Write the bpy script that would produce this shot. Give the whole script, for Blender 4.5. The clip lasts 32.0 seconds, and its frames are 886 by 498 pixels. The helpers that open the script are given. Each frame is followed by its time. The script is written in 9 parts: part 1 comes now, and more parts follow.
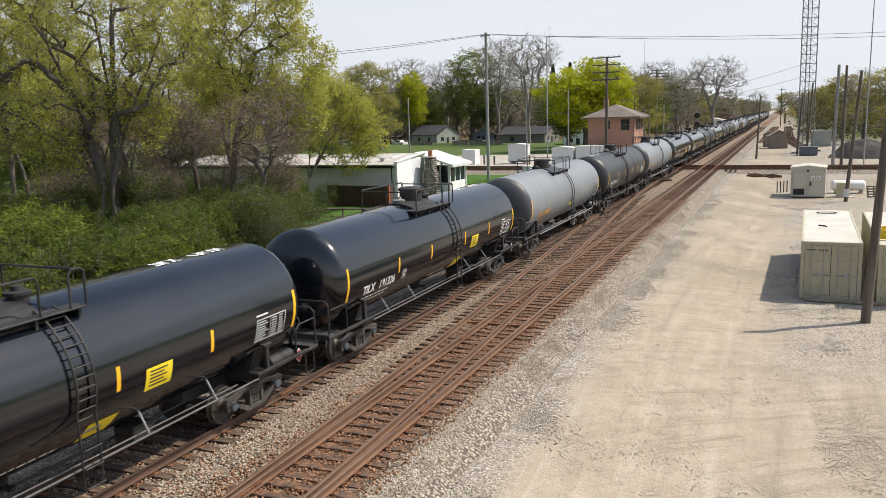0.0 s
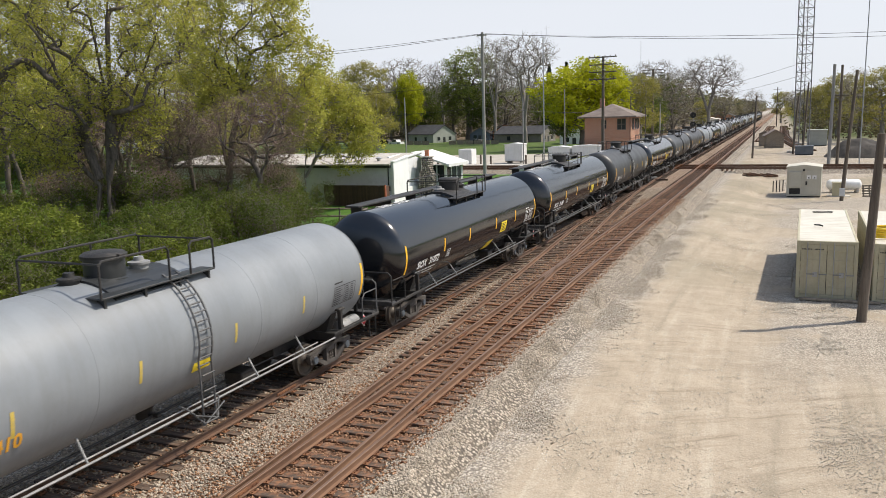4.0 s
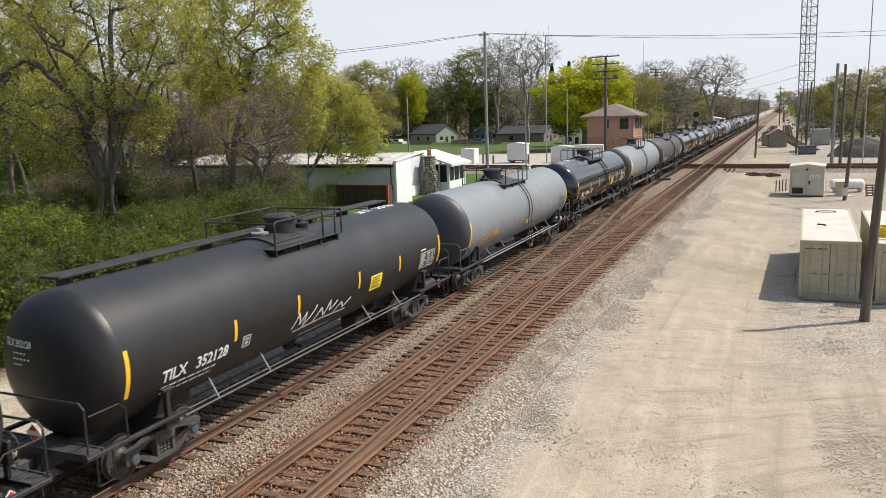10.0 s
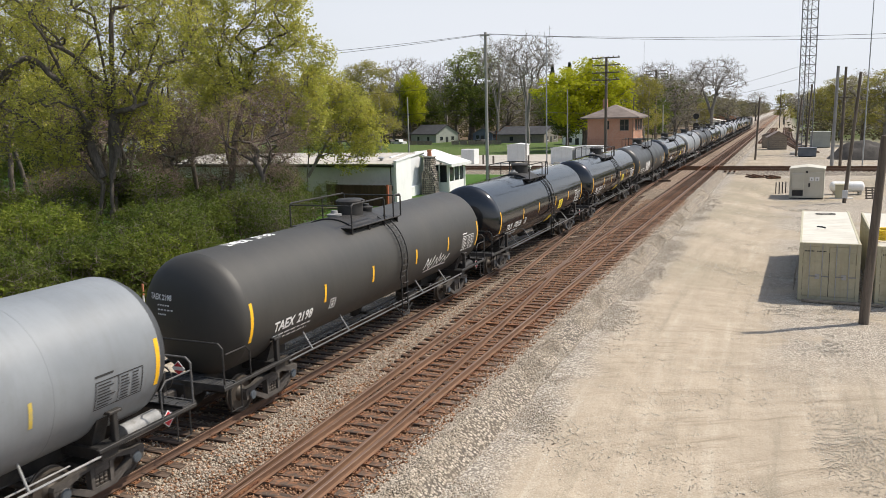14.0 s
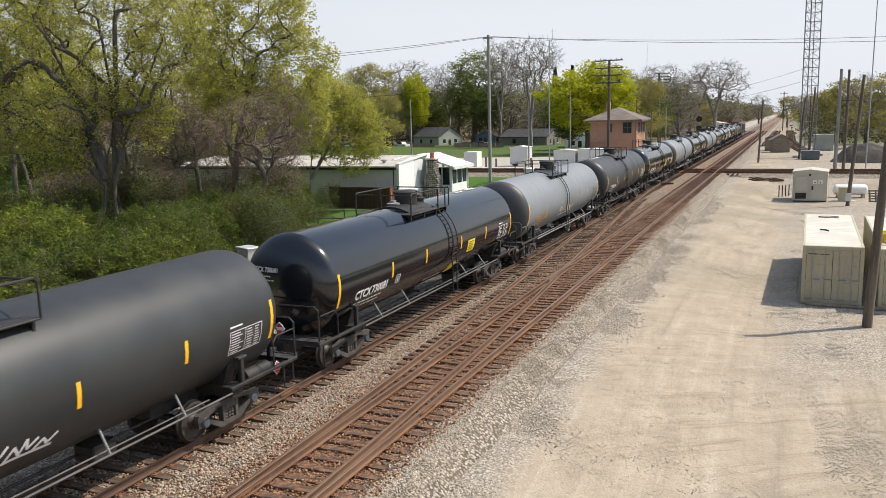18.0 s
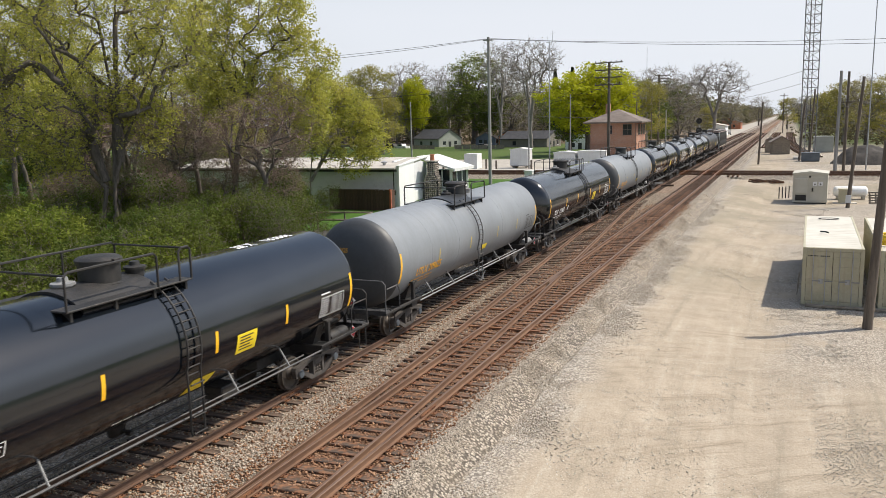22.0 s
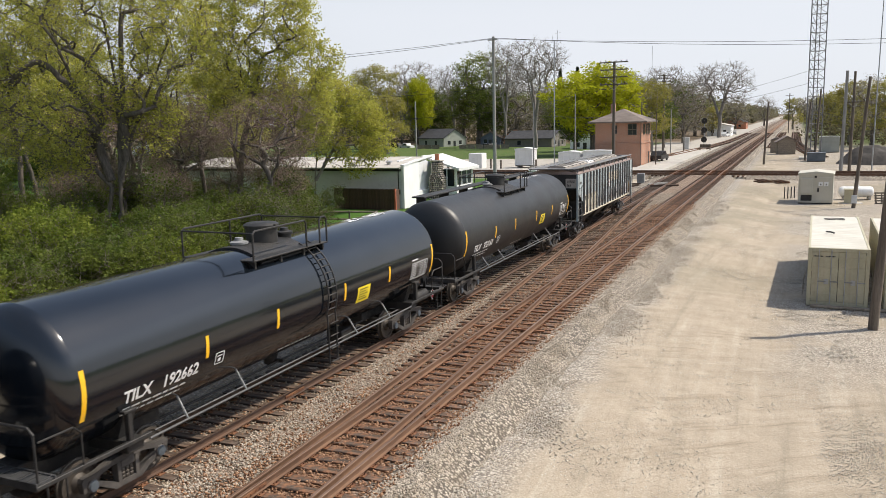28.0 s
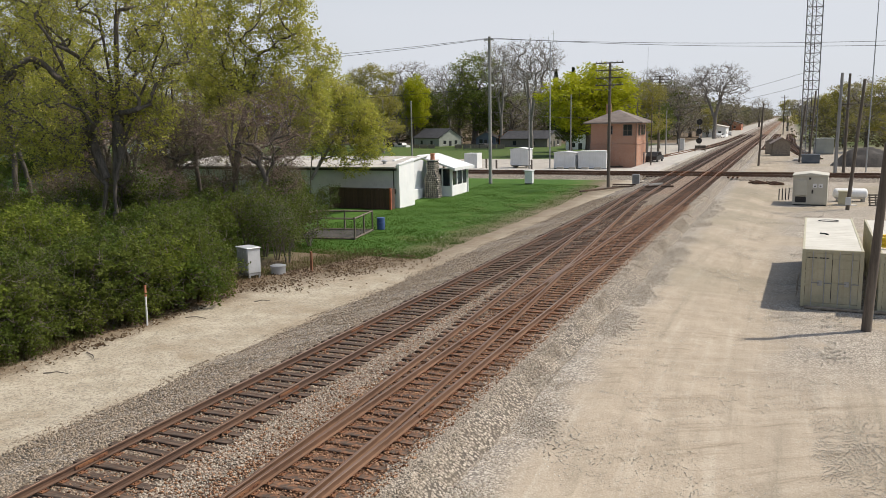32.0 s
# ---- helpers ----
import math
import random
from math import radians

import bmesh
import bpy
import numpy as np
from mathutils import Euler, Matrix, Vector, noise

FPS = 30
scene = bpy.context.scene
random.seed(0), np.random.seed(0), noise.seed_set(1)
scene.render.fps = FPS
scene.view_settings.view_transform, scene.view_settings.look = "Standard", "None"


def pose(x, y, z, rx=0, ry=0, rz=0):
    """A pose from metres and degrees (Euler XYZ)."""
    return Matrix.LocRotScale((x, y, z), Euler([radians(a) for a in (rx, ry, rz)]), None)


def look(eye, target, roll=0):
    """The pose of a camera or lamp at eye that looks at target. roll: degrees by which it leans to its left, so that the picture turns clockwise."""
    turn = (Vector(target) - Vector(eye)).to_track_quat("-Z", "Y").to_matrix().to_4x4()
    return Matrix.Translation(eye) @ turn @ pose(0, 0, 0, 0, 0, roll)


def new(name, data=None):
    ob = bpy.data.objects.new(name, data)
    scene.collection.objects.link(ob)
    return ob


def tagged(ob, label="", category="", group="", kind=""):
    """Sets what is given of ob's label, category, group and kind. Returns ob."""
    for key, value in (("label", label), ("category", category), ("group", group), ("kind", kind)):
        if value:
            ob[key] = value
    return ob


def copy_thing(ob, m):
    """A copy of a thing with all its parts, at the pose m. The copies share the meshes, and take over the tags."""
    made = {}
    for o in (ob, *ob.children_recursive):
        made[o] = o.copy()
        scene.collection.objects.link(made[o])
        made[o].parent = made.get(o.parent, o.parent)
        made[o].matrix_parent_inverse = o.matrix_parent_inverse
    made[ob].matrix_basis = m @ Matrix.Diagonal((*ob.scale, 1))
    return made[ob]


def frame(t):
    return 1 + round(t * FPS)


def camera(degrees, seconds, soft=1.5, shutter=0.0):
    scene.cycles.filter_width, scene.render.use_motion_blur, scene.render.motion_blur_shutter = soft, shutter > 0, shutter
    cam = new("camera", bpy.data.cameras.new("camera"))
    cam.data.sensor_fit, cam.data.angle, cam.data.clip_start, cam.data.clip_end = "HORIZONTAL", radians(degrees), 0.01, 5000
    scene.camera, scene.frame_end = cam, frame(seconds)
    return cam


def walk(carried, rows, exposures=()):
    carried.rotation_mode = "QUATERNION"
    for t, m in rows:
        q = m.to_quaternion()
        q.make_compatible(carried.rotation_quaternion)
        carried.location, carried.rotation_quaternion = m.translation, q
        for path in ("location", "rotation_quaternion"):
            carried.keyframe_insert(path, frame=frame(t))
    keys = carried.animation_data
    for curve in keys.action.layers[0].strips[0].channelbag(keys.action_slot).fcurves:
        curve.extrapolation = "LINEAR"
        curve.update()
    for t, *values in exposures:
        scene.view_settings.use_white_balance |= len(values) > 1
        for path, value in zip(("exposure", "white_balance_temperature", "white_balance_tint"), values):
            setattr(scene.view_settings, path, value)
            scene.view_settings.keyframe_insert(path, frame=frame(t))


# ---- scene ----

# ---- the camera: held by hand at one spot, turning a little ----
EYE = (13.03, 0.0, 7.15)


def view(yaw, pitch, roll):
    return Matrix.Translation(EYE) @ pose(0, 0, 0, 0, 0, yaw) @ pose(0, 0, 0, 90 - pitch) @ pose(0, 0, 0, 0, 0, roll)


cam = camera(57.54, 32.0, soft=0.5, shutter=0.06)
# seconds, turn to the left, tilt down, roll, in degrees
VIEWS = [
    (0.0, 23.206, 9.340, -1.688),
    (0.5, 23.165, 9.371, -1.587),
    (1.0, 23.124, 9.382, -1.552),
    (1.5, 23.084, 9.375, -1.543),
    (2.0, 23.031, 9.363, -1.548),
    (2.5, 22.994, 9.378, -1.566),
    (3.0, 22.978, 9.385, -1.606),
    (3.5, 22.967, 9.377, -1.676),
    (5.5, 22.961, 9.398, -1.739),
    (6.0, 22.987, 9.436, -1.635),
    (6.5, 22.996, 9.462, -1.597),
    (7.0, 22.992, 9.484, -1.572),
    (7.5, 22.993, 9.467, -1.565),
    (8.0, 23.007, 9.460, -1.527),
    (8.5, 23.049, 9.453, -1.606),
    (9.0, 23.101, 9.441, -1.755),
    (9.5, 23.136, 9.425, -1.787),
    (10.0, 23.143, 9.398, -1.745),
    (10.5, 23.129, 9.385, -1.674),
    (11.0, 23.112, 9.388, -1.637),
    (11.5, 23.107, 9.399, -1.648),
    (12.0, 23.107, 9.402, -1.639),
    (12.5, 23.095, 9.401, -1.571),
    (13.0, 23.098, 9.397, -1.490),
    (13.5, 23.101, 9.395, -1.416),
    (14.0, 23.112, 9.374, -1.425),
    (14.5, 23.142, 9.360, -1.534),
    (16.5, 23.247, 9.190, -1.375),
    (17.0, 23.276, 9.192, -1.379),
    (17.5, 23.300, 9.196, -1.391),
    (18.0, 23.299, 9.193, -1.378),
    (18.5, 23.311, 9.180, -1.328),
    (19.0, 23.322, 9.164, -1.290),
    (19.5, 23.323, 9.146, -1.333),
    (20.0, 23.327, 9.129, -1.349),
    (20.5, 23.333, 9.107, -1.370),
    (21.0, 23.325, 9.081, -1.364),
    (21.5, 23.308, 9.065, -1.338),
    (22.0, 23.305, 9.056, -1.396),
    (22.5, 23.331, 9.049, -1.464),
    (23.0, 23.389, 9.028, -1.486),
    (23.5, 23.460, 9.006, -1.427),
    (24.0, 23.525, 8.998, -1.350),
    (24.5, 23.574, 8.997, -1.279),
    (25.0, 23.615, 8.986, -1.276),
    (25.5, 23.648, 8.994, -1.388),
    (27.5, 23.646, 9.013, -1.323),
    (28.0, 23.632, 9.078, -1.331),
    (28.5, 23.602, 9.126, -1.252),
    (29.0, 23.565, 9.135, -1.105),
    (29.5, 23.532, 9.134, -1.058),
    (30.0, 23.486, 9.127, -1.092),
    (30.5, 23.444, 9.133, -1.137),
    (31.0, 23.397, 9.137, -1.065),
    (31.5, 23.338, 9.124, -0.980),
    (32.0, 23.277, 9.109, -0.989),
]
# the picture darkens a little once the train has gone
walk(cam, [(t, view(a, b, c)) for t, a, b, c in VIEWS], exposures=((0.0, -0.05, 6650, 11), (28.0, -0.05, 6650, 11), (30.5, -0.18, 6650, 11), (32.0, -0.26, 6650, 11)))

# ---- light: a hazy spring sun, high ahead on the far right ----
SUN_AZ, SUN_EL = 33.0, 53.0  # degrees from the x axis towards y, and above the horizon
world = bpy.data.worlds.new("sky")
scene.world = world
world.use_nodes = True
wn, wl = world.node_tree.nodes, world.node_tree.links
wn.clear()
sky = wn.new("ShaderNodeTexSky")
sky.sky_type, sky.sun_disc = "NISHITA", False
sky.sun_elevation, sky.sun_rotation = radians(SUN_EL), radians(90 - SUN_AZ)
sky.air_density, sky.dust_density, sky.ozone_density, sky.altitude = 1.2, 1.6, 1.6, 200
# thin high cloud: the sky's own light spread out to a pale grey
grey = wn.new("ShaderNodeRGBToBW")
wl.new(sky.outputs[0], grey.inputs[0])
cloud_co, cloud_no = wn.new("ShaderNodeTexCoord"), wn.new("ShaderNodeTexNoise")
cloud_map = wn.new("ShaderNodeMapping")
cloud_map.inputs["Scale"].default_value = (1.0, 1.0, 4.0)
wl.new(cloud_co.outputs["Generated"], cloud_map.inputs[0])
wl.new(cloud_map.outputs[0], cloud_no.inputs["Vector"])
cloud_no.inputs["Scale"].default_value, cloud_no.inputs["Detail"].default_value = 2.2, 6.0
# the haze is thickest near the horizon and lets more blue through overhead
up = wn.new("ShaderNodeSeparateXYZ")
wl.new(cloud_co.outputs["Generated"], up.inputs[0])
cloud_rng = wn.new("ShaderNodeMapRange")
cloud_rng.inputs["From Min"].default_value, cloud_rng.inputs["From Max"].default_value = 0.12, 0.5
cloud_rng.inputs["To Min"].default_value, cloud_rng.inputs["To Max"].default_value = 0.97, 0.14
wl.new(up.outputs[2], cloud_rng.inputs["Value"])
wisp = wn.new("ShaderNodeMath")
wisp.operation = "MULTIPLY_ADD"
wl.new(cloud_no.outputs["Fac"], wisp.inputs[0])
wisp.inputs[1].default_value = 0.25
wl.new(cloud_rng.outputs[0], wisp.inputs[2])
wisp2 = wn.new("ShaderNodeMath")
wisp2.operation = "SUBTRACT"
wisp2.use_clamp = True
wl.new(wisp.outputs[0], wisp2.inputs[0])
wisp2.inputs[1].default_value = 0.12
veil = wn.new("ShaderNodeMix")
veil.data_type = "RGBA"
pale = wn.new("ShaderNodeMix")
pale.data_type = "RGBA"
pale.inputs[0].default_value = 0.9
pale.inputs[7].default_value = (5.6, 6.0, 6.6, 1)
wl.new(grey.outputs[0], pale.inputs[6])
# haze scatters forward: it glows towards the sun and is dim opposite to it
aim = wn.new("ShaderNodeVectorMath")
aim.operation = "DOT_PRODUCT"
wl.new(cloud_co.outputs["Generated"], aim.inputs[0])
aim.inputs[1].default_value = (math.cos(radians(SUN_EL)) * math.cos(radians(SUN_AZ)), math.cos(radians(SUN_EL)) * math.sin(radians(SUN_AZ)), math.sin(radians(SUN_EL)))
glow = wn.new("ShaderNodeMapRange")
glow.interpolation_type = "SMOOTHSTEP"
glow.inputs["From Min"].default_value, glow.inputs["From Max"].default_value = -0.45, 0.15
glow.inputs["To Min"].default_value, glow.inputs["To Max"].default_value = 0.12, 1.0
wl.new(aim.outputs["Value"], glow.inputs["Value"])
# the bright ring of haze round the sun itself
ring = wn.new("ShaderNodeMapRange")
ring.interpolation_type = "SMOOTHSTEP"
ring.inputs["From Min"].default_value, ring.inputs["From Max"].default_value = 0.7, 1.0
ring.inputs["To Min"].default_value, ring.inputs["To Max"].default_value = 1.0, 4.0
wl.new(aim.outputs["Value"], ring.inputs["Value"])
shine = wn.new("ShaderNodeMath")
shine.operation = "MULTIPLY"
wl.new(glow.outputs[0], shine.inputs[0])
wl.new(ring.outputs[0], shine.inputs[1])
dim = wn.new("ShaderNodeMix")
dim.data_type, dim.blend_type = "RGBA", "MULTIPLY"
dim.inputs[0].default_value = 1.0
wl.new(pale.outputs[2], dim.inputs[6])
wl.new(shine.outputs[0], dim.inputs[7])
wl.new(wisp2.outputs[0], veil.inputs[0])
wl.new(sky.outputs[0], veil.inputs[6])
wl.new(dim.outputs[2], veil.inputs[7])
wbg, wout = wn.new("ShaderNodeBackground"), wn.new("ShaderNodeOutputWorld")
wbg.inputs["Strength"].default_value = 0.15
wl.new(veil.outputs[2], wbg.inputs["Color"])
wl.new(wbg.outputs[0], wout.inputs[0])

sun_data = bpy.data.lights.new("sun", "SUN")
sun_data.energy, sun_data.angle, sun_data.color = 5.0, radians(0.8), (1.0, 0.93, 0.82)
sun = new("sun", sun_data)
sun_way = Vector((math.cos(radians(SUN_EL)) * math.cos(radians(SUN_AZ)), math.cos(radians(SUN_EL)) * math.sin(radians(SUN_AZ)), math.sin(radians(SUN_EL))))
sun.matrix_basis = look(sun_way * 100, (0, 0, 0))


# ---- materials ----
class Nodes:
    """A short hand for a node tree."""

    def __init__(self, name):
        self.mat = bpy.data.materials.new(name)
        self.mat.use_nodes = True
        self.t = self.mat.node_tree
        self.n, self.l = self.t.nodes, self.t.links
        self.n.clear()
        self.out = self.n.new("ShaderNodeOutputMaterial")
        self.b = self.n.new("ShaderNodeBsdfPrincipled")
        self.l.new(self.b.outputs[0], self.out.inputs[0])

    def put(self, socket, value):
        if isinstance(value, bpy.types.NodeSocket):
            self.l.new(value, socket)
        elif isinstance(value, (tuple, list)) and len(value) == 3 and socket.type == "RGBA":
            socket.default_value = (*value, 1)
        else:
            socket.default_value = value

    def co(self, scale=(1, 1, 1), kind="Object"):
        c, m = self.n.new("ShaderNodeTexCoord"), self.n.new("ShaderNodeMapping")
        m.inputs["Scale"].default_value = scale
        self.l.new(c.outputs[kind], m.inputs[0])
        return m.outputs[0]

    def pos(self):
        return self.n.new("ShaderNodeNewGeometry").outputs["Position"]

    def noise(self, co, scale, detail=4.0, rough=0.6):
        x = self.n.new("ShaderNodeTexNoise")
        self.put(x.inputs["Vector"], co), self.put(x.inputs["Scale"], scale)
        x.inputs["Detail"].default_value, x.inputs["Roughness"].default_value = detail, rough
        return x.outputs["Fac"]

    def cells(self, co, scale):
        x = self.n.new("ShaderNodeTexVoronoi")
        self.put(x.inputs["Vector"], co), self.put(x.inputs["Scale"], scale)
        return x.outputs["Distance"], x.outputs["Color"]

    def math(self, op, a, b=0.0, c=0.0):
        x = self.n.new("ShaderNodeMath")
        x.operation = op
        for i, v in enumerate((a, b, c)):
            self.put(x.inputs[i], v)
        return x.outputs[0]

    def ramp(self, v, lo, hi, a=0.0, b=1.0):
        x = self.n.new("ShaderNodeMapRange")
        x.interpolation_type = "SMOOTHSTEP"
        for k, w in zip(("Value", "From Min", "From Max", "To Min", "To Max"), (v, lo, hi, a, b)):
            self.put(x.inputs[k], w)
        return x.outputs[0]

    def mix(self, fac, a, b):
        x = self.n.new("ShaderNodeMix")
        x.data_type = "RGBA"
        self.put(x.inputs[0], fac), self.put(x.inputs[6], a), self.put(x.inputs[7], b)
        return x.outputs[2]

    def bump(self, h, strength=0.3, distance=0.02):
        x = self.n.new("ShaderNodeBump")
        x.inputs["Strength"].default_value, x.inputs["Distance"].default_value = strength, distance
        self.put(x.inputs["Height"], h)
        self.l.new(x.outputs[0], self.b.inputs["Normal"])

    def split(self, v):
        x = self.n.new("ShaderNodeSeparateXYZ")
        self.put(x.inputs[0], v)
        return x.outputs

    def chance(self):
        return self.n.new("ShaderNodeObjectInfo").outputs["Random"]

    def island(self):
        return self.n.new("ShaderNodeNewGeometry").outputs["Random Per Island"]

    def done(self, color, rough=0.7, metal=0.0, spec=0.5, coat=0.0):
        self.put(self.b.inputs["Base Color"], color), self.put(self.b.inputs["Roughness"], rough)
        self.put(self.b.inputs["Metallic"], metal), self.put(self.b.inputs["Specular IOR Level"], spec)
        self.b.inputs["Coat Weight"].default_value = coat
        return self.mat


def surface(name, a, b, big=0.8, fine=14.0, rough=0.7, metal=0.0, bump=0.15, dirt=None, vary=0.0, streak=None, spec=0.5, coat=0.0, stretch=(1, 1, 1)):
    """Two colours mixed at two scales; dirt: colour, share; vary: lightness from object to object; streak: colour of runs down a wall."""
    k = Nodes(name)
    co = k.co(stretch)
    n1, n2 = k.noise(co, big), k.noise(co, fine, 6.0)
    c = k.mix(k.ramp(k.math("ADD", k.math("MULTIPLY", n1, 0.65), k.math("MULTIPLY", n2, 0.35)), 0.36, 0.64), a, b)
    if dirt:
        c = k.mix(k.math("MULTIPLY", k.ramp(k.noise(co, big * 2.7, 8.0, 0.7), 0.5, 0.72), dirt[1]), c, dirt[0])
    if streak:
        s = k.noise(k.co((5.0, 5.0, 0.35)), 1.0, 5.0)
        c = k.mix(k.math("MULTIPLY", k.ramp(s, 0.5, 0.75), streak[1]), c, streak[0])
    if vary:
        c = k.mix(k.math("MULTIPLY", k.chance(), vary), c, tuple(x * 0.35 for x in a))
    k.bump(n2, bump, 0.01)
    return k.done(c, k.ramp(n2, 0.3, 0.7, max(0.05, rough - 0.12), min(1.0, rough + 0.12)), metal, spec, coat)


def paint(name, colour, rough, dust, dust_amount, coat=0.0, rust=0.0):
    """Tank paint: road film towards the belly in long runs, faint vertical streaks, small scuffs."""
    k = Nodes(name)
    co = k.co()
    xyz = k.split(co)
    runs = k.noise(k.co((0.3, 3.2, 0.5)), 1.0, 6.0, 0.65)
    broad = k.noise(co, 0.45, 4.0)
    fine = k.noise(co, 9.0, 8.0, 0.7)
    c = k.mix(k.ramp(broad, 0.35, 0.7), colour, tuple(x * 1.22 + 0.002 for x in colour))
    film = k.math("MULTIPLY", k.ramp(k.math("ADD", runs, k.math("MULTIPLY", fine, 0.35)), 0.55, 0.92), dust_amount)
    c = k.mix(film, c, dust)
    c = k.mix(k.math("MULTIPLY", k.ramp(fine, 0.66, 0.74), 0.25 + rust), c, (0.12, 0.07, 0.045) if rust else tuple(x * 0.6 for x in dust))
    k.bump(k.math("ADD", k.math("MULTIPLY", fine, 0.12), k.noise(co, 0.9, 2.0)), 0.04, 0.03)
    return k.done(c, k.ramp(k.math("ADD", k.math("MULTIPLY", broad, 0.8), k.math("MULTIPLY", fine, 0.3)), 0.35, 0.85, rough, min(0.95, rough + (0.06 if coat else 0.2))), 0.0, 0.5 + coat, 0.0)


M_BLACK = paint("gloss_black_paint", (0.0035, 0.0055, 0.0085), 0.1, (0.015, 0.015, 0.015), 0.05, coat=0.3)
M_BLACK_DULL = paint("dull_black_paint", (0.012, 0.0125, 0.013), 0.36, (0.04, 0.038, 0.036), 0.22)
M_DARK = paint("dark_grey_paint", (0.024, 0.0265, 0.028), 0.36, (0.04, 0.04, 0.04), 0.25)
M_OLIVE = paint("faded_brown_grey_paint", (0.035, 0.034, 0.031), 0.48, (0.065, 0.06, 0.052), 0.3)
M_LIGHT = paint("light_grey_paint", (0.18, 0.197, 0.212), 0.42, (0.14, 0.142, 0.14), 0.28)
M_HEAD_GREY = paint("darker_grey_head_paint", (0.05, 0.054, 0.058), 0.42, (0.03, 0.03, 0.03), 0.5)
M_STEEL_BLACK = surface("black_steel", (0.014, 0.014, 0.014), (0.03, 0.028, 0.026), 1.5, 20, 0.6, 0.0, 0.1, ((0.09, 0.075, 0.06), 0.4))
M_STEEL_GREY = surface("grey_steel", (0.2, 0.205, 0.205), (0.3, 0.3, 0.295), 1.5, 20, 0.55, 0.0, 0.1, ((0.1, 0.085, 0.07), 0.5))
M_STEEL_MID = surface("dull_grey_steel", (0.07, 0.072, 0.074), (0.12, 0.12, 0.118), 1.5, 20, 0.6, 0.0, 0.1, ((0.06, 0.05, 0.04), 0.5))
M_FADED = surface("faded_yellow_reflector", (0.46, 0.34, 0.06), (0.56, 0.43, 0.1), 3, 30, 0.55, 0.0, 0.03, ((0.28, 0.26, 0.2), 0.6))
M_TRUCK = surface("cast_truck_steel", (0.036, 0.032, 0.029), (0.085, 0.075, 0.067), 2.0, 18, 0.75, 0.0, 0.2, ((0.12, 0.105, 0.09), 0.45))
M_WHEEL = surface("wheel_steel", (0.05, 0.042, 0.036), (0.1, 0.085, 0.07), 3.0, 22, 0.6, 0.3, 0.1)
M_YELLOW = surface("yellow_reflector", (0.85, 0.46, 0.015), (0.9, 0.52, 0.03), 3, 30, 0.4, 0.0, 0.03, ((0.35, 0.22, 0.06), 0.3))
M_LEMON = surface("yellow_sign", (0.85, 0.64, 0.02), (0.9, 0.7, 0.04), 3, 30, 0.45, 0.0, 0.02, ((0.5, 0.4, 0.1), 0.25))
M_WHITE = surface("white_lettering", (0.74, 0.74, 0.73), (0.8, 0.8, 0.79), 3, 25, 0.55, 0.0, 0.02, ((0.4, 0.39, 0.37), 0.4))
M_ORANGE = surface("orange_lettering", (0.62, 0.29, 0.02), (0.7, 0.36, 0.04), 3, 25, 0.55, 0.0, 0.02, ((0.35, 0.27, 0.15), 0.5))
M_INK = surface("black_lettering", (0.02, 0.02, 0.02), (0.035, 0.035, 0.035), 3, 25, 0.6, 0.0, 0.02)
M_RED = surface("red_sign", (0.55, 0.03, 0.04), (0.6, 0.05, 0.06), 3, 25, 0.5, 0.0, 0.02)
M_CAP = surface("dull_bearing_cap", (0.04, 0.05, 0.06), (0.08, 0.095, 0.11), 3, 20, 0.6)
M_RUST_RAIL = surface("rusty_rail_side", (0.105, 0.055, 0.031), (0.19, 0.104, 0.06), 1.2, 16, 0.85, 0.0, 0.2, ((0.1, 0.05, 0.03), 0.6), stretch=(1, 0.3, 1))
M_RAIL_DARK = surface("dark_rail_side", (0.065, 0.036, 0.024), (0.12, 0.068, 0.042), 1.2, 16, 0.85, 0.0, 0.2, ((0.14, 0.07, 0.04), 0.5), stretch=(1, 0.3, 1))
M_RAIL_TOP = surface("worn_rail_head", (0.14, 0.08, 0.05), (0.23, 0.15, 0.105), 0.6, 20, 0.48, 0.45, 0.05, ((0.16, 0.085, 0.05), 0.6), stretch=(3, 0.2, 1))
M_RUST = surface("rusty_iron", (0.13, 0.055, 0.028), (0.24, 0.11, 0.05), 2.5, 22, 0.9, 0.0, 0.25)


def tie_material():
    k = Nodes("weathered_tie")
    co = k.co((0.5, 6.0, 6.0))
    g, f = k.noise(co, 2.2, 8.0, 0.7), k.noise(k.co(), 5.0, 4.0)
    c = k.mix(k.ramp(g, 0.35, 0.68), (0.042, 0.031, 0.025), (0.16, 0.12, 0.092))
    # rust creeps over the ties of the near main and its crossover
    red = k.ramp(k.split(k.pos())[0], 1.2, 2.6, 0.2, 0.95)
    c = k.mix(k.math("MULTIPLY", k.ramp(f, 0.42, 0.68), red), c, (0.27, 0.13, 0.068))
    c = k.mix(k.math("MULTIPLY", k.chance(), 0.4), c, (0.05, 0.04, 0.034))
    k.bump(g, 0.6, 0.015)
    return k.done(c, 0.9, 0.0, 0.2)


M_TIE = tie_material()


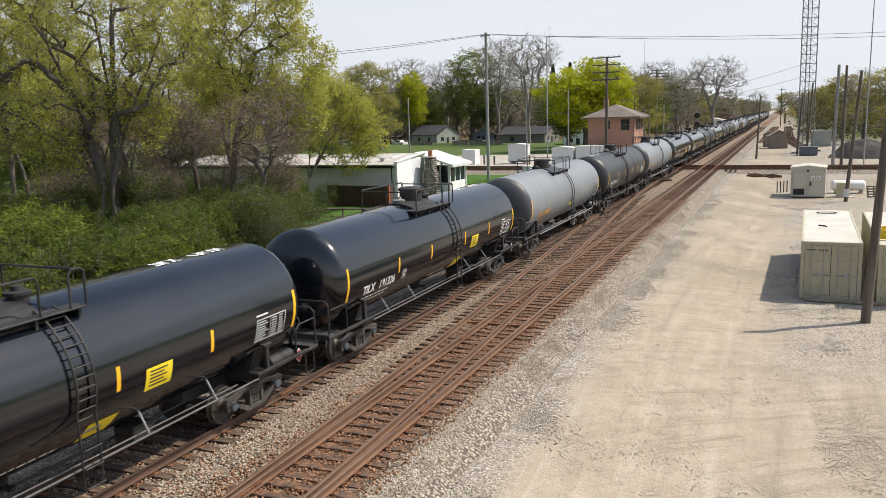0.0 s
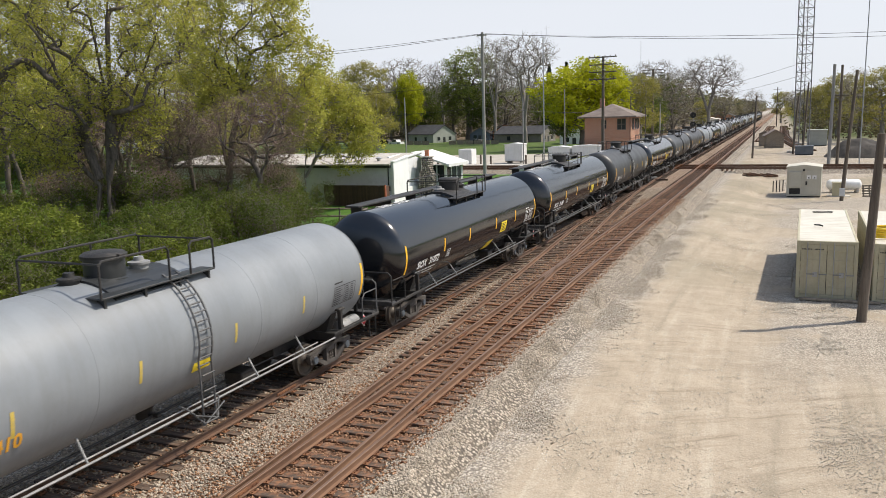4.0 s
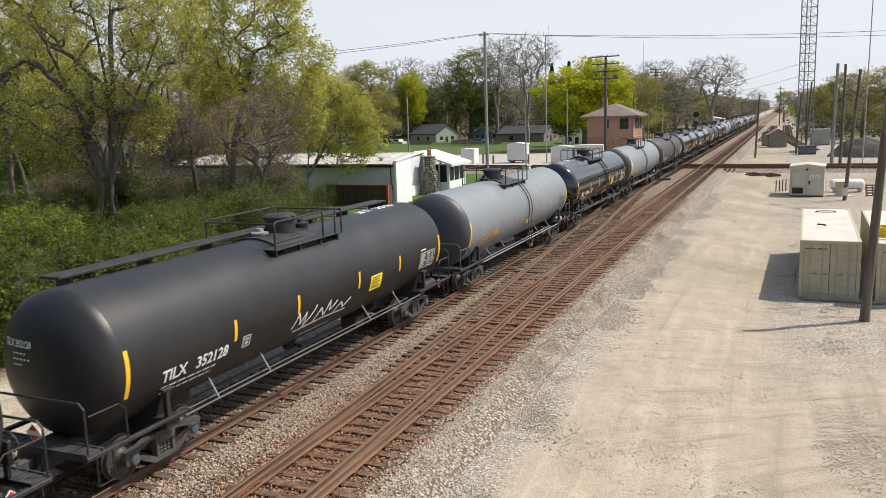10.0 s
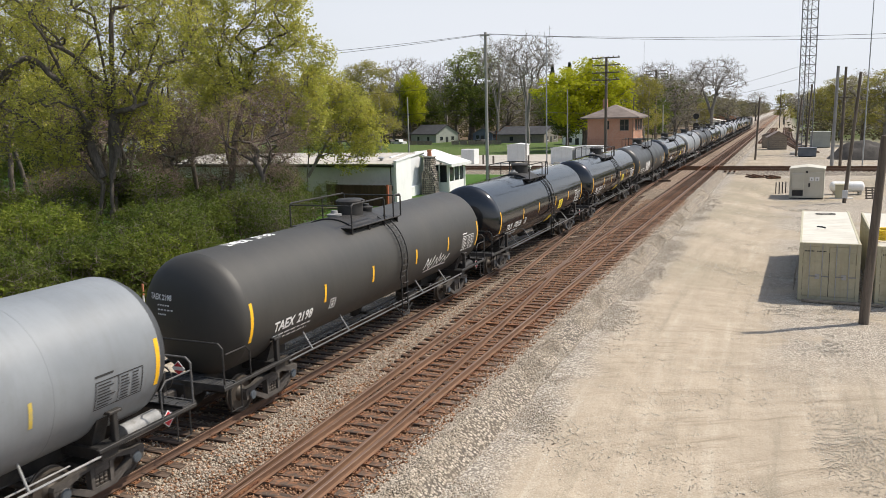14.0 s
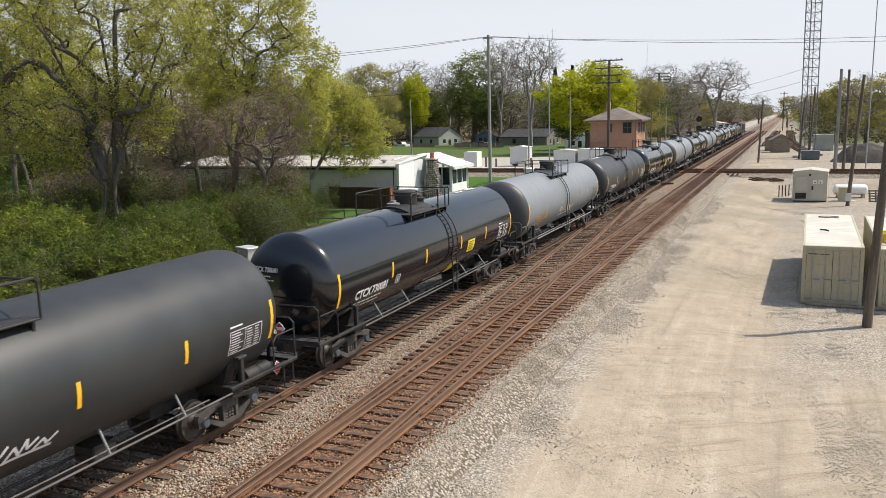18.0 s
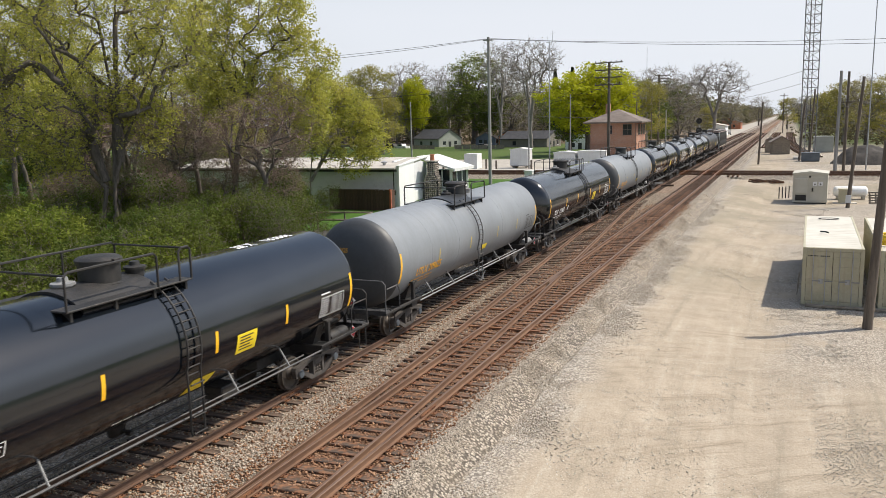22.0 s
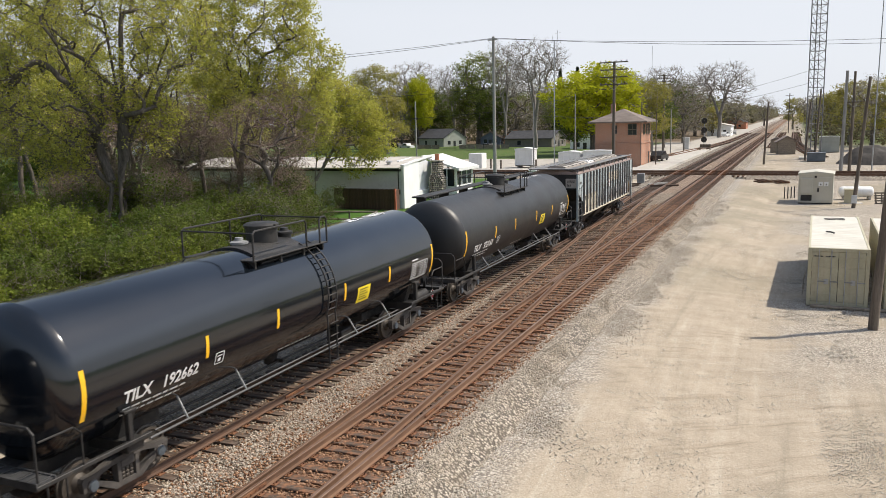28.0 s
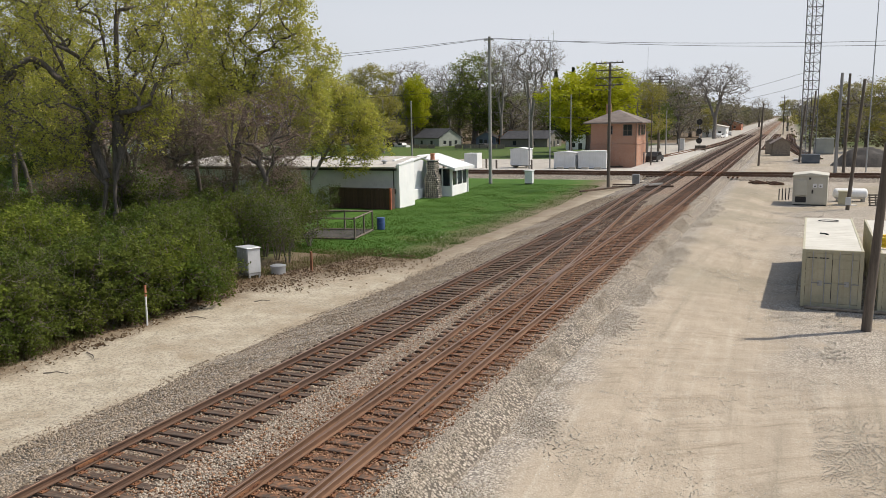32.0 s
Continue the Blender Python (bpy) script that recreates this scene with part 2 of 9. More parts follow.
def ballast_material(name, light, dark, rusty):
    """Crushed stone; between the rails it is stained with rust."""
    k = Nodes(name)
    p = k.pos()
    d, c = k.cells(p, 13.0)
    d2, c2 = k.cells(p, 41.0)
    v = k.split(c)[0]
    stone = k.mix(v, dark, light)
    stone = k.mix(k.math("MULTIPLY", k.split(c)[1], 0.35), stone, (0.33, 0.27, 0.2))
    stone = k.mix(k.ramp(d, 0.35, 0.62), stone, tuple(x * 0.5 for x in dark))
    stone = k.mix(k.math("MULTIPLY", k.ramp(k.noise(p, 0.35, 5.0), 0.4, 0.7), 0.35), stone, (0.3, 0.24, 0.17))
    x = k.split(p)[0]
    n = k.noise(p, 1.3, 5.0)
    stain = 0.0
    for mid, wide in ((0.0, 1.1), (2.9, 2.1), (4.11, 1.1)):
        off = k.math("ABSOLUTE", k.math("SUBTRACT", x, mid))
        one = k.ramp(k.math("ADD", off, k.math("MULTIPLY", k.math("SUBTRACT", n, 0.5), 1.6)), wide - 0.5, wide + 0.35, 1.0, 0.0)
        stain = k.math("MAXIMUM", stain, k.math("MULTIPLY", one, 0.85 if mid == 4.11 else 0.4))
    stone = k.mix(k.math("MULTIPLY", stain, rusty), stone, k.mix(v, (0.1, 0.048, 0.026), (0.34, 0.19, 0.11)))
    oil = k.ramp(k.math("ADD", k.math("ABSOLUTE", x), k.math("MULTIPLY", k.math("SUBTRACT", n, 0.5), 0.8)), 0.5, 1.25, 1.0, 0.0)
    stone = k.mix(k.math("MULTIPLY", oil, 0.3), stone, k.mix(v, (0.04, 0.033, 0.027), (0.14, 0.115, 0.09)))
    k.bump(k.math("SUBTRACT", 1.0, k.math("ADD", d, k.math("MULTIPLY", d2, 0.3))), 0.9, 0.05)
    return k.done(stone, 0.9, 0.0, 0.25)


M_BALLAST = ballast_material("ballast", (0.6, 0.53, 0.44), (0.22, 0.19, 0.155), 1.0)


def stone_material(name, a, b):
    k = Nodes(name)
    r = k.island()
    r2 = k.math("FRACT", k.math("MULTIPLY", r, 7.31))
    c = k.mix(r, a, b)
    c = k.mix(k.math("MULTIPLY", r2, 0.4), c, (0.33, 0.25, 0.17))
    k.bump(k.noise(k.pos(), 60.0, 3.0), 0.3, 0.005)
    return k.done(c, 0.9, 0.0, 0.25)


M_STONE = stone_material("loose_stone", (0.24, 0.208, 0.168), (0.52, 0.462, 0.38))
M_STONE_BROWN = stone_material("soiled_stone", (0.15, 0.12, 0.09), (0.42, 0.35, 0.265))

M_STONE_PALE = surface("pale_pebbles", (0.4, 0.355, 0.29), (0.58, 0.53, 0.45), 4.0, 20, 0.9)


def rusty_stone_material():
    k = Nodes("rust_stained_stone")
    r = k.island()
    c = k.mix(r, (0.11, 0.05, 0.026), (0.44, 0.26, 0.155))
    k.bump(k.noise(k.pos(), 60.0, 3.0), 0.3, 0.005)
    return k.done(c, 0.9, 0.0, 0.25)


M_STONE_RUST = rusty_stone_material()


def ground_material():
    """Sandy yard with gravel patches and tyre ruts, stone path, soil, lawn and rough grass, each with ragged edges."""
    k = Nodes("ground")
    p = k.pos()
    x, y, z = k.split(p)
    wob = k.math("MULTIPLY", k.math("SUBTRACT", k.noise(p, 0.55, 6.0, 0.65), 0.5), 3.4)
    xl0 = x
    fine = k.noise(p, 7.0, 6.0, 0.7)
    mid = k.noise(p, 0.9, 6.0, 0.65)
    d, c = k.cells(p, 15.0)
    v = k.split(c)[0]
    # yard: pale sandy fines
    sand = k.mix(k.ramp(mid, 0.3, 0.7), (0.332, 0.275, 0.206), (0.42, 0.352, 0.268))
    sand = k.mix(k.math("MULTIPLY", k.ramp(fine, 0.5, 0.75), 0.45), sand, (0.24, 0.205, 0.15))
    # ruts run along the yard, bending a little
    bend = k.math("ADD", x, k.math("MULTIPLY", k.math("SINE", k.math("MULTIPLY", y, 0.045)), 1.4))
    comb = k.n.new("ShaderNodeCombineXYZ")
    k.put(comb.inputs[0], k.math("MULTIPLY", bend, 1.7)), k.put(comb.inputs[1], k.math("MULTIPLY", y, 0.09))
    rut = k.noise(comb.outputs[0], 1.0, 7.0, 0.7)
    sand = k.mix(k.math("MULTIPLY", k.ramp(rut, 0.5, 0.68), 0.75), sand, (0.265, 0.23, 0.172))
    sand = k.mix(k.math("MULTIPLY", k.ramp(rut, 0.48, 0.3), 0.5), sand, (0.5, 0.45, 0.365))
    # turning vehicles leave curved scuffs
    cx, cy = k.math("SUBTRACT", x, 24.0), k.math("SUBTRACT", y, 6.0)
    rad = k.math("SQRT", k.math("ADD", k.math("MULTIPLY", cx, cx), k.math("MULTIPLY", cy, cy)))
    comb2 = k.n.new("ShaderNodeCombineXYZ")
    k.put(comb2.inputs[0], k.math("MULTIPLY", rad, 2.6)), k.put(comb2.inputs[1], k.math("MULTIPLY", x, 0.22))
    arc = k.noise(comb2.outputs[0], 1.0, 8.0, 0.75)
    near = k.ramp(k.math("ADD", y, k.math("MULTIPLY", wob, 1.5)), 28.0, 42.0, 1.0, 0.0)
    sand = k.mix(k.math("MULTIPLY", k.math("MULTIPLY", k.ramp(arc, 0.52, 0.66), 0.85), near), sand, (0.23, 0.185, 0.13))
    sand = k.mix(k.math("MULTIPLY", k.math("MULTIPLY", k.ramp(arc, 0.46, 0.3), 0.5), near), sand, (0.5, 0.44, 0.35))
    grit = k.noise(p, 34.0, 3.0, 0.8)
    sand = k.mix(k.math("MULTIPLY", k.ramp(grit, 0.54, 0.66), 0.6), sand, (0.17, 0.14, 0.105))
    sand = k.mix(k.math("MULTIPLY", k.ramp(grit, 0.46, 0.34), 0.5), sand, (0.58, 0.52, 0.43))
    clod = k.math("MULTIPLY", k.ramp(k.noise(p, 11.0, 4.0, 0.75), 0.56, 0.68), k.ramp(mid, 0.4, 0.6))
    sand = k.mix(k.math("MULTIPLY", clod, 0.6), sand, (0.2, 0.165, 0.12))
    # damp, dirtier ground further up the yard
    damp = k.math("MULTIPLY", k.ramp(k.noise(p, 0.13, 6.0, 0.65), 0.42, 0.6), k.ramp(y, 32.0, 48.0))
    sand = k.mix(k.math("MULTIPLY", damp, 0.75), sand, (0.255, 0.225, 0.165))
    gravel = k.mix(v, (0.29, 0.255, 0.21), (0.6, 0.545, 0.46))
    gravel = k.mix(k.math("MULTIPLY", k.ramp(d, 0.42, 0.62), 0.85), gravel, (0.15, 0.13, 0.11))
    toe = k.ramp(k.math("ADD", xl0, k.math("MULTIPLY", wob, 0.6)), 6.9, 8.2, 1.0, 0.0)
    patch = k.ramp(k.math("ADD", k.noise(p, 0.16, 5.0, 0.6), k.math("MULTIPLY", fine, 0.12)), 0.47, 0.56)
    patch = k.math("MULTIPLY", patch, k.math("MULTIPLY", k.ramp(x, 11.5, 13.5), k.ramp(y, 24.0, 32.0)))
    stony = k.math("MAXIMUM", k.math("MAXIMUM", toe, k.math("MULTIPLY", patch, 0.75)), k.math("MULTIPLY", k.ramp(v, 0.8, 0.97), 0.12))
    yard = k.mix(stony, sand, gravel)
    # path of stone dust beside the far rail
    dust = k.mix(k.ramp(mid, 0.35, 0.65), (0.38, 0.33, 0.245), (0.47, 0.415, 0.32))
    dust = k.mix(k.math("MULTIPLY", k.ramp(k.noise(p, 14.0, 4.0, 0.75), 0.54, 0.66), 0.4), dust, (0.18, 0.145, 0.1))
    dust = k.mix(k.math("MULTIPLY", k.ramp(v, 0.5, 0.9), 0.6), dust, (0.2, 0.175, 0.14))
    # soil and litter
    dust = k.mix(k.math("MULTIPLY", k.ramp(k.noise(p, 0.3, 5.0), 0.45, 0.7), 0.6), dust, (0.24, 0.18, 0.115))
    soil = k.mix(k.ramp(fine, 0.35, 0.7), (0.085, 0.06, 0.04), (0.2, 0.145, 0.095))
    soil = k.mix(k.math("MULTIPLY", v, 0.35), soil, (0.3, 0.24, 0.16))
    # lawn
    lawn = k.mix(k.ramp(mid, 0.3, 0.7), (0.04, 0.1, 0.012), (0.065, 0.135, 0.02))
    lawn = k.mix(k.math("MULTIPLY", k.ramp(fine, 0.45, 0.75), 0.5), lawn, (0.09, 0.15, 0.03))
    bald = k.math("MULTIPLY", k.ramp(k.noise(p, 0.35, 5.0, 0.6), 0.56, 0.7), k.ramp(x, -16.0, -8.0))
    lawn = k.mix(k.math("MULTIPLY", bald, 0.75), lawn, (0.2, 0.165, 0.075))
    rough = k.mix(k.ramp(fine, 0.4, 0.7), (0.06, 0.1, 0.025), (0.15, 0.14, 0.06))
    # left side: soil, then lawn beyond y = 43, and woods floor beyond x = -14
    xl = k.math("ADD", x, wob)
    yl = k.math("ADD", y, wob)
    left = k.mix(k.ramp(xl, -18.0, -14.5), rough, soil)
    lawn_in = k.math("MULTIPLY", k.ramp(k.math("ADD", yl, k.math("MULTIPLY", x, 0.25)), 40.0, 41.2), k.ramp(xl, -7.2, -6.3, 1.0, 0.0))
    left = k.mix(lawn_in, left, lawn)
    edge = k.math("SUBTRACT", xl, k.ramp(y, 34.0, 43.0, -11.6, -7.2))
    left = k.mix(k.ramp(edge, -0.6, 0.5), left, dust)
    wide = k.ramp(y, 30.0, 38.0, 1.5, 3.4)
    left = k.mix(k.math("MULTIPLY", k.ramp(k.math("ABSOLUTE", edge), 0.2, wide, 1.0, 0.0), 0.75), left, soil)
    # far lots past the crossing
    lot = k.mix(k.ramp(mid, 0.35, 0.65), (0.36, 0.33, 0.285), (0.44, 0.41, 0.36))
    far = k.ramp(yl, 99.5, 101.0)
    left = k.mix(far, left, k.mix(k.ramp(k.math("ADD", xl, k.math("MULTIPLY", k.ramp(y, 148.0, 152.0), -26.0)), -48.0, -46.0), k.mix(k.ramp(mid, 0.35, 0.6), rough, k.mix(0.5, rough, lawn)), lot))
    left = k.mix(k.math("MULTIPLY", k.ramp(y, 225.0, 250.0), k.ramp(xl, -16.0, -14.0, 1.0, 0.0)), left, soil)
    side = k.ramp(xl, -0.5, 0.5)
    c = k.mix(side, left, yard)
    # beyond the yard and far off: rough grass
    c = k.mix(k.math("MAXIMUM", k.ramp(xl, 34.0, 38.0), k.math("MULTIPLY", k.ramp(y, 170.0, 230.0), k.ramp(xl, 14.0, 18.0))), c, rough)
    k.bump(k.math("ADD", k.math("MULTIPLY", fine, 0.6), k.math("ADD", k.math("MULTIPLY", rut, 0.8), k.math("MULTIPLY", d, -0.3))), 0.55, 0.05)
    return k.done(c, 0.95, 0.0, 0.2)


M_GROUND = ground_material()
M_CONCRETE = surface("pale_concrete", (0.4, 0.375, 0.33), (0.5, 0.47, 0.42), 0.5, 9, 0.9, 0.0, 0.15, ((0.25, 0.23, 0.2), 0.5))
M_ASPHALT = surface("worn_asphalt", (0.06, 0.06, 0.06), (0.11, 0.108, 0.105), 0.4, 12, 0.9, 0.0, 0.15)
M_WHITE_WALL = surface("white_painted_block", (0.79, 0.8, 0.8), (0.86, 0.86, 0.85), 0.6, 12, 0.8, 0.0, 0.1, ((0.66, 0.65, 0.62), 0.2), streak=((0.66, 0.64, 0.6), 0.2))
M_GREY_WALL = surface("grey_white_wall", (0.73, 0.74, 0.755), (0.8, 0.81, 0.82), 0.6, 12, 0.8, 0.0, 0.15, ((0.38, 0.38, 0.36), 0.3))
M_ROOF_PALE = surface("pale_roof_felt", (0.4, 0.37, 0.33), (0.52, 0.49, 0.44), 0.7, 10, 0.9, 0.0, 0.2, ((0.24, 0.21, 0.18), 0.5))
M_WHITE_METAL = surface("white_sheet_metal", (0.7, 0.71, 0.7), (0.78, 0.78, 0.77), 0.9, 12, 0.5, 0.0, 0.05, ((0.5, 0.49, 0.45), 0.3), streak=((0.5, 0.47, 0.42), 0.3))
M_SILVER = surface("silver_cabinet", (0.52, 0.54, 0.55), (0.62, 0.63, 0.64), 1.0, 14, 0.45, 0.35, 0.05, ((0.35, 0.34, 0.32), 0.3))
M_BEIGE = surface("beige_container_paint", (0.4, 0.37, 0.25), (0.48, 0.445, 0.315), 0.8, 10, 0.55, 0.0, 0.1, ((0.3, 0.25, 0.17), 0.35), streak=((0.33, 0.26, 0.17), 0.35))
M_BEIGE_TOP = surface("bleached_container_top", (0.52, 0.495, 0.42), (0.62, 0.595, 0.515), 0.7, 10, 0.6, 0.0, 0.1, ((0.4, 0.34, 0.27), 0.4))
M_CREAM = surface("cream_cabinet_paint", (0.48, 0.455, 0.375), (0.55, 0.525, 0.44), 0.9, 12, 0.55, 0.0, 0.06, ((0.45, 0.42, 0.35), 0.3))
M_BRICK = None
M_WOOD_POLE = surface("weathered_pole", (0.09, 0.072, 0.056), (0.18, 0.15, 0.12), 1.0, 10, 0.9, 0.0, 0.3, stretch=(6, 6, 0.5))
M_WOOD_GREY = surface("grey_pole", (0.26, 0.25, 0.235), (0.36, 0.35, 0.33), 1.0, 10, 0.9, 0.0, 0.3, stretch=(6, 6, 0.5))
M_WOOD_FENCE = surface("brown_fence", (0.075, 0.042, 0.03), (0.12, 0.07, 0.05), 1.5, 12, 0.85, 0.0, 0.3, vary=0.4, stretch=(6, 6, 0.5))
M_WOOD_RAW = surface("old_timber", (0.2, 0.165, 0.125), (0.34, 0.29, 0.23), 1.5, 12, 0.9, 0.0, 0.3, stretch=(3, 3, 3))
M_STEEL_GALV = surface("galvanised_steel", (0.35, 0.36, 0.37), (0.46, 0.47, 0.48), 2, 18, 0.5, 0.6, 0.05)
M_DARK_ROOF = surface("dark_shingle", (0.035, 0.036, 0.04), (0.065, 0.065, 0.07), 1.0, 14, 0.9, 0.0, 0.3)
M_BROWN_ROOF = surface("brown_shingle", (0.15, 0.12, 0.1), (0.22, 0.18, 0.155), 0.8, 9, 0.9, 0.0, 0.3, stretch=(1, 1, 3))
M_TAN_WALL = surface("tan_siding", (0.17, 0.155, 0.13), (0.23, 0.21, 0.18), 0.8, 10, 0.85, 0.0, 0.1)
M_SIDING = surface("pale_siding", (0.3, 0.32, 0.285), (0.37, 0.385, 0.345), 0.8, 10, 0.8, 0.0, 0.1)
M_STONEWORK = surface("chimney_stone", (0.26, 0.21, 0.17), (0.62, 0.55, 0.48), 4.0, 20, 0.9, 0.0, 0.4, vary=0.75)
M_TERRACOTTA = surface("terracotta", (0.42, 0.16, 0.09), (0.5, 0.21, 0.12), 3, 20, 0.85, 0.0, 0.15)
M_BLUE = surface("blue_plastic", (0.035, 0.07, 0.2), (0.05, 0.1, 0.26), 2, 20, 0.5, 0.0, 0.05)
M_ORANGE_BROWN = surface("old_red_iron", (0.3, 0.075, 0.04), (0.4, 0.12, 0.06), 2, 18, 0.8, 0.0, 0.2)
M_HOSE = surface("yellow_hose", (0.75, 0.5, 0.02), (0.85, 0.6, 0.04), 3, 20, 0.45, 0.0, 0.05)
M_WIRE = surface("black_wire", (0.02, 0.02, 0.022), (0.03, 0.03, 0.03), 3, 20, 0.7, 0.0, 0.0)
M_DIRT_PILE = surface("heaped_dirt", (0.03, 0.027, 0.024), (0.075, 0.066, 0.057), 1.0, 8, 0.95, 0.0, 0.6)
M_HOP_BLUE = surface("faded_blue_paint", (0.34, 0.41, 0.425), (0.45, 0.505, 0.505), 0.6, 8, 0.65, 0.0, 0.1, ((0.2, 0.13, 0.09), 0.55), streak=((0.25, 0.18, 0.13), 0.4))
M_HOP_CREAM = surface("faded_cream_paint", (0.56, 0.51, 0.385), (0.65, 0.6, 0.47), 0.6, 8, 0.65, 0.0, 0.1, ((0.3, 0.2, 0.13), 0.45), streak=((0.3, 0.22, 0.15), 0.35))
M_HOP_ROOF = surface("rusted_roof", (0.2, 0.15, 0.13), (0.33, 0.26, 0.24), 0.8, 9, 0.8, 0.0, 0.2, ((0.16, 0.075, 0.045), 0.6))
M_HATCH = surface("weathered_hatch", (0.33, 0.3, 0.26), (0.42, 0.39, 0.34), 0.9, 10, 0.7, 0.0, 0.1, ((0.2, 0.15, 0.11), 0.4))
M_AMBER = surface("amber_reflector", (0.5, 0.22, 0.02), (0.6, 0.29, 0.035), 3, 30, 0.5, 0.0, 0.03, ((0.3, 0.15, 0.05), 0.4))
M_WALK = surface("grey_walkway_grating", (0.13, 0.13, 0.13), (0.22, 0.22, 0.215), 1.5, 30, 0.6, 0.3, 0.2)
# hopper posts: shade of their near faces put into the colour, with rust
M_HOP_POST = surface("rusty_shade_post", (0.075, 0.07, 0.066), (0.2, 0.2, 0.19), 1.2, 9, 0.75, 0.0, 0.1, ((0.12, 0.06, 0.035), 0.6))
M_HATCH_WHITE = surface("new_white_hatch", (0.75, 0.75, 0.74), (0.8, 0.8, 0.79), 0.9, 10, 0.5, 0.0, 0.05)
M_GRATING = surface("walkway_grating", (0.04, 0.04, 0.041), (0.09, 0.09, 0.09), 1.5, 30, 0.6, 0.4, 0.2)
M_BARK = surface("bark", (0.075, 0.062, 0.052), (0.17, 0.145, 0.122), 1.5, 9, 0.95, 0.0, 0.6, stretch=(5, 5, 1))
M_BARK_PALE = surface("grey_bark", (0.2, 0.18, 0.16), (0.3, 0.275, 0.245), 1.5, 9, 0.95, 0.0, 0.5, stretch=(5, 5, 1))
M_TWIG_RED = surface("reddish_twigs", (0.15, 0.1, 0.085), (0.24, 0.165, 0.14), 1.0, 9, 0.95, 0.0, 0.2)
M_TWIG = surface("brown_twigs", (0.12, 0.1, 0.083), (0.2, 0.168, 0.138), 1.0, 9, 0.95, 0.0, 0.2)


def glass_material():
    k = Nodes("window_glass")
    return k.done(k.mix(k.noise(k.co(), 1.2), (0.02, 0.025, 0.028), (0.035, 0.04, 0.045)), 0.08, 0.0, 0.6)


M_GLASS = glass_material()


def leaf_material(name, a, b, c3):
    """Thin young leaves: colour from leaf to leaf, some light through them."""
    k = Nodes(name)
    r = k.island()
    big = k.noise(k.pos(), 0.45, 3.0)
    col = k.mix(k.ramp(big, 0.35, 0.65), a, b)
    col = k.mix(k.math("MULTIPLY", k.math("FRACT", k.math("MULTIPLY", r, 5.7)), 0.7), col, c3)
    k.done(col, 0.65, 0.0, 0.15)
    tr = k.n.new("ShaderNodeBsdfTranslucent")
    k.put(tr.inputs["Color"], col)
    mx = k.n.new("ShaderNodeMixShader")
    mx.inputs[0].default_value = 0.5
    k.l.new(k.b.outputs[0], mx.inputs[1]), k.l.new(tr.outputs[0], mx.inputs[2])
    k.l.new(mx.outputs[0], k.out.inputs[0])
    return k.mat


M_LEAF_SPRING = leaf_material("spring_leaves", (0.45, 0.45, 0.09), (0.6, 0.545, 0.13), (0.3, 0.33, 0.058))
M_LEAF_GREEN = leaf_material("green_leaves", (0.095, 0.145, 0.024), (0.18, 0.215, 0.04), (0.055, 0.07, 0.016))
M_LEAF_FRESH = leaf_material("fresh_leaves", (0.17, 0.22, 0.032), (0.25, 0.28, 0.045), (0.09, 0.13, 0.02))
M_LEAF_LIME = leaf_material("lime_leaves", (0.46, 0.49, 0.025), (0.55, 0.54, 0.035), (0.34, 0.38, 0.025))
M_LEAF_GOLD = leaf_material("golden_buds", (0.33, 0.3, 0.07), (0.39, 0.36, 0.09), (0.24, 0.22, 0.06))
M_LEAF_PALE = leaf_material("pale_green_leaves", (0.2, 0.25, 0.05), (0.27, 0.29, 0.07), (0.14, 0.19, 0.04))
M_LEAF_DARK = leaf_material("conifer_needles", (0.028, 0.045, 0.02), (0.045, 0.062, 0.028), (0.02, 0.034, 0.015))
M_LEAF_BUD = leaf_material("brown_buds", (0.24, 0.2, 0.14), (0.3, 0.26, 0.17), (0.2, 0.18, 0.1))
M_GRASS = leaf_material("grass_blades", (0.045, 0.11, 0.012), (0.068, 0.14, 0.02), (0.1, 0.13, 0.032))
M_WEED = leaf_material("weeds", (0.09, 0.12, 0.03), (0.17, 0.15, 0.07), (0.2, 0.16, 0.08))


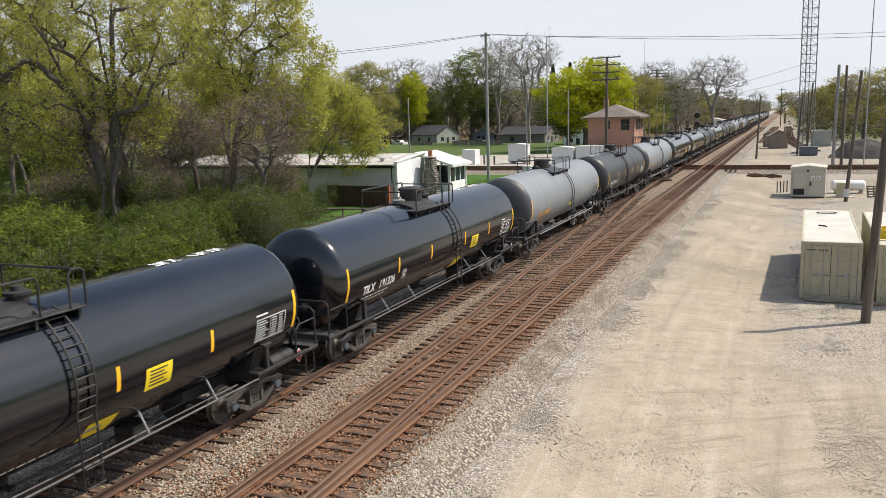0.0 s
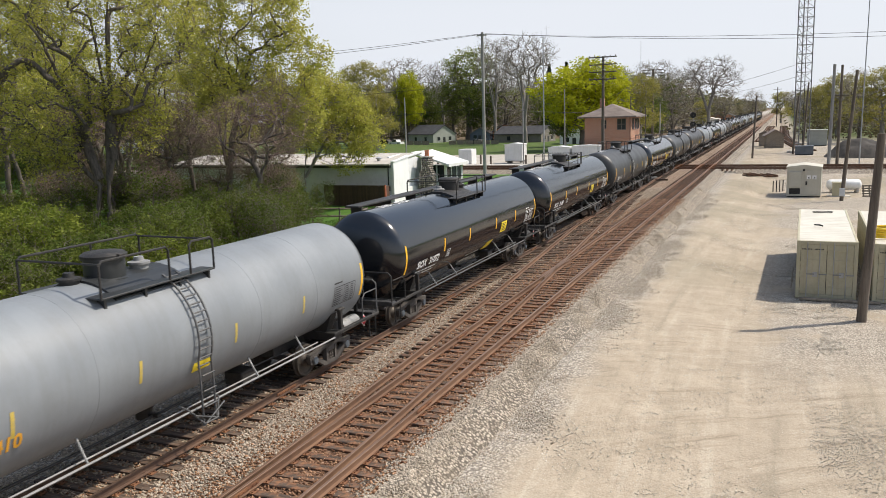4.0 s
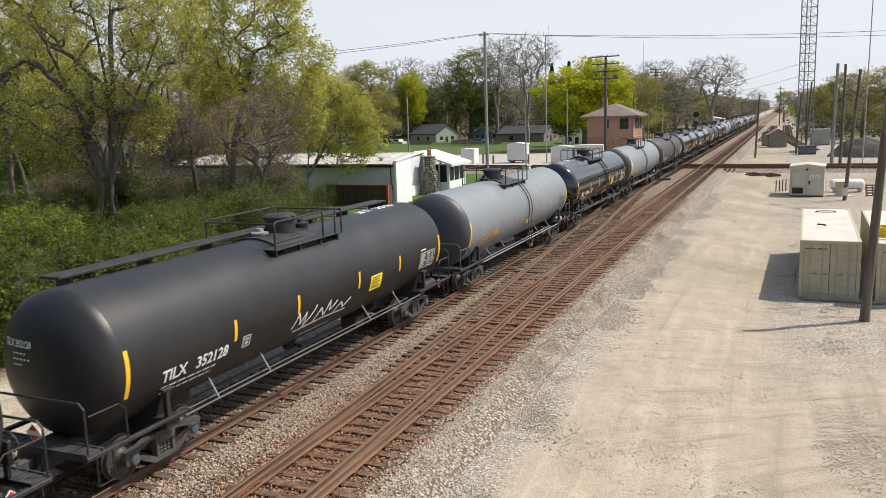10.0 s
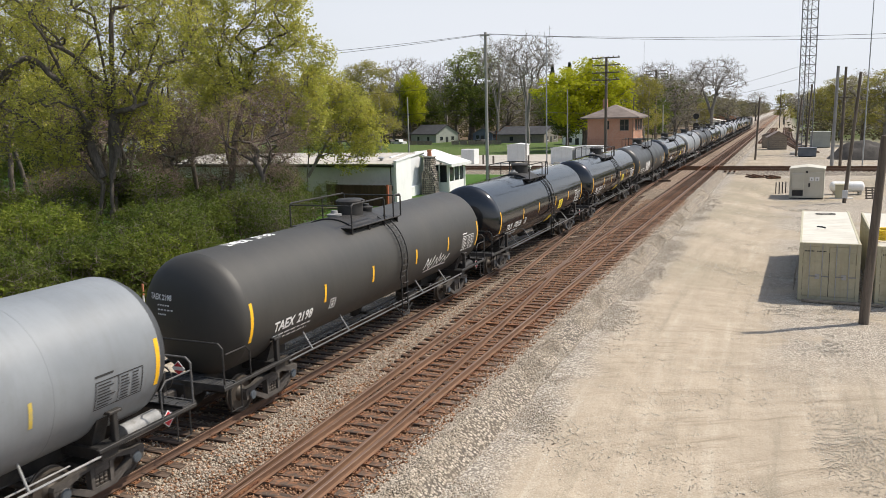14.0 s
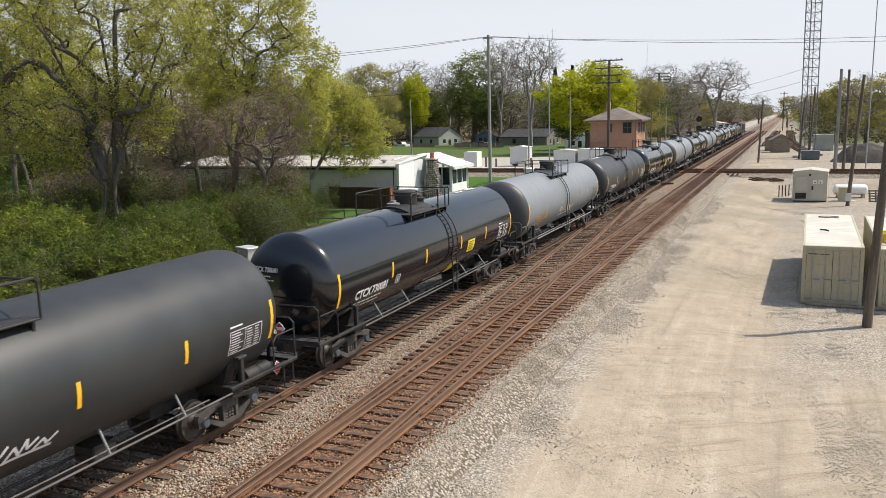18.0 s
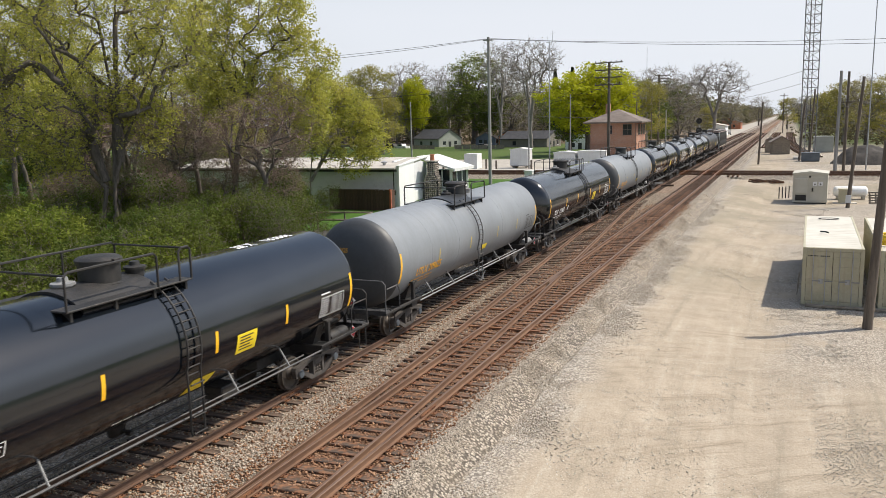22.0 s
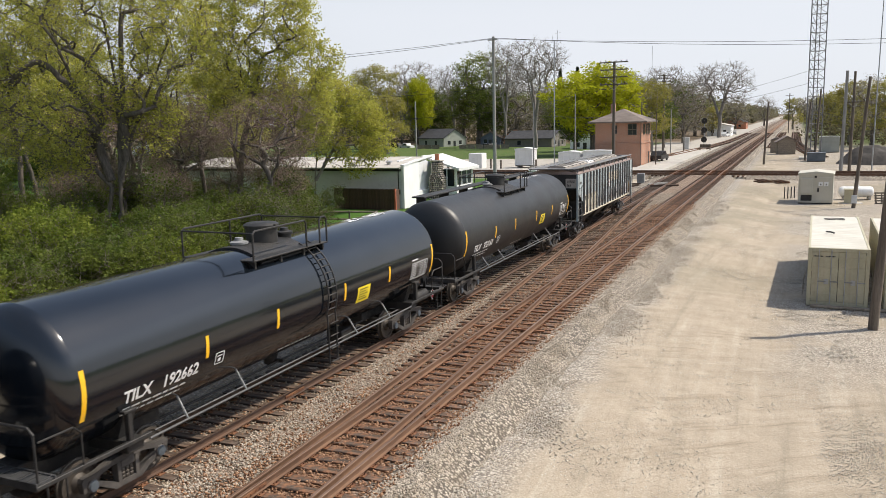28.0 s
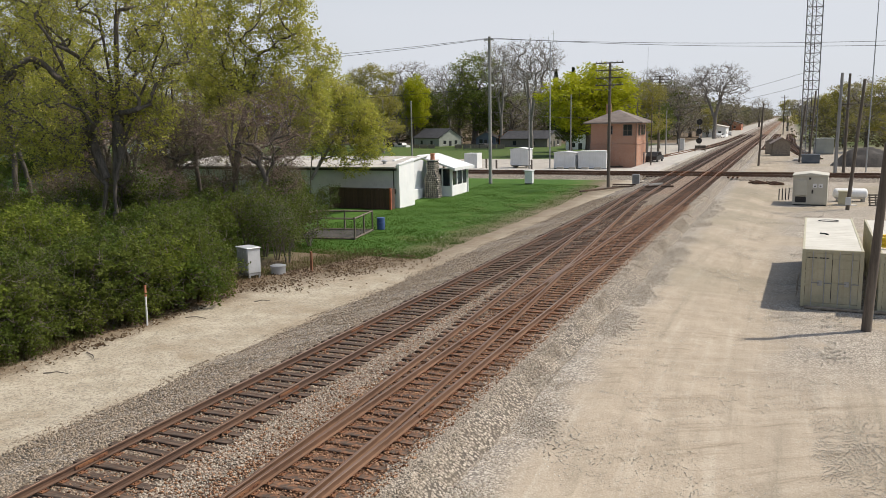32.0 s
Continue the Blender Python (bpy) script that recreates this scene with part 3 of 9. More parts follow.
# ---- building blocks ----
class Build:
    """Collects faces of one mesh, several materials allowed."""

    def __init__(self):
        self.v, self.f, self.m, self.cur = [], [], [], 0

    def add(self, vs, fs):
        o = len(self.v)
        self.v += [tuple(p) for p in vs]
        self.f += [tuple(i + o for i in q) for q in fs]
        self.m += [self.cur] * len(fs)
        return self

    def box(self, x0, y0, z0, x1, y1, z1, bevel=0.0, m=None):
        if bevel <= 0:
            vs = [(x, y, z) for z in (z0, z1) for y in (y0, y1) for x in (x0, x1)]
            fs = [(0, 2, 3, 1), (4, 5, 7, 6), (0, 1, 5, 4), (2, 6, 7, 3), (0, 4, 6, 2), (1, 3, 7, 5)]
        else:
            bb, vs, fs, at = bevel, [], [], {}
            lo, hi = (x0, y0, z0), (x1, y1, z1)
            for s in [(a, b, c) for a in (0, 1) for b in (0, 1) for c in (0, 1)]:
                for ax in range(3):
                    p = [(hi[i] if s[i] else lo[i]) + (0 if i == ax else (-bb if s[i] else bb)) for i in range(3)]
                    at[s, ax] = len(vs)
                    vs.append(tuple(p))
            for ax in range(3):
                u, w = (ax + 1) % 3, (ax + 2) % 3
                for e in (0, 1):
                    ring = []
                    for a, b in ((0, 0), (1, 0), (1, 1), (0, 1)):
                        s = [0, 0, 0]
                        s[ax], s[u], s[w] = e, a, b
                        ring.append(at[tuple(s), ax])
                    fs.append(tuple(ring if e else ring[::-1]))
                for a, b in ((0, 0), (1, 0), (1, 1), (0, 1)):
                    s0, s1 = [0, 0, 0], [0, 0, 0]
                    s0[ax], s1[ax] = 0, 1
                    s0[u] = s1[u] = a
                    s0[w] = s1[w] = b
                    s0, s1 = tuple(s0), tuple(s1)
                    q = (at[s0, u], at[s1, u], at[s1, w], at[s0, w])
                    fs.append(q if (a ^ b) else q[::-1])
            for s in [(a, b, c) for a in (0, 1) for b in (0, 1) for c in (0, 1)]:
                q = (at[s, 0], at[s, 1], at[s, 2])
                fs.append(q if (sum(s) % 2) else q[::-1])
        if m is not None:
            vs = [tuple(m @ Vector(p)) for p in vs]
        return self.add(vs, fs)

    def tube(self, pts, r, n=8, caps=True, taper=None):
        pts = [Vector(p) for p in pts]
        vs, fs = [], []
        up = None
        for i, p in enumerate(pts):
            a = (pts[min(i + 1, len(pts) - 1)] - pts[max(i - 1, 0)]).normalized()
            if up is None or abs(up.dot(a)) > 0.99:
                up = Vector((0, 0, 1)) if abs(a.z) < 0.9 else Vector((1, 0, 0))
            s = a.cross(up).normalized()
            up = s.cross(a).normalized()
            rr = float(r if taper is None else taper[i])
            for k in range(n):
                t = 2 * math.pi * k / n
                vs.append(p + rr * (math.cos(t) * s + math.sin(t) * up))
        for i in range(len(pts) - 1):
            for k in range(n):
                k2 = (k + 1) % n
                fs.append((i * n + k, i * n + k2, (i + 1) * n + k2, (i + 1) * n + k))
        if caps:
            fs.append(tuple(range(n))[::-1])
            fs.append(tuple(range((len(pts) - 1) * n, len(pts) * n)))
        return self.add(vs, fs)

    def lathe(self, prof, n=24, axis="y", at=(0, 0, 0), caps=True):
        """prof: (along, radius) pairs."""
        vs, fs = [], []
        for a, r in prof:
            for k in range(n):
                t = 2 * math.pi * k / n
                c, s = r * math.cos(t), r * math.sin(t)
                p = {"x": (a, c, s), "y": (s, a, c), "z": (c, s, a)}[axis]
                vs.append((p[0] + at[0], p[1] + at[1], p[2] + at[2]))
        for i in range(len(prof) - 1):
            for k in range(n):
                k2 = (k + 1) % n
                fs.append((i * n + k, i * n + k2, (i + 1) * n + k2, (i + 1) * n + k))
        if caps:
            fs.append(tuple(range(n))[::-1])
            fs.append(tuple(range((len(prof) - 1) * n, len(prof) * n)))
        return self.add(vs, fs)

    def prism(self, poly, a, b, axis="y"):
        """A polygon swept from a to b along an axis; poly in the other two coordinates, in order."""
        n = len(poly)

        def at(p, t):
            return {"x": (t, p[0], p[1]), "y": (p[0], t, p[1]), "z": (p[0], p[1], t)}[axis]

        vs = [at(p, a) for p in poly] + [at(p, b) for p in poly]
        fs = [tuple(range(n)), tuple(range(n, 2 * n))[::-1]]
        fs += [(i, i + n, (i + 1) % n + n, (i + 1) % n) for i in range(n)]
        return self.add(vs, fs)

    def mesh(self, name, *mats, smooth=False):
        me = bpy.data.meshes.new(name)
        me.from_pydata(self.v, [], self.f)
        for m in mats:
            me.materials.append(m)
        if len(mats) > 1:
            me.polygons.foreach_set("material_index", self.m)
        if smooth:
            me.polygons.foreach_set("use_smooth", [True] * len(me.polygons))
        me.update()
        bm = bmesh.new()
        bm.from_mesh(me)
        bmesh.ops.recalc_face_normals(bm, faces=bm.faces)
        if smooth:
            for e in bm.edges:
                if len(e.link_faces) == 2 and e.calc_face_angle(0) > 0.7:
                    e.smooth = False
        bm.to_mesh(me)
        bm.free()
        return me


def thing(name, m=None, label="", category="", group="", kind=""):
    ob = new(name)
    ob.empty_display_size = 0.2
    if m is not None:
        ob.matrix_basis = m
    return tagged(ob, label, category, group, kind)


def solid(name, me, m=None, label="", category="", group="", kind=""):
    ob = new(name, me)
    if m is not None:
        ob.matrix_basis = m
    return tagged(ob, label, category, group, kind)


def part(name, me, parent, label="", m=None):
    ob = new(name, me)
    ob.parent = parent
    if m is not None:
        ob.matrix_basis = m
    if label:
        ob["label"] = label
    return ob


def one(name, mat, smooth=False, **kw):
    """A mesh of one box: one('n', mat, box=(...), bevel=...)."""
    return Build().box(*kw["box"], kw.get("bevel", 0.0)).mesh(name, mat, smooth=smooth)


def raw_mesh(name, verts, faces, mat, smooth=False):
    """A mesh straight from arrays, for large counts."""
    me = bpy.data.meshes.new(name)
    verts, faces = np.asarray(verts, np.float32), np.asarray(faces, np.int32)
    n, k = faces.shape
    me.vertices.add(len(verts))
    me.vertices.foreach_set("co", verts.ravel())
    me.loops.add(n * k)
    me.loops.foreach_set("vertex_index", faces.ravel())
    me.polygons.add(n)
    me.polygons.foreach_set("loop_start", np.arange(0, n * k, k, dtype=np.int32))
    me.polygons.foreach_set("loop_total", np.full(n, k, dtype=np.int32))
    if smooth:
        me.polygons.foreach_set("use_smooth", np.ones(n, dtype=bool))
    me.materials.append(mat)
    me.update(calc_edges=True)
    return me


TEXTS = {}


def text_points(s, size, spacing=1.0):
    """Vertices and faces of a line of the built-in font, its left end at 0."""
    key = (s, round(size, 4), spacing)
    if key not in TEXTS:
        cu = bpy.data.curves.new("line_of_text", "FONT")
        cu.body, cu.size, cu.space_character, cu.resolution_u, cu.offset = s, size, spacing, 2, size * 0.03
        ob = bpy.data.objects.new("line_of_text", cu)
        scene.collection.objects.link(ob)
        dg = bpy.context.evaluated_depsgraph_get()
        me = bpy.data.meshes.new_from_object(ob.evaluated_get(dg))
        TEXTS[key] = [tuple(v.co) for v in me.vertices], [tuple(p.vertices) for p in me.polygons]
        bpy.data.objects.remove(ob)
        bpy.data.curves.remove(cu)
        bpy.data.meshes.remove(me)
    return TEXTS[key]


# ---- ground ----
TRACK2 = 4.11  # the near main's centre line; the far main lies on x = 0, rail tops at z = 0


def ground_z(x, y):
    def step(a, b, t):
        t = min(1.0, max(0.0, (t - a) / (b - a)))
        return t * t * (3 - 2 * t)
    low = -1.35 + 0.65 * (1 - step(6.5, 13.0, x)) if x > 2 else -1.05
    start = 86 - 30 * (1 - step(8.0, 12.0, x)) if x > 2 else 70
    z = low + ((-0.55 - low) if x > 2 else 0.45) * step(start, 101, y)
    return z


gx = np.unique(np.concatenate([np.linspace(7.4, 22.0, 98), np.linspace(-1800, -200, 12), np.linspace(-200, -60, 15), np.linspace(-60, 60, 161), np.linspace(60, 300, 13), np.linspace(300, 1800, 8)]))
gy = np.unique(np.concatenate([np.linspace(12, 44, 200), np.linspace(-300, -20, 8), np.linspace(-20, 120, 181), np.linspace(120, 320, 41), np.linspace(320, 3500, 20)]))
gv = np.empty((len(gy), len(gx), 3))
for j, y in enumerate(gy):
    for i, x in enumerate(gx):
        lump = 0.05 * noise.noise((x * 0.35, y * 0.35, 0)) + 0.025 * noise.noise((x * 1.3, y * 1.3, 4)) if -60 < x < 60 and y < 125 else 0
        if 7.0 < x < 24 and 11 < y < 46:
            # wheel scuffs on wide bends, and small hollows
            bow = math.hypot(x - 24.0, y - 6.0)
            lump += 0.022 * noise.noise((bow * 2.6, (x + y) * 0.16, 11)) + 0.016 * noise.noise((x * 3.1, y * 3.1, 2)) + 0.02 * noise.noise(((x + 1.4 * math.sin(y * 0.045)) * 1.9, y * 0.1, 5))
        trackbed = -0.35 if -3.4 < x < 6.6 and y < 300 else 0
        gv[j, i] = x, y, ground_z(x, y) + lump + trackbed
idx = np.arange(len(gx) * len(gy)).reshape(len(gy), len(gx))
gf = np.stack([idx[:-1, :-1], idx[:-1, 1:], idx[1:, 1:], idx[1:, :-1]], -1).reshape(-1, 4)
solid("ground", raw_mesh("ground", gv.reshape(-1, 3), gf, M_GROUND, True), label="sandy gravel yard with stone path, soil and lawn", category="ground", kind="structure")


# ballast bed under both mains
def bed(prof, ys, mat, wobble=0.05, name="ballast"):
    vs, fs = [], []
    for j, y in enumerate(ys):
        for i, (x, z) in enumerate(prof(y)):
            w = wobble if y < 130 else 0
            vs.append((x + w * 2 * noise.noise((x * 0.7, y * 0.7, 9)), y, z + w * noise.noise((x * 2.1, y * 2.1, 3))))
    n = len(prof(0))
    for j in range(len(ys) - 1):
        for i in range(n - 1):
            fs.append((j * n + i, j * n + i + 1, (j + 1) * n + i + 1, (j + 1) * n + i))
    return raw_mesh(name, vs, fs, mat, True)


def bed_profile(y):
    gl, gr = ground_z(-5, y) - 0.12, ground_z(8, y) - 0.12
    sway = 0.35 * noise.noise((y * 0.23, 1.7, 0)) + 0.15 * noise.noise((y * 0.9, 4.2, 0)) if y < 120 else 0.0
    toe_l, toe_r = -2.0 - 4.0 * (-0.3 - gl) + sway, TRACK2 + 2.15 + 1.2 * (-0.3 - gr) + sway
    pts = [(toe_l, gl)]
    for x in np.linspace(toe_l, -1.75, 6)[1:-1]:
        pts.append((x, gl + (-0.26 - gl) * (x - toe_l) / (-1.75 - toe_l)))
    pts += [(-1.75, -0.27), (-1.4, -0.25), (-0.75, -0.255), (0, -0.25), (0.75, -0.255), (1.4, -0.245), (1.9, -0.26), (2.2, -0.26), (2.7, -0.245), (3.4, -0.255), (4.1, -0.25), (4.85, -0.255), (5.5, -0.24), (6.0, -0.25)]
    for x in np.linspace(6.0, toe_r, 7)[1:]:
        pts.append((x, -0.25 + (gr + 0.25) * (x - 6.0) / (toe_r - 6.0)))
    return pts


solid("ballast", bed(bed_profile, np.unique(np.concatenate([np.linspace(-30, 120, 401), np.linspace(120, 400, 57), np.linspace(400, 2600, 23)])), M_BALLAST),
      label="grey crushed-stone ballast bed stained with rust", category="ballast", kind="structure")


def stones(name, count, spot, lo, hi, mat, label):
    """Loose stones: squashed octahedra with uneven corners."""
    rng = np.random.default_rng(len(name) + count)
    p = spot(rng, count)
    s = rng.uniform(lo, hi, count) * rng.choice([1.0, 1.0, 1.35], count)
    base = np.array([(1, 0, 0), (-1, 0, 0), (0, 1, 0), (0, -1, 0), (0, 0, 0.8), (0, 0, -0.6)], float)
    v = base[None] * rng.uniform(0.65, 1.3, (count, 6, 1)) + rng.normal(0, 0.15, (count, 6, 3))
    a = rng.uniform(0, 6.28, count)
    ca, sa = np.cos(a)[:, None], np.sin(a)[:, None]
    v = np.stack([v[..., 0] * ca - v[..., 1] * sa, v[..., 0] * sa + v[..., 1] * ca, v[..., 2]], -1) * s[:, None, None] + p[:, None]
    tri = np.array([(0, 2, 4), (2, 1, 4), (1, 3, 4), (3, 0, 4), (2, 0, 5), (1, 2, 5), (3, 1, 5), (0, 3, 5)])
    f = (tri[None] + 6 * np.arange(count)[:, None, None]).reshape(-1, 3)
    solid(name, raw_mesh(name, v.reshape(-1, 3), f, mat), label=label, category="stones", kind="stuff")


def bed_height(x, y):
    pr = bed_profile(30.0)
    return np.interp(x, [a for a, b in pr], [b for a, b in pr])


def shoulder_right(rng, n):
    y = 9 + 70 * rng.random(n) ** 1.6
    x = 5.5 + np.minimum(np.abs(rng.normal(0, 1.1, n)), rng.uniform(1.6, 2.6, n))
    return np.stack([x, y, np.maximum(bed_height(x, y), np.array([ground_z(a, b) for a, b in zip(x, y)])) + 0.0], -1)


def shoulder_left(rng, n):
    y = 9 + 70 * rng.random(n) ** 1.5
    x = -1.3 - 4.2 * rng.random(n) ** 1.2
    return np.stack([x, y, np.maximum(bed_height(x, y), -1.05) + 0.0], -1)


def between(rng, n):
    y = 9 + 70 * rng.random(n) ** 1.5
    x = rng.uniform(1.2, 2.9, n)
    return np.stack([x, y, bed_height(x, y) + 0.005], -1)


def in_tracks(rng, n):
    y = 9 + 60 * rng.random(n) ** 1.5
    x = np.where(rng.random(n) < 0.78, rng.uniform(2.3, 5.75, n), rng.uniform(-1.2, 2.3, n))
    return np.stack([x, y, bed_height(x, y) + rng.uniform(0.005, 0.04, n)], -1)


def far_crib(rng, n):
    y = 9 + 65 * rng.random(n) ** 1.4
    x = rng.uniform(-1.4, 1.4, n)
    return np.stack([x, y, bed_height(x, y) + rng.uniform(0, 0.012, n)], -1)


stones("loose_ballast", 58000, shoulder_right, 0.016, 0.036, M_STONE, "loose grey ballast stones on the shoulder")
stones("loose_ballast", 30000, shoulder_left, 0.018, 0.04, M_STONE_BROWN, "loose grey ballast stones on the far shoulder")
stones("loose_ballast", 24000, between, 0.017, 0.038, M_STONE, "loose ballast stones between the tracks")
stones("loose_ballast", 15000, far_crib, 0.018, 0.04, M_STONE_BROWN, "brownish ballast stones between the ties")
stones("loose_ballast", 40000, in_tracks, 0.016, 0.038, M_STONE_RUST, "rust-stained ballast stones between the ties")


def yard_spot(rng, n):
    y = 9 + 75 * rng.random(n) ** 1.4
    x = rng.uniform(7.0, 17.5, n)
    keep = np.array([noise.noise((a * 0.3, b * 0.3, 7)) + 0.25 * rng.random() for a, b in zip(x, y)]) > 0.02
    x, y = np.where(keep, x, rng.uniform(6.8, 8.6, n)), y
    return np.stack([x, y, np.array([ground_z(a, b) for a, b in zip(x, y)]) - 0.004], -1)


stones("yard_stones", 9000, yard_spot, 0.008, 0.024, M_STONE_PALE, "scattered small stones on the sandy yard")


def near_spot(rng, n):
    y = 9 + 24 * rng.random(n) ** 1.2
    x = rng.uniform(8.0, 22.0, n)
    return np.stack([x, y, np.array([ground_z(a, b) for a, b in zip(x, y)]) + 0.003], -1)


def clod_spot(rng, n):
    """Clods and stones thrown up in rows along the wheel scuffs."""
    rad = 8.6 + 0.62 * rng.integers(0, 26, n) + rng.normal(0, 0.09, n)
    a = np.radians(rng.uniform(80, 185, n))
    x, y = 24 + rad * np.cos(a), 6 + rad * np.sin(a)
    ok = (x > 8.2) & (x < 20) & (y > 12) & (y < 37) & (np.array([noise.noise((p * 0.5, q * 0.5, 3)) for p, q in zip(x, y)]) > 0.02)
    x, y = np.resize(x[ok], n) + rng.normal(0, 0.07, n), np.resize(y[ok], n) + rng.normal(0, 0.07, n)
    return np.stack([x, y, np.array([ground_z(a, b) for a, b in zip(x, y)]) + 0.004], -1)


def corner_spot(rng, n):
    x, y = rng.normal(14.9, 1.0, n), rng.normal(21.6, 1.5, n)
    return np.stack([x, y, np.array([ground_z(a, b) for a, b in zip(x, y)]) + 0.003], -1)


stones("clods", 6000, clod_spot, 0.007, 0.02, M_STONE_PALE, "dry clods and stones along the wheel scuffs")
stones("gravel", 3500, corner_spot, 0.009, 0.022, M_STONE_PALE, "patch of grey gravel on the sandy yard")
stones("pebbles", 14000, near_spot, 0.006, 0.019, M_STONE_PALE, "small pebbles on the sandy yard")


def toe_spot(rng, n):
    y = 9 + 75 * rng.random(n) ** 1.6
    x = 6.4 + np.abs(rng.normal(0, 0.75, n))
    return np.stack([x, y, np.maximum(bed_height(x, y), np.array([ground_z(a, b) for a, b in zip(x, y)])) - 0.006], -1)


stones("gravel", 26000, toe_spot, 0.014, 0.032, M_STONE_PALE, "pale gravel spilling from the ballast onto the yard")


def gravel_spot(rng, n):
    y = 30 + 66 * rng.random(n) ** 1.3
    x = np.where(rng.random(n) < 0.6, rng.normal(14.2, 1.3, n), rng.uniform(9.0, 17.5, n))
    keep = np.array([noise.noise((a * 0.35, b * 0.2, 2)) for a, b in zip(x, y)]) > -0.05
    x, y = x[keep], y[keep]
    x, y = np.resize(x, n), np.resize(y, n) + rng.normal(0, 0.3, n)
    x = x + rng.normal(0, 0.2, n)
    return np.stack([x, y, np.array([ground_z(a, b) for a, b in zip(x, y)]) - 0.005], -1)


stones("gravel", 16000, gravel_spot, 0.014, 0.034, M_STONE_PALE, "patches of grey gravel before the containers")


def path_spot(rng, n):
    y = 12 + 60 * rng.random(n) ** 1.3
    x = rng.uniform(-11.5, -4.0, n)
    return np.stack([x, y, np.full(n, -1.04)], -1)


stones("path_stones", 8000, path_spot, 0.008, 0.022, M_STONE_PALE, "scattered small stones on the path")


# ---- track ----
RAIL = [(-0.07, -0.17), (0.07, -0.17), (0.07, -0.155), (0.014, -0.135), (0.01, -0.05), (0.036, -0.04), (0.036, -0.008), (0.028, 0.0), (-0.028, 0.0), (-0.036, -0.008), (-0.036, -0.04), (-0.01, -0.05), (-0.014, -0.135), (-0.07, -0.155)]


def rail_mesh(path, name="rail", dz=0.0, side_mat=None):
    """A rail of the usual section along (x, y) points."""
    n, vs, fs, mi = len(RAIL), [], [], []
    for i, (x, y) in enumerate(path):
        a, b = path[max(i - 1, 0)], path[min(i + 1, len(path) - 1)]
        t = Vector((b[0] - a[0], b[1] - a[1])).normalized()
        for u, z in RAIL:
            vs.append((x + u * t.y, y - u * t.x, z + dz))
    for i in range(len(path) - 1):
        for k in range(n):
            k2 = (k + 1) % n
            fs.append((i * n + k, (i + 1) * n + k, (i + 1) * n + k2, i * n + k2))
            mi.append(1 if k in (6, 7, 8) else 0)
    me = bpy.data.meshes.new(name)
    me.from_pydata(vs, [], fs)
    me.materials.append(side_mat or M_RUST_RAIL), me.materials.append(M_RAIL_TOP)
    me.polygons.foreach_set("material_index", mi)
    me.update()
    return me


GAUGE = 0.7525
FAR_Y = 1600.0


def swerve(y):
    """Centre line of the crossover, from the near main to the far main."""
    m, half, m0, m1, s = abs(y - 45.0), TRACK2 / 2, 13.0, 45.2, 0.0706
    if m < m0:
        d = s * m
    elif m < m1:
        d = s * m0 + s * ((m - m0) - (m - m0) ** 2 / (2 * (m1 - m0)))
    else:
        d = half
    d = min(d, half)
    return half + (d if y < 45 else -d)


track_far = thing("railway_track_1", label="rusty main line on wooden ties", category="railway track", kind="structure")
track_near = thing("railway_track_2", label="rusty main line on wooden ties with a crossover", category="railway track", kind="structure")
for owner, mid in ((track_far, 0.0), (track_near, TRACK2)):
    for side in (-1, 1):
        part("rail", rail_mesh([(mid + side * GAUGE, y) for y in (-30, 20, 60, 120, 300, FAR_Y)], side_mat=M_RAIL_DARK if owner is track_far else None), owner)
crossover = thing("railway_crossover", label="rusty crossover rails between the two mains", category="railway switch", kind="structure")
for side in (-1, 1):
    pts = []
    for y in np.linspace(-0.5, 90.5, 60):
        x = swerve(y) + side * GAUGE
        # the closure rails stop a flange's width from the stock rails
        if side == 1 and abs(x - (TRACK2 + GAUGE)) < 0.075:
            continue
        if side == -1 and abs(x + GAUGE) < 0.075:
            continue
        pts.append((x, y))
    part("rail", rail_mesh(pts), crossover)
# frogs and guard rails
for cx, cy, run in ((TRACK2 - GAUGE, 36.0, 1), (GAUGE, 54.0, 1)):
    for off in (-0.085, 0.085):
        part("wing_rail", rail_mesh([(cx + off * 1.6, cy - 2.2), (cx + off, cy - 1.2), (cx + off * 0.9, cy + 1.4), (cx + off * 1.7, cy + 2.4)]), crossover)
    part("frog", Build().prism([(cx - 0.03, cy - 0.6), (cx + 0.03, cy - 0.6), (cx + 0.09, cy + 1.6), (cx - 0.09, cy + 1.6)], -0.15, 0.002, "z").mesh("frog", M_RAIL_TOP), crossover)
for gx0, gy0 in ((TRACK2 + GAUGE - 0.1, 36.0), (-GAUGE + 0.1, 54.0)):
    part("guard_rail", rail_mesh([(gx0 - math.copysign(0.05, gx0), gy0 - 2.6), (gx0, gy0 - 1.8), (gx0, gy0 + 1.8), (gx0 - math.copysign(0.05, gx0), gy0 + 2.6)]), crossover)
# steel gauge bars beside the points, dark against the stone
for by in (26.3, 29.0):
    part("gauge_bar", Build().box(2.2, by - 0.06, -0.2, 5.3, by + 0.06, -0.15, 0.01).mesh("gauge_bar", M_RUST), crossover)

# ties: sunk in the stone, a little out of line
tie_meshes = {}
rt = random.Random(5)


def tie_mesh(length, v):
    key = (round(length, 1), v)
    if key not in tie_meshes:
        b = Build().box(-length / 2, -0.115, -0.18, length / 2, 0.115, 0.0, 0.012)
        r2 = random.Random(int(length * 10) + v)
        b.v = [(x + r2.uniform(-0.012, 0.012), y + r2.uniform(-0.008, 0.008), z + (r2.uniform(-0.008, 0.004) if z > -0.1 else 0)) for x, y, z in b.v]
        tie_meshes[key] = b.mesh("tie", M_TIE)
    return tie_meshes[key]


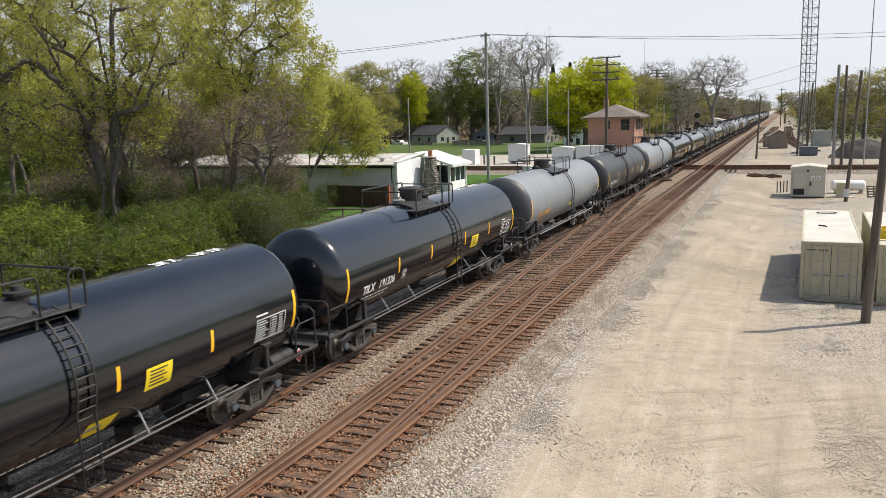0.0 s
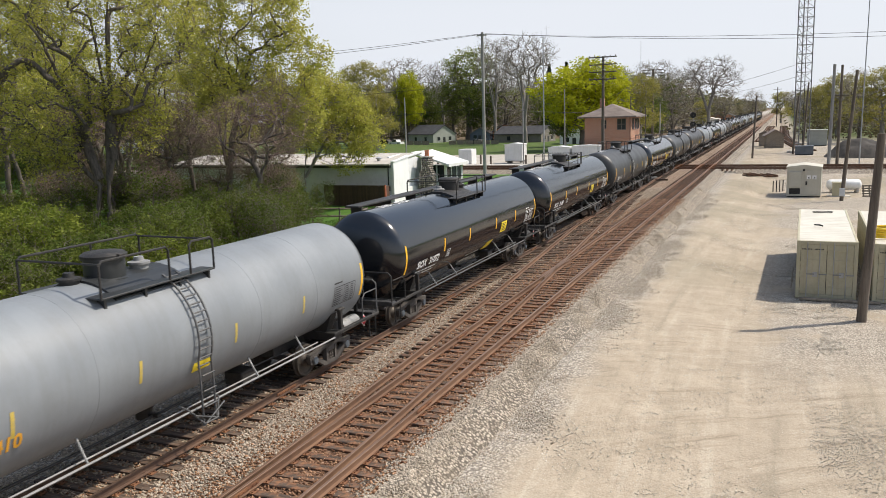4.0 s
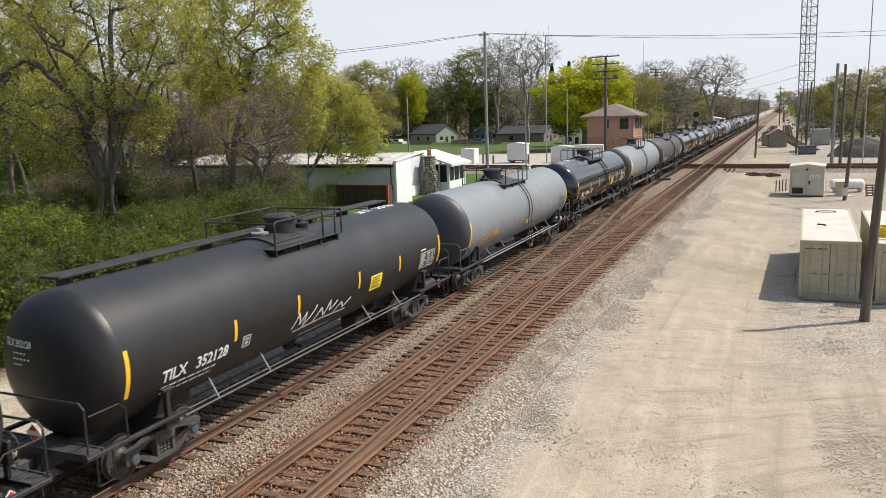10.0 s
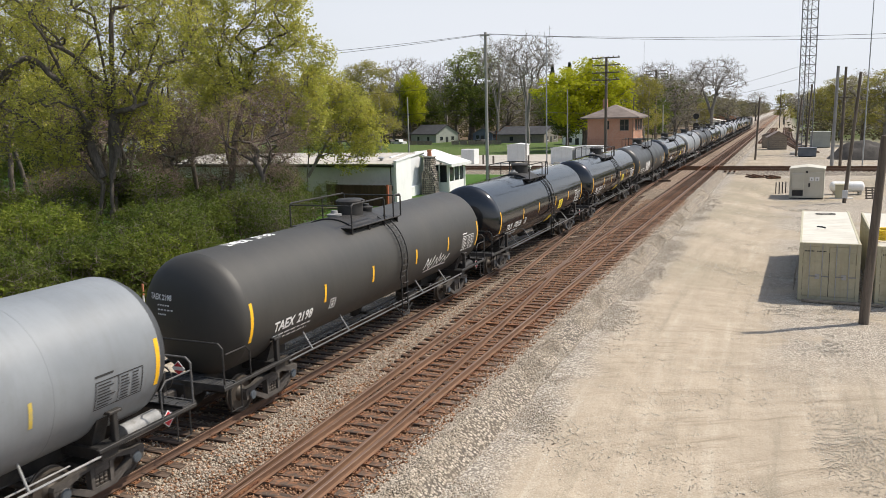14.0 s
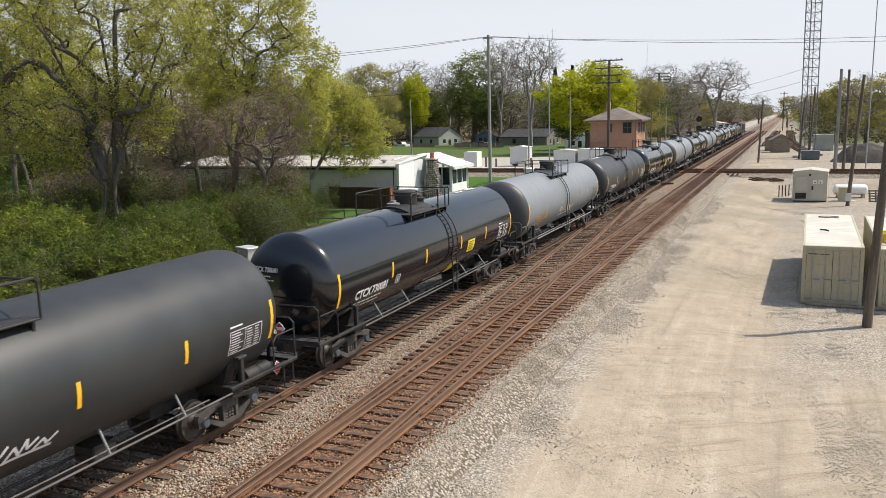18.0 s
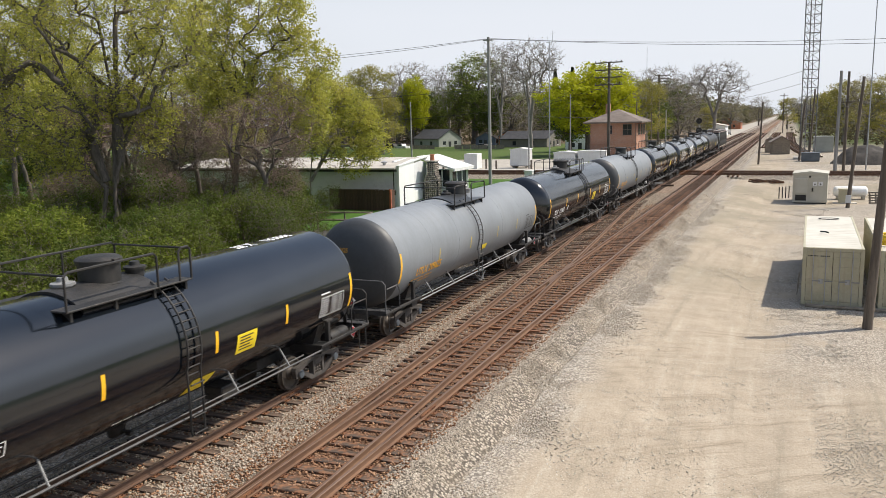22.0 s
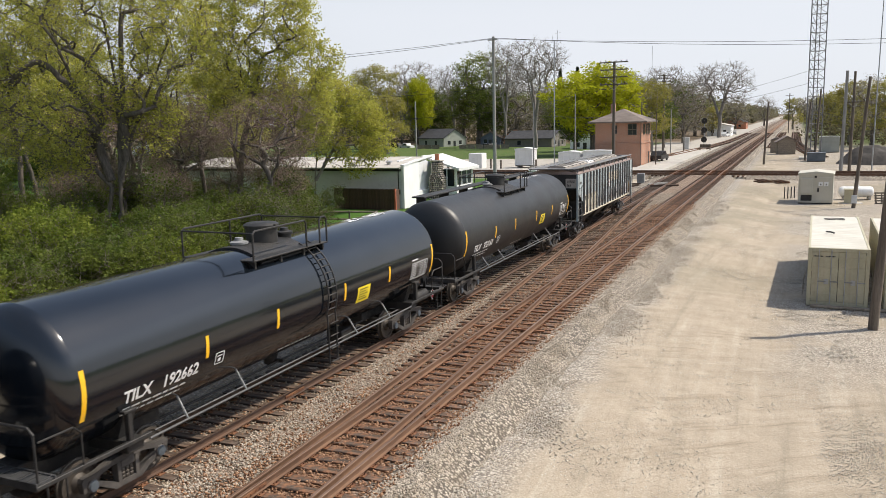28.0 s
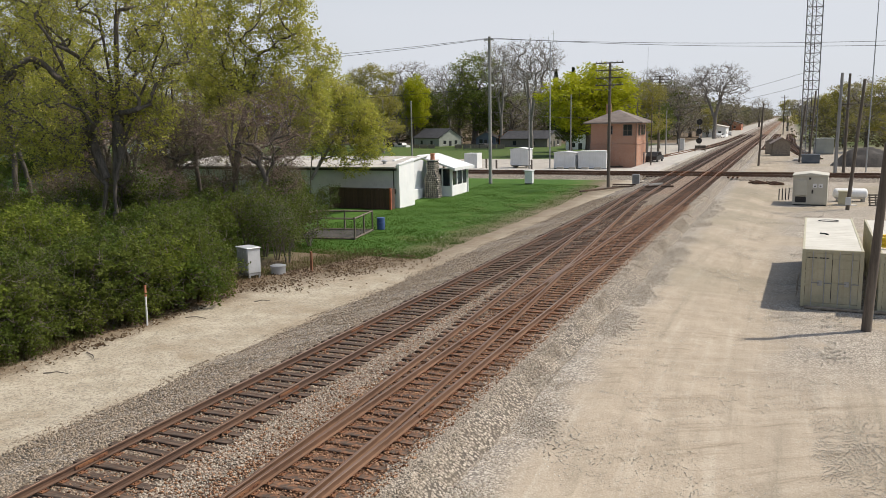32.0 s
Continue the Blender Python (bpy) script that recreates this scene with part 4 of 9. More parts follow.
plate = Build().box(-0.18, -0.09, 0.0, 0.18, 0.09, 0.016)
for sx in (-0.12, 0.12):
    for sy in (-0.05, 0.05):
        plate.box(sx - 0.015, sy - 0.012, 0.01, sx + 0.015, sy + 0.012, 0.045)
plate_mesh = plate.mesh("tie_plate", M_RUST)
TIE, far_ties, far_plates = 0.4953, Build(), Build()
y, count = 8.0, 0
while y < 320:
    spots = []
    if 20 < y < 72 and swerve(y) < TRACK2 - 0.35 and swerve(y) > 0.35:
        if swerve(y) > 1.9:
            spots = [(0.0, 2.6, track_far), ((swerve(y) + TRACK2) / 2, 2.7 + TRACK2 - swerve(y), track_near)]
        else:
            spots = [(swerve(y) / 2, 2.7 + swerve(y), track_far), (TRACK2, 2.6, track_near)]
    else:
        spots = [(0.0, 2.6, track_far), (TRACK2, 2.6, track_near)]
    for cx, length, owner in spots:
        jx, jy, ja = rt.uniform(-0.06, 0.06), rt.uniform(-0.03, 0.03), rt.uniform(-0.8, 0.8)
        if y < 82:
            t = part("tie", tie_mesh(length, rt.randrange(4)), owner, m=pose(cx + jx, y + jy, -0.19 + rt.uniform(-0.022, 0.002), 0, rt.uniform(-0.4, 0.4), ja))
            if y < 34:
                for side in (-1, 1):
                    base = 0.0 if owner is track_far else TRACK2
                    part("tie_plate", plate_mesh, t, m=pose(base + side * GAUGE - cx - jx, -jy, 0.002, 0, 0, -ja))
        else:
            far_ties.box(cx - 1.3 + jx, y - 0.11, -0.4, cx + 1.3 + jx, y + 0.11, -0.195)
    y += TIE
part("ties", far_ties.mesh("ties", M_TIE), track_far)["kind"] = "stuff"
# joint bars with bolts
jb = Build()
for side in (-1, 1):
    jb.box(side * 0.03 - 0.012, -0.45, -0.13, side * 0.03 + 0.012, 0.45, -0.05, 0.004)
    for by in (-0.36, -0.22, -0.08, 0.08, 0.22, 0.36):
        jb.box(side * 0.05 - 0.012, by - 0.015, -0.105, side * 0.05 + 0.012, by + 0.015, -0.075)
joint = jb.mesh("joint_bar", M_RUST)
for owner, mid in ((track_far, 0.0), (track_near, TRACK2)):
    for side in (-1, 1):
        for k in range(6):
            part("joint_bar", joint, owner, m=pose(mid + side * GAUGE, 12.3 + k * 11.9 + (5.4 if side > 0 else 0), 0))

# the line that crosses both mains on the level
cross = thing("railway_track_3", label="railway line crossing the mains on the level", category="railway track", kind="structure")
xt = Build()
for cy in (103.6, 107.8):
    for side in (-1, 1):
        me = rail_mesh([(-230, cy + side * GAUGE), (-60, cy + side * GAUGE), (90, cy + side * GAUGE)], dz=0.004)
        part("rail", me, cross)
    x = -70.0
    while x < 40:
        if not (-1.6 < x < 5.8):
            xt.box(x - 0.11, cy - 1.3, -0.34, x + 0.11, cy + 1.3, -0.18)
        x += 0.53
part("ties", xt.mesh("ties", M_TIE), cross)["kind"] = "stuff"


cb = Build()
for a, b in ((-230.0, -3.6), (7.8, 90.0)):
    cb.prism([(100.3, -0.62), (101.9, -0.22), (109.6, -0.22), (111.2, -0.62)], a, b, "x")
solid("ballast", cb.mesh("ballast", M_BALLAST), label="ballast bed of the crossing line", category="ballast", kind="structure")
# crossing frogs: dark iron castings where rails meet, and timber under them
for mid in (0.0, TRACK2):
    for cy in (103.6, 107.8):
        for sx in (-1, 1):
            for sy in (-1, 1):
                px, py = mid + sx * GAUGE, cy + sy * GAUGE
                part("crossing_frog", Build().box(px - 0.45, py - 0.09, -0.16, px + 0.45, py + 0.09, 0.008, 0.01).box(px - 0.09, py - 0.45, -0.16, px + 0.09, py + 0.45, 0.010, 0.01).mesh("crossing_frog", M_RUST), cross)
# a connecting curve and sidings beyond the crossing
side_track = thing("railway_track_4", label="rusty side tracks beyond the crossing", category="railway track", kind="structure")
curves = [[(-3.6 - 0.00045 * max(0, 260 - y) ** 2 if y < 260 else -3.6, y) for y in np.linspace(125, 900, 50)],
          [(8.4, y) for y in np.linspace(190, 900, 20)],
          [(13.0 + 0.0006 * max(0, 230 - y) ** 2 - 0.00002 * max(0, y - 230) ** 2, y) for y in np.linspace(150, 600, 40)]]
st = Build()
for cu in curves:
    for side in (-1, 1):
        part("rail", rail_mesh([(x + side * GAUGE, y) for x, y in cu], dz=-0.15), side_track)
    yy = cu[0][1]
    while yy < 330:
        xx = float(np.interp(yy, [q[1] for q in cu], [q[0] for q in cu]))
        st.box(xx - 1.3, yy - 0.11, -0.5, xx + 1.3, yy + 0.11, -0.33)
        yy += 0.6
part("ties", st.mesh("ties", M_TIE), side_track)["kind"] = "stuff"


# ---- the train ----
TANK_R, TANK_Z, HALF = 1.52, 2.52, 7.7  # radius, axis height, half the straight shell
MESH = {}


def cached(key, make):
    if key not in MESH:
        MESH[key] = make()
    return MESH[key]


def on_shell(y, up, lift=0.006):
    """A point of the tank's near side: y along, up: height over the axis."""
    return (math.sqrt(max(0.0, (TANK_R + lift) ** 2 - up * up)), y, TANK_Z + up)


def shell_patch(y0, y1, u0, u1, lift=0.006, side=1, slant=0.0):
    """A thin curved plate on the shell; slant shifts its top along the car."""
    b, n = Build(), 5
    vs = []
    for i in range(n + 1):
        u = u0 + (u1 - u0) * i / n
        for y in (y0, y1):
            x, yy, z = on_shell(y + slant * i / n, u, lift)
            vs.append((side * x, yy, z))
    b.add(vs, [(2 * i, 2 * i + 1, 2 * i + 3, 2 * i + 2) for i in range(n)])
    return b


def shell_text(s, y, up, size, spacing=1.0, lift=0.012, squeeze=0.98):
    pts, fs = text_points(s, size, spacing)
    b = Build()
    b.add([on_shell(y + px * squeeze, up + py, lift) for px, py, pz in pts], fs)
    return b


def tank_mesh(mat):
    return Build().lathe([(-HALF, TANK_R), (-2.6, TANK_R), (2.6, TANK_R), (HALF, TANK_R)], 56, "y", (0, 0, TANK_Z), caps=False).mesh("tank", mat, smooth=True)


def head_mesh(mat, e):
    prof = []
    for k in range(10):
        a = math.pi / 2 * k / 9
        prof.append((e * (HALF + 0.66 * math.cos(a)), max(0.02, TANK_R * math.sin(a))))
    return Build().lathe(prof if e < 0 else prof[::-1], 56, "y", (0, 0, TANK_Z), caps=False).mesh("tank_head", mat, smooth=True)


def ladder_mesh(mat, long_feet):
    b = Build()
    for dy in (-0.21, 0.21):
        pts = []
        for k in range(13):
            a = radians(62 - k * 6.6)
            pts.append(((TANK_R + 0.09) * math.cos(a), dy, TANK_Z + (TANK_R + 0.09) * math.sin(a)))
        pts += [(pts[-1][0] + 0.02, dy, TANK_Z - 0.9), (pts[-1][0] + 0.02, dy, 0.62)]
        b.tube(pts, 0.024, 6)
    if long_feet:
        for dy in (-0.5, 0.5):
            b.tube([(TANK_R + 0.08, dy * 0.42, 0.66), (TANK_R - 0.1, dy, 1.05), (TANK_R - 0.3, dy, 1.1)], 0.022, 6)
        b.tube([(TANK_R + 0.06, -0.5, 0.95), (TANK_R + 0.08, 0.21, 0.66)], 0.02, 6)
        b.tube([(TANK_R + 0.06, 0.5, 0.95), (TANK_R + 0.08, -0.21, 0.66)], 0.02, 6)
    return b.mesh("ladder", mat, smooth=True)


# where the rungs sit between the ladder's side bars
RUNGS = [((TANK_R + 0.09) * math.cos(radians(58 - k * 7.2)), TANK_Z + (TANK_R + 0.09) * math.sin(radians(58 - k * 7.2))) for k in range(12)]
RUNGS += [(TANK_R + 0.1, z) for z in (1.75, 1.4, 1.05, 0.68)]


def platform_mesh(mat):
    b = Build()
    zt = TANK_Z + TANK_R
    # saddle over the top of the shell
    n = 10
    prof = []
    for k in range(n + 1):
        a = radians(52 + 76 * k / n)
        prof.append((1.57 * math.cos(a), TANK_Z + 1.57 * math.sin(a)))
    poly = prof + [(x * 0.94, TANK_Z + (z - TANK_Z) * 0.94) for x, z in prof[::-1]]
    b.prism(poly, -1.2, 0.9, "y")
    # walkway strips on both sides
    for s in (-1, 1):
        b.box(min(s * 0.62, s * 1.1), -1.72, zt - 0.2, max(s * 0.62, s * 1.1), 1.68, zt - 0.16, 0.01)
        for yy in (-1.55, -0.45, 0.6, 1.55):
            b.box(min(s * 0.75, s * 1.02), yy - 0.03, zt - 0.42, max(s * 0.75, s * 1.02), yy + 0.03, zt - 0.19)
    return b.mesh("platform", mat)


def railing_mesh(mat, s, gap):
    """Tube railing along one side of the top platform; gap: where the ladder comes up."""
    b = Build()
    z0, z1 = TANK_Z + TANK_R - 0.17, TANK_Z + TANK_R + 0.55
    x = s * 1.08
    def loop(y0, y1):
        b.tube([(x, y0, z0), (x, y0, z1 - 0.08), (x, y0 + 0.08, z1), (x, y1 - 0.08, z1), (x, y1, z1 - 0.08), (x, y1, z0)], 0.026, 6)
    if gap:
        loop(-1.9, gap - 0.34)
        loop(gap + 0.32, 1.46)
    else:
        loop(-1.9, 1.46)
        b.tube([(x, 0, z0), (x, 0, z1)], 0.024, 6)
    return b.mesh("railing", mat, smooth=True)


def end_rail_mesh(mat, y):
    z0, z1 = TANK_Z + TANK_R - 0.17, TANK_Z + TANK_R + 0.5
    return Build().tube([(-1.08, y, z0), (-1.08, y, z1), (1.08, y, z1), (1.08, y, z0)], 0.024, 6).mesh("end_railing", mat, smooth=True)


def manway_mesh(mat):
    z = TANK_Z + TANK_R - 0.12
    return Build().lathe([(z, 0.5), (z + 0.1, 0.5), (z + 0.12, 0.42), (z + 0.5, 0.42), (z + 0.5, 0.46), (z + 0.54, 0.46)], 22, "z").mesh("manway", mat, smooth=True)


def lid_mesh(mat):
    z = TANK_Z + TANK_R + 0.42
    b = Build().lathe([(z, 0.47), (z + 0.05, 0.47), (z + 0.1, 0.4), (z + 0.12, 0.1)], 22, "z")
    b.box(0.38, -0.08, z, 0.52, 0.08, z + 0.08, 0.01)
    return b.mesh("lid", mat, smooth=True)


def valve_mesh(mat):
    z = TANK_Z + TANK_R - 0.1
    return Build().lathe([(z, 0.2), (z + 0.22, 0.2), (z + 0.22, 0.24), (z + 0.27, 0.24), (z + 0.3, 0.12), (z + 0.38, 0.1)], 14, "z").mesh("safety_valve", mat, smooth=True)


def pipe_mesh(mat, s):
    """Long low hand pipe along a side with its brackets."""
    b = Build()
    b.tube([(s * 1.42, -6.05, 1.0), (s * 1.42, 6.05, 1.0)], 0.026, 6)
    b.tube([(s * 1.12, -5.6, 0.96), (s * 1.12, 5.6, 0.96)], 0.02, 6)
    return b.mesh("side_pipe", mat, smooth=True)


def bracket_mesh(mat):
    return Build().tube([(1.42, 0, 0.98), (1.38, 0, 1.04), (1.05, 0.1, 1.42)], 0.024, 6).mesh("pipe_bracket", mat, smooth=True)


def sill_mesh(mat, e):
    """Stub sill, bolster and saddle under one end; e: -1 or 1."""
    b = Build()
    ya, yb = sorted((e * 4.6, e * 8.75))
    b.box(-0.32, ya, 0.72, 0.32, yb, 1.12, 0.02)
    b.box(-1.35, e * 6.35 - 0.22, 0.85, 1.35, e * 6.35 + 0.22, 1.1, 0.02)
    n, poly = 8, []
    for k in range(n + 1):
        a = radians(215 + 110 * k / n)
        poly.append((1.53 * math.cos(a), TANK_Z + 1.53 * math.sin(a)))
    b.prism(poly[::1] + [(1.0, 0.95), (-1.0, 0.95)], e * 6.35 - 0.16, e * 6.35 + 0.16, "y")
    return b.mesh("stub_sill", mat)


def deck_mesh(mat, e):
    """Open-grate step deck across the end with an angle-iron rim."""
    b = Build()
    y0, y1 = sorted((e * 8.3, e * 8.72))
    b.box(-1.42, y0, 1.14, 1.42, y1, 1.17)
    for k in range(13):
        x = -1.36 + k * 0.2267
        b.box(x - 0.012, y0 + 0.02, 1.17, x + 0.012, y1 - 0.02, 1.19)
    b.box(-1.45, y0, 1.06, 1.45, y0 + 0.04, 1.2)
    b.box(-1.45, y1 - 0.04, 1.06, 1.45, y1, 1.2)
    return b.mesh("end_deck", mat)


def end_frame_mesh(mat, e, s):
    """Side sill channel, upright and sill step at one corner."""
    b = Build()
    if s:
        y0, y1 = sorted((e * 6.0, e * 8.72))
        b.box(min(s * 1.36, s * 1.46), y0, 1.06, max(s * 1.36, s * 1.46), y1, 1.14, 0.01)
        b.box(min(s * 1.3, s * 1.42), e * 6.5 - 0.06, 1.12, max(s * 1.3, s * 1.42), e * 6.5 + 0.06, 1.72, 0.015)
        b.box(min(s * 1.2, s * 1.44), e * 6.5 - 0.16, 1.7, max(s * 1.2, s * 1.44), e * 6.5 + 0.16, 1.76, 0.01)
        # step stirrup
        b.tube([(s * 1.44, e * 8.5, 1.06), (s * 1.44, e * 8.5, 0.5), (s * 1.44, e * 8.1, 0.5), (s * 1.44, e * 8.1, 1.06)], 0.02, 6)
    return b.mesh("end_frame", mat)


def end_handrail_mesh(mat, e):
    b = Build()
    b.tube([(-1.42, e * 8.66, 1.1), (-1.42, e * 8.66, 2.05), (-1.3, e * 8.66, 2.16), (1.3, e * 8.66, 2.16), (1.42, e * 8.66, 2.05), (1.42, e * 8.66, 1.1)], 0.024, 6)
    b.tube([(1.44, e * 7.7, 1.1), (1.44, e * 7.7, 1.75), (1.44, e * 7.86, 1.9), (1.44, e * 8.6, 1.9)], 0.02, 6)
    return b.mesh("end_handrail", mat, smooth=True)


def coupler_mesh(e):
    b = Build()
    y0, y1 = sorted((e * 8.6, e * 9.1))
    b.box(-0.09, y0, 0.78, 0.09, y1, 0.98, 0.03)
    y0, y1 = sorted((e * 9.02, e * 9.34))
    b.box(-0.19, y0, 0.7, 0.16, y1, 1.04, 0.05)
    b.tube([(0.25, e * 8.7, 0.9), (0.28, e * 9.0, 0.55), (0.2, e * 9.3, 0.48)], 0.035, 6)
    return b.mesh("coupler", M_TRUCK)


def brake_wheel_mesh():
    b = Build()
    n, c = 20, Vector((0.85, 0, 1.75))
    b.tube([c + Vector((0.27 * math.cos(2 * math.pi * k / n), 0, 0.27 * math.sin(2 * math.pi * k / n))) for k in range(n + 1)], 0.02, 6, caps=False)
    for k in range(4):
        a = math.pi / 2 * k
        b.tube([c, c + Vector((0.27 * math.cos(a), 0, 0.27 * math.sin(a)))], 0.014, 5)
    b.box(0.7, -0.12, 1.45, 1.0, -0.02, 1.9, 0.02)
    b.box(0.8, -0.1, 1.1, 0.9, -0.03, 1.5)
    return b.mesh("brake_wheel", M_STEEL_BLACK)


def side_frame_mesh():
    """Cast side frame: a bowed top bar, sloping tension bars and columns, open between them."""
    b = Build()
    for s in (-1, 1):
        b.prism([(s * 0.0, 0.66), (s * 0.0, 0.78), (s * 0.45, 0.77), (s * 0.8, 0.68), (s * 1.1, 0.67), (s * 1.14, 0.6), (s * 0.78, 0.57), (s * 0.42, 0.66)][::s], 0.955, 1.095, "x")
        b.prism([(s * 0.0, 0.15), (s * 0.0, 0.26), (s * 0.26, 0.26), (s * 0.74, 0.5), (s * 0.8, 0.42), (s * 0.34, 0.15)][::s], 0.955, 1.095, "x")
        b.prism([(s * 0.19, 0.24), (s * 0.19, 0.68), (s * 0.29, 0.68), (s * 0.27, 0.26)][::s], 0.955, 1.105, "x")
        b.prism([(s * 0.74, 0.42), (s * 0.74, 0.62), (s * 0.79, 0.64), (s * 0.81, 0.4)][::s], 0.955, 1.085, "x")
        b.prism([(s * 0.98, 0.38), (s * 0.98, 0.62), (s * 1.13, 0.62), (s * 1.1, 0.38)][::s], 0.955, 1.085, "x")
    return b.mesh("side_frame", M_TRUCK)


def spring_mesh():
    prof = [(0.27, 0.04)]
    for k in range(5):
        prof += [(0.29 + k * 0.074, 0.055), (0.325 + k * 0.074, 0.055), (0.344 + k * 0.074, 0.04)]
    return Build().lathe(prof, 8, "z", (1.03, 0, 0)).mesh("spring", M_WHEEL)


def bearing_mesh():
    b = Build().lathe([(0.93, 0.13), (1.1, 0.13), (1.12, 0.11)], 14, "x", (0, 0, 0.46))
    b.cur = 1
    b.lathe([(1.12, 0.115), (1.145, 0.1), (1.15, 0.03)], 14, "x", (0, 0, 0.46))
    return b.mesh("bearing", M_TRUCK, M_CAP, smooth=True)


def wheel_mesh():
    b = Build()
    b.lathe([(0.66, 0.487), (0.69, 0.487), (0.705, 0.46), (0.80, 0.455), (0.80, 0.40), (0.765, 0.38), (0.74, 0.2), (0.8, 0.16), (0.82, 0.13), (0.82, 0.05)], 26, "x", (0, 0, 0.46))
    return b.mesh("wheel", M_WHEEL, smooth=True)


def axle_mesh():
    return Build().lathe([(-0.95, 0.08), (0.95, 0.08)], 12, "x", (0, 0, 0.46)).mesh("axle", M_WHEEL, smooth=True)


def truck_bolster_mesh():
    return Build().box(-1.1, -0.2, 0.5, 1.1, 0.2, 0.7, 0.03).box(-0.3, -0.3, 0.68, 0.3, 0.3, 0.84, 0.02).mesh("truck_bolster", M_TRUCK)


WHEELBASE = 1.78


def add_truck(car, y):
    t = part("truck", cached("bolster", truck_bolster_mesh), car, "grimy cast steel truck", pose(0, y, 0))
    half_turn = pose(0, 0, 0, 0, 0, 180)
    for m in (pose(0, 0, 0), half_turn):
        part("side_frame", cached("frame", side_frame_mesh), t, m=m)
        for yy in (-0.11, 0.0, 0.11):
            part("spring", cached("spring", spring_mesh), t, m=m @ pose(0, yy, 0))
        for e in (-1, 1):
            part("bearing", cached("bearing", bearing_mesh), t, m=pose(0, e * WHEELBASE / 2, 0) @ m)
            part("wheel", cached("wheel", wheel_mesh), t, m=pose(0, e * WHEELBASE / 2, 0) @ m)
    for e in (-1, 1):
        part("axle", cached("axle", axle_mesh), t, m=pose(0, e * WHEELBASE / 2, 0))


def bars(rows, y, up, length, h, pitch, lift=0.009):
    """Lines of small lettering as plain bars on the shell."""
    b, r = Build(), random.Random(rows * 7 + int(length * 10))
    for k in range(rows):
        yy, end = y, y + length * r.uniform(0.75, 1.0)
        while yy < end:
            w = r.uniform(0.08, 0.26)
            q = shell_patch(yy, min(end, yy + w), up - k * pitch, up - k * pitch + h, lift)
            b.add(q.v, q.f)
            yy += w + 0.05
    return b


def panel_mesh(mat):
    """A ruled data table: thin border and column lines, with rows of small lettering as bars."""
    b, r = Build(), random.Random(3)
    y0, y1, u0, u1 = 6.0, 7.2, -0.62, -0.06
    cells = [(y0, y1, u0, u0 + 0.02), (y0, y1, u1 - 0.02, u1), (y0, y0 + 0.02, u0, u1), (y1 - 0.02, y1, u0, u1), (6.56, 6.575, u0, u1), (y0, y0 + 0.45, u1 + 0.08, u1 + 0.12)]
    for k in range(8):
        u = u1 - 0.085 - k * 0.062
        for ya, yb in ((y0 + 0.05, 6.52), (6.62, 6.86), (6.92, y1 - 0.06)):
            cells.append((ya, ya + (yb - ya) * r.uniform(0.6, 1.0), u, u + 0.024))
    for cell in cells:
        q = shell_patch(*cell, 0.009)
        b.add(q.v, q.f)
    return b.mesh("data_panel", mat)


def scrawl(strokes, y, up, sy, su, width, lift=0.01):
    """Spray-can strokes on the shell: bands along lines given in a unit square."""
    b = Build()
    for line in strokes:
        for (a, c), (a2, c2) in zip(line, line[1:]):
            n = 3
            for k in range(n):
                p = Vector((y + (a + (a2 - a) * k / n) * sy, up + (c + (c2 - c) * k / n) * su))
                q = Vector((y + (a + (a2 - a) * (k + 1) / n) * sy, up + (c + (c2 - c) * (k + 1) / n) * su))
                d = (q - p).normalized()
                s = Vector((-d.y, d.x)) * width * 0.5
                p, q = p - d * width * 0.15, q + d * width * 0.15
                b.add([on_shell(v.x, v.y, lift) for v in (p - s, q - s, q + s, p + s)], [(0, 1, 2, 3)])
    return b


LOOPS = [[(0.02, 0.0), (0.0, 0.9), (0.08, 0.3), (0.14, 0.95), (0.2, 0.1)],
         [(0.36, 0.1), (0.28, 0.3), (0.3, 0.7), (0.38, 0.85), (0.45, 0.6), (0.44, 0.25), (0.36, 0.1)],
         [(0.52, 0.4), (0.66, 0.6), (0.64, 0.85), (0.56, 0.8), (0.53, 0.4), (0.6, 0.1), (0.7, 0.25)],
         [(0.76, 0.15), (0.78, 0.95), (0.8, 0.7), (0.9, 0.98), (1.0, 0.05)]]

SCRIBBLE = [[(0.0, 0.2), (0.08, 0.9), (0.12, 0.3), (0.2, 0.8), (0.18, 0.1), (0.3, 0.6), (0.36, 0.95)],
            [(0.35, 0.1), (0.45, 0.7), (0.52, 0.2), (0.6, 0.9), (0.62, 0.35), (0.74, 0.75)],
            [(0.7, 0.1), (0.82, 0.55), (0.88, 0.2), (1.0, 0.6)], [(0.05, 0.0), (0.5, 0.08), (0.95, 0.02)]]

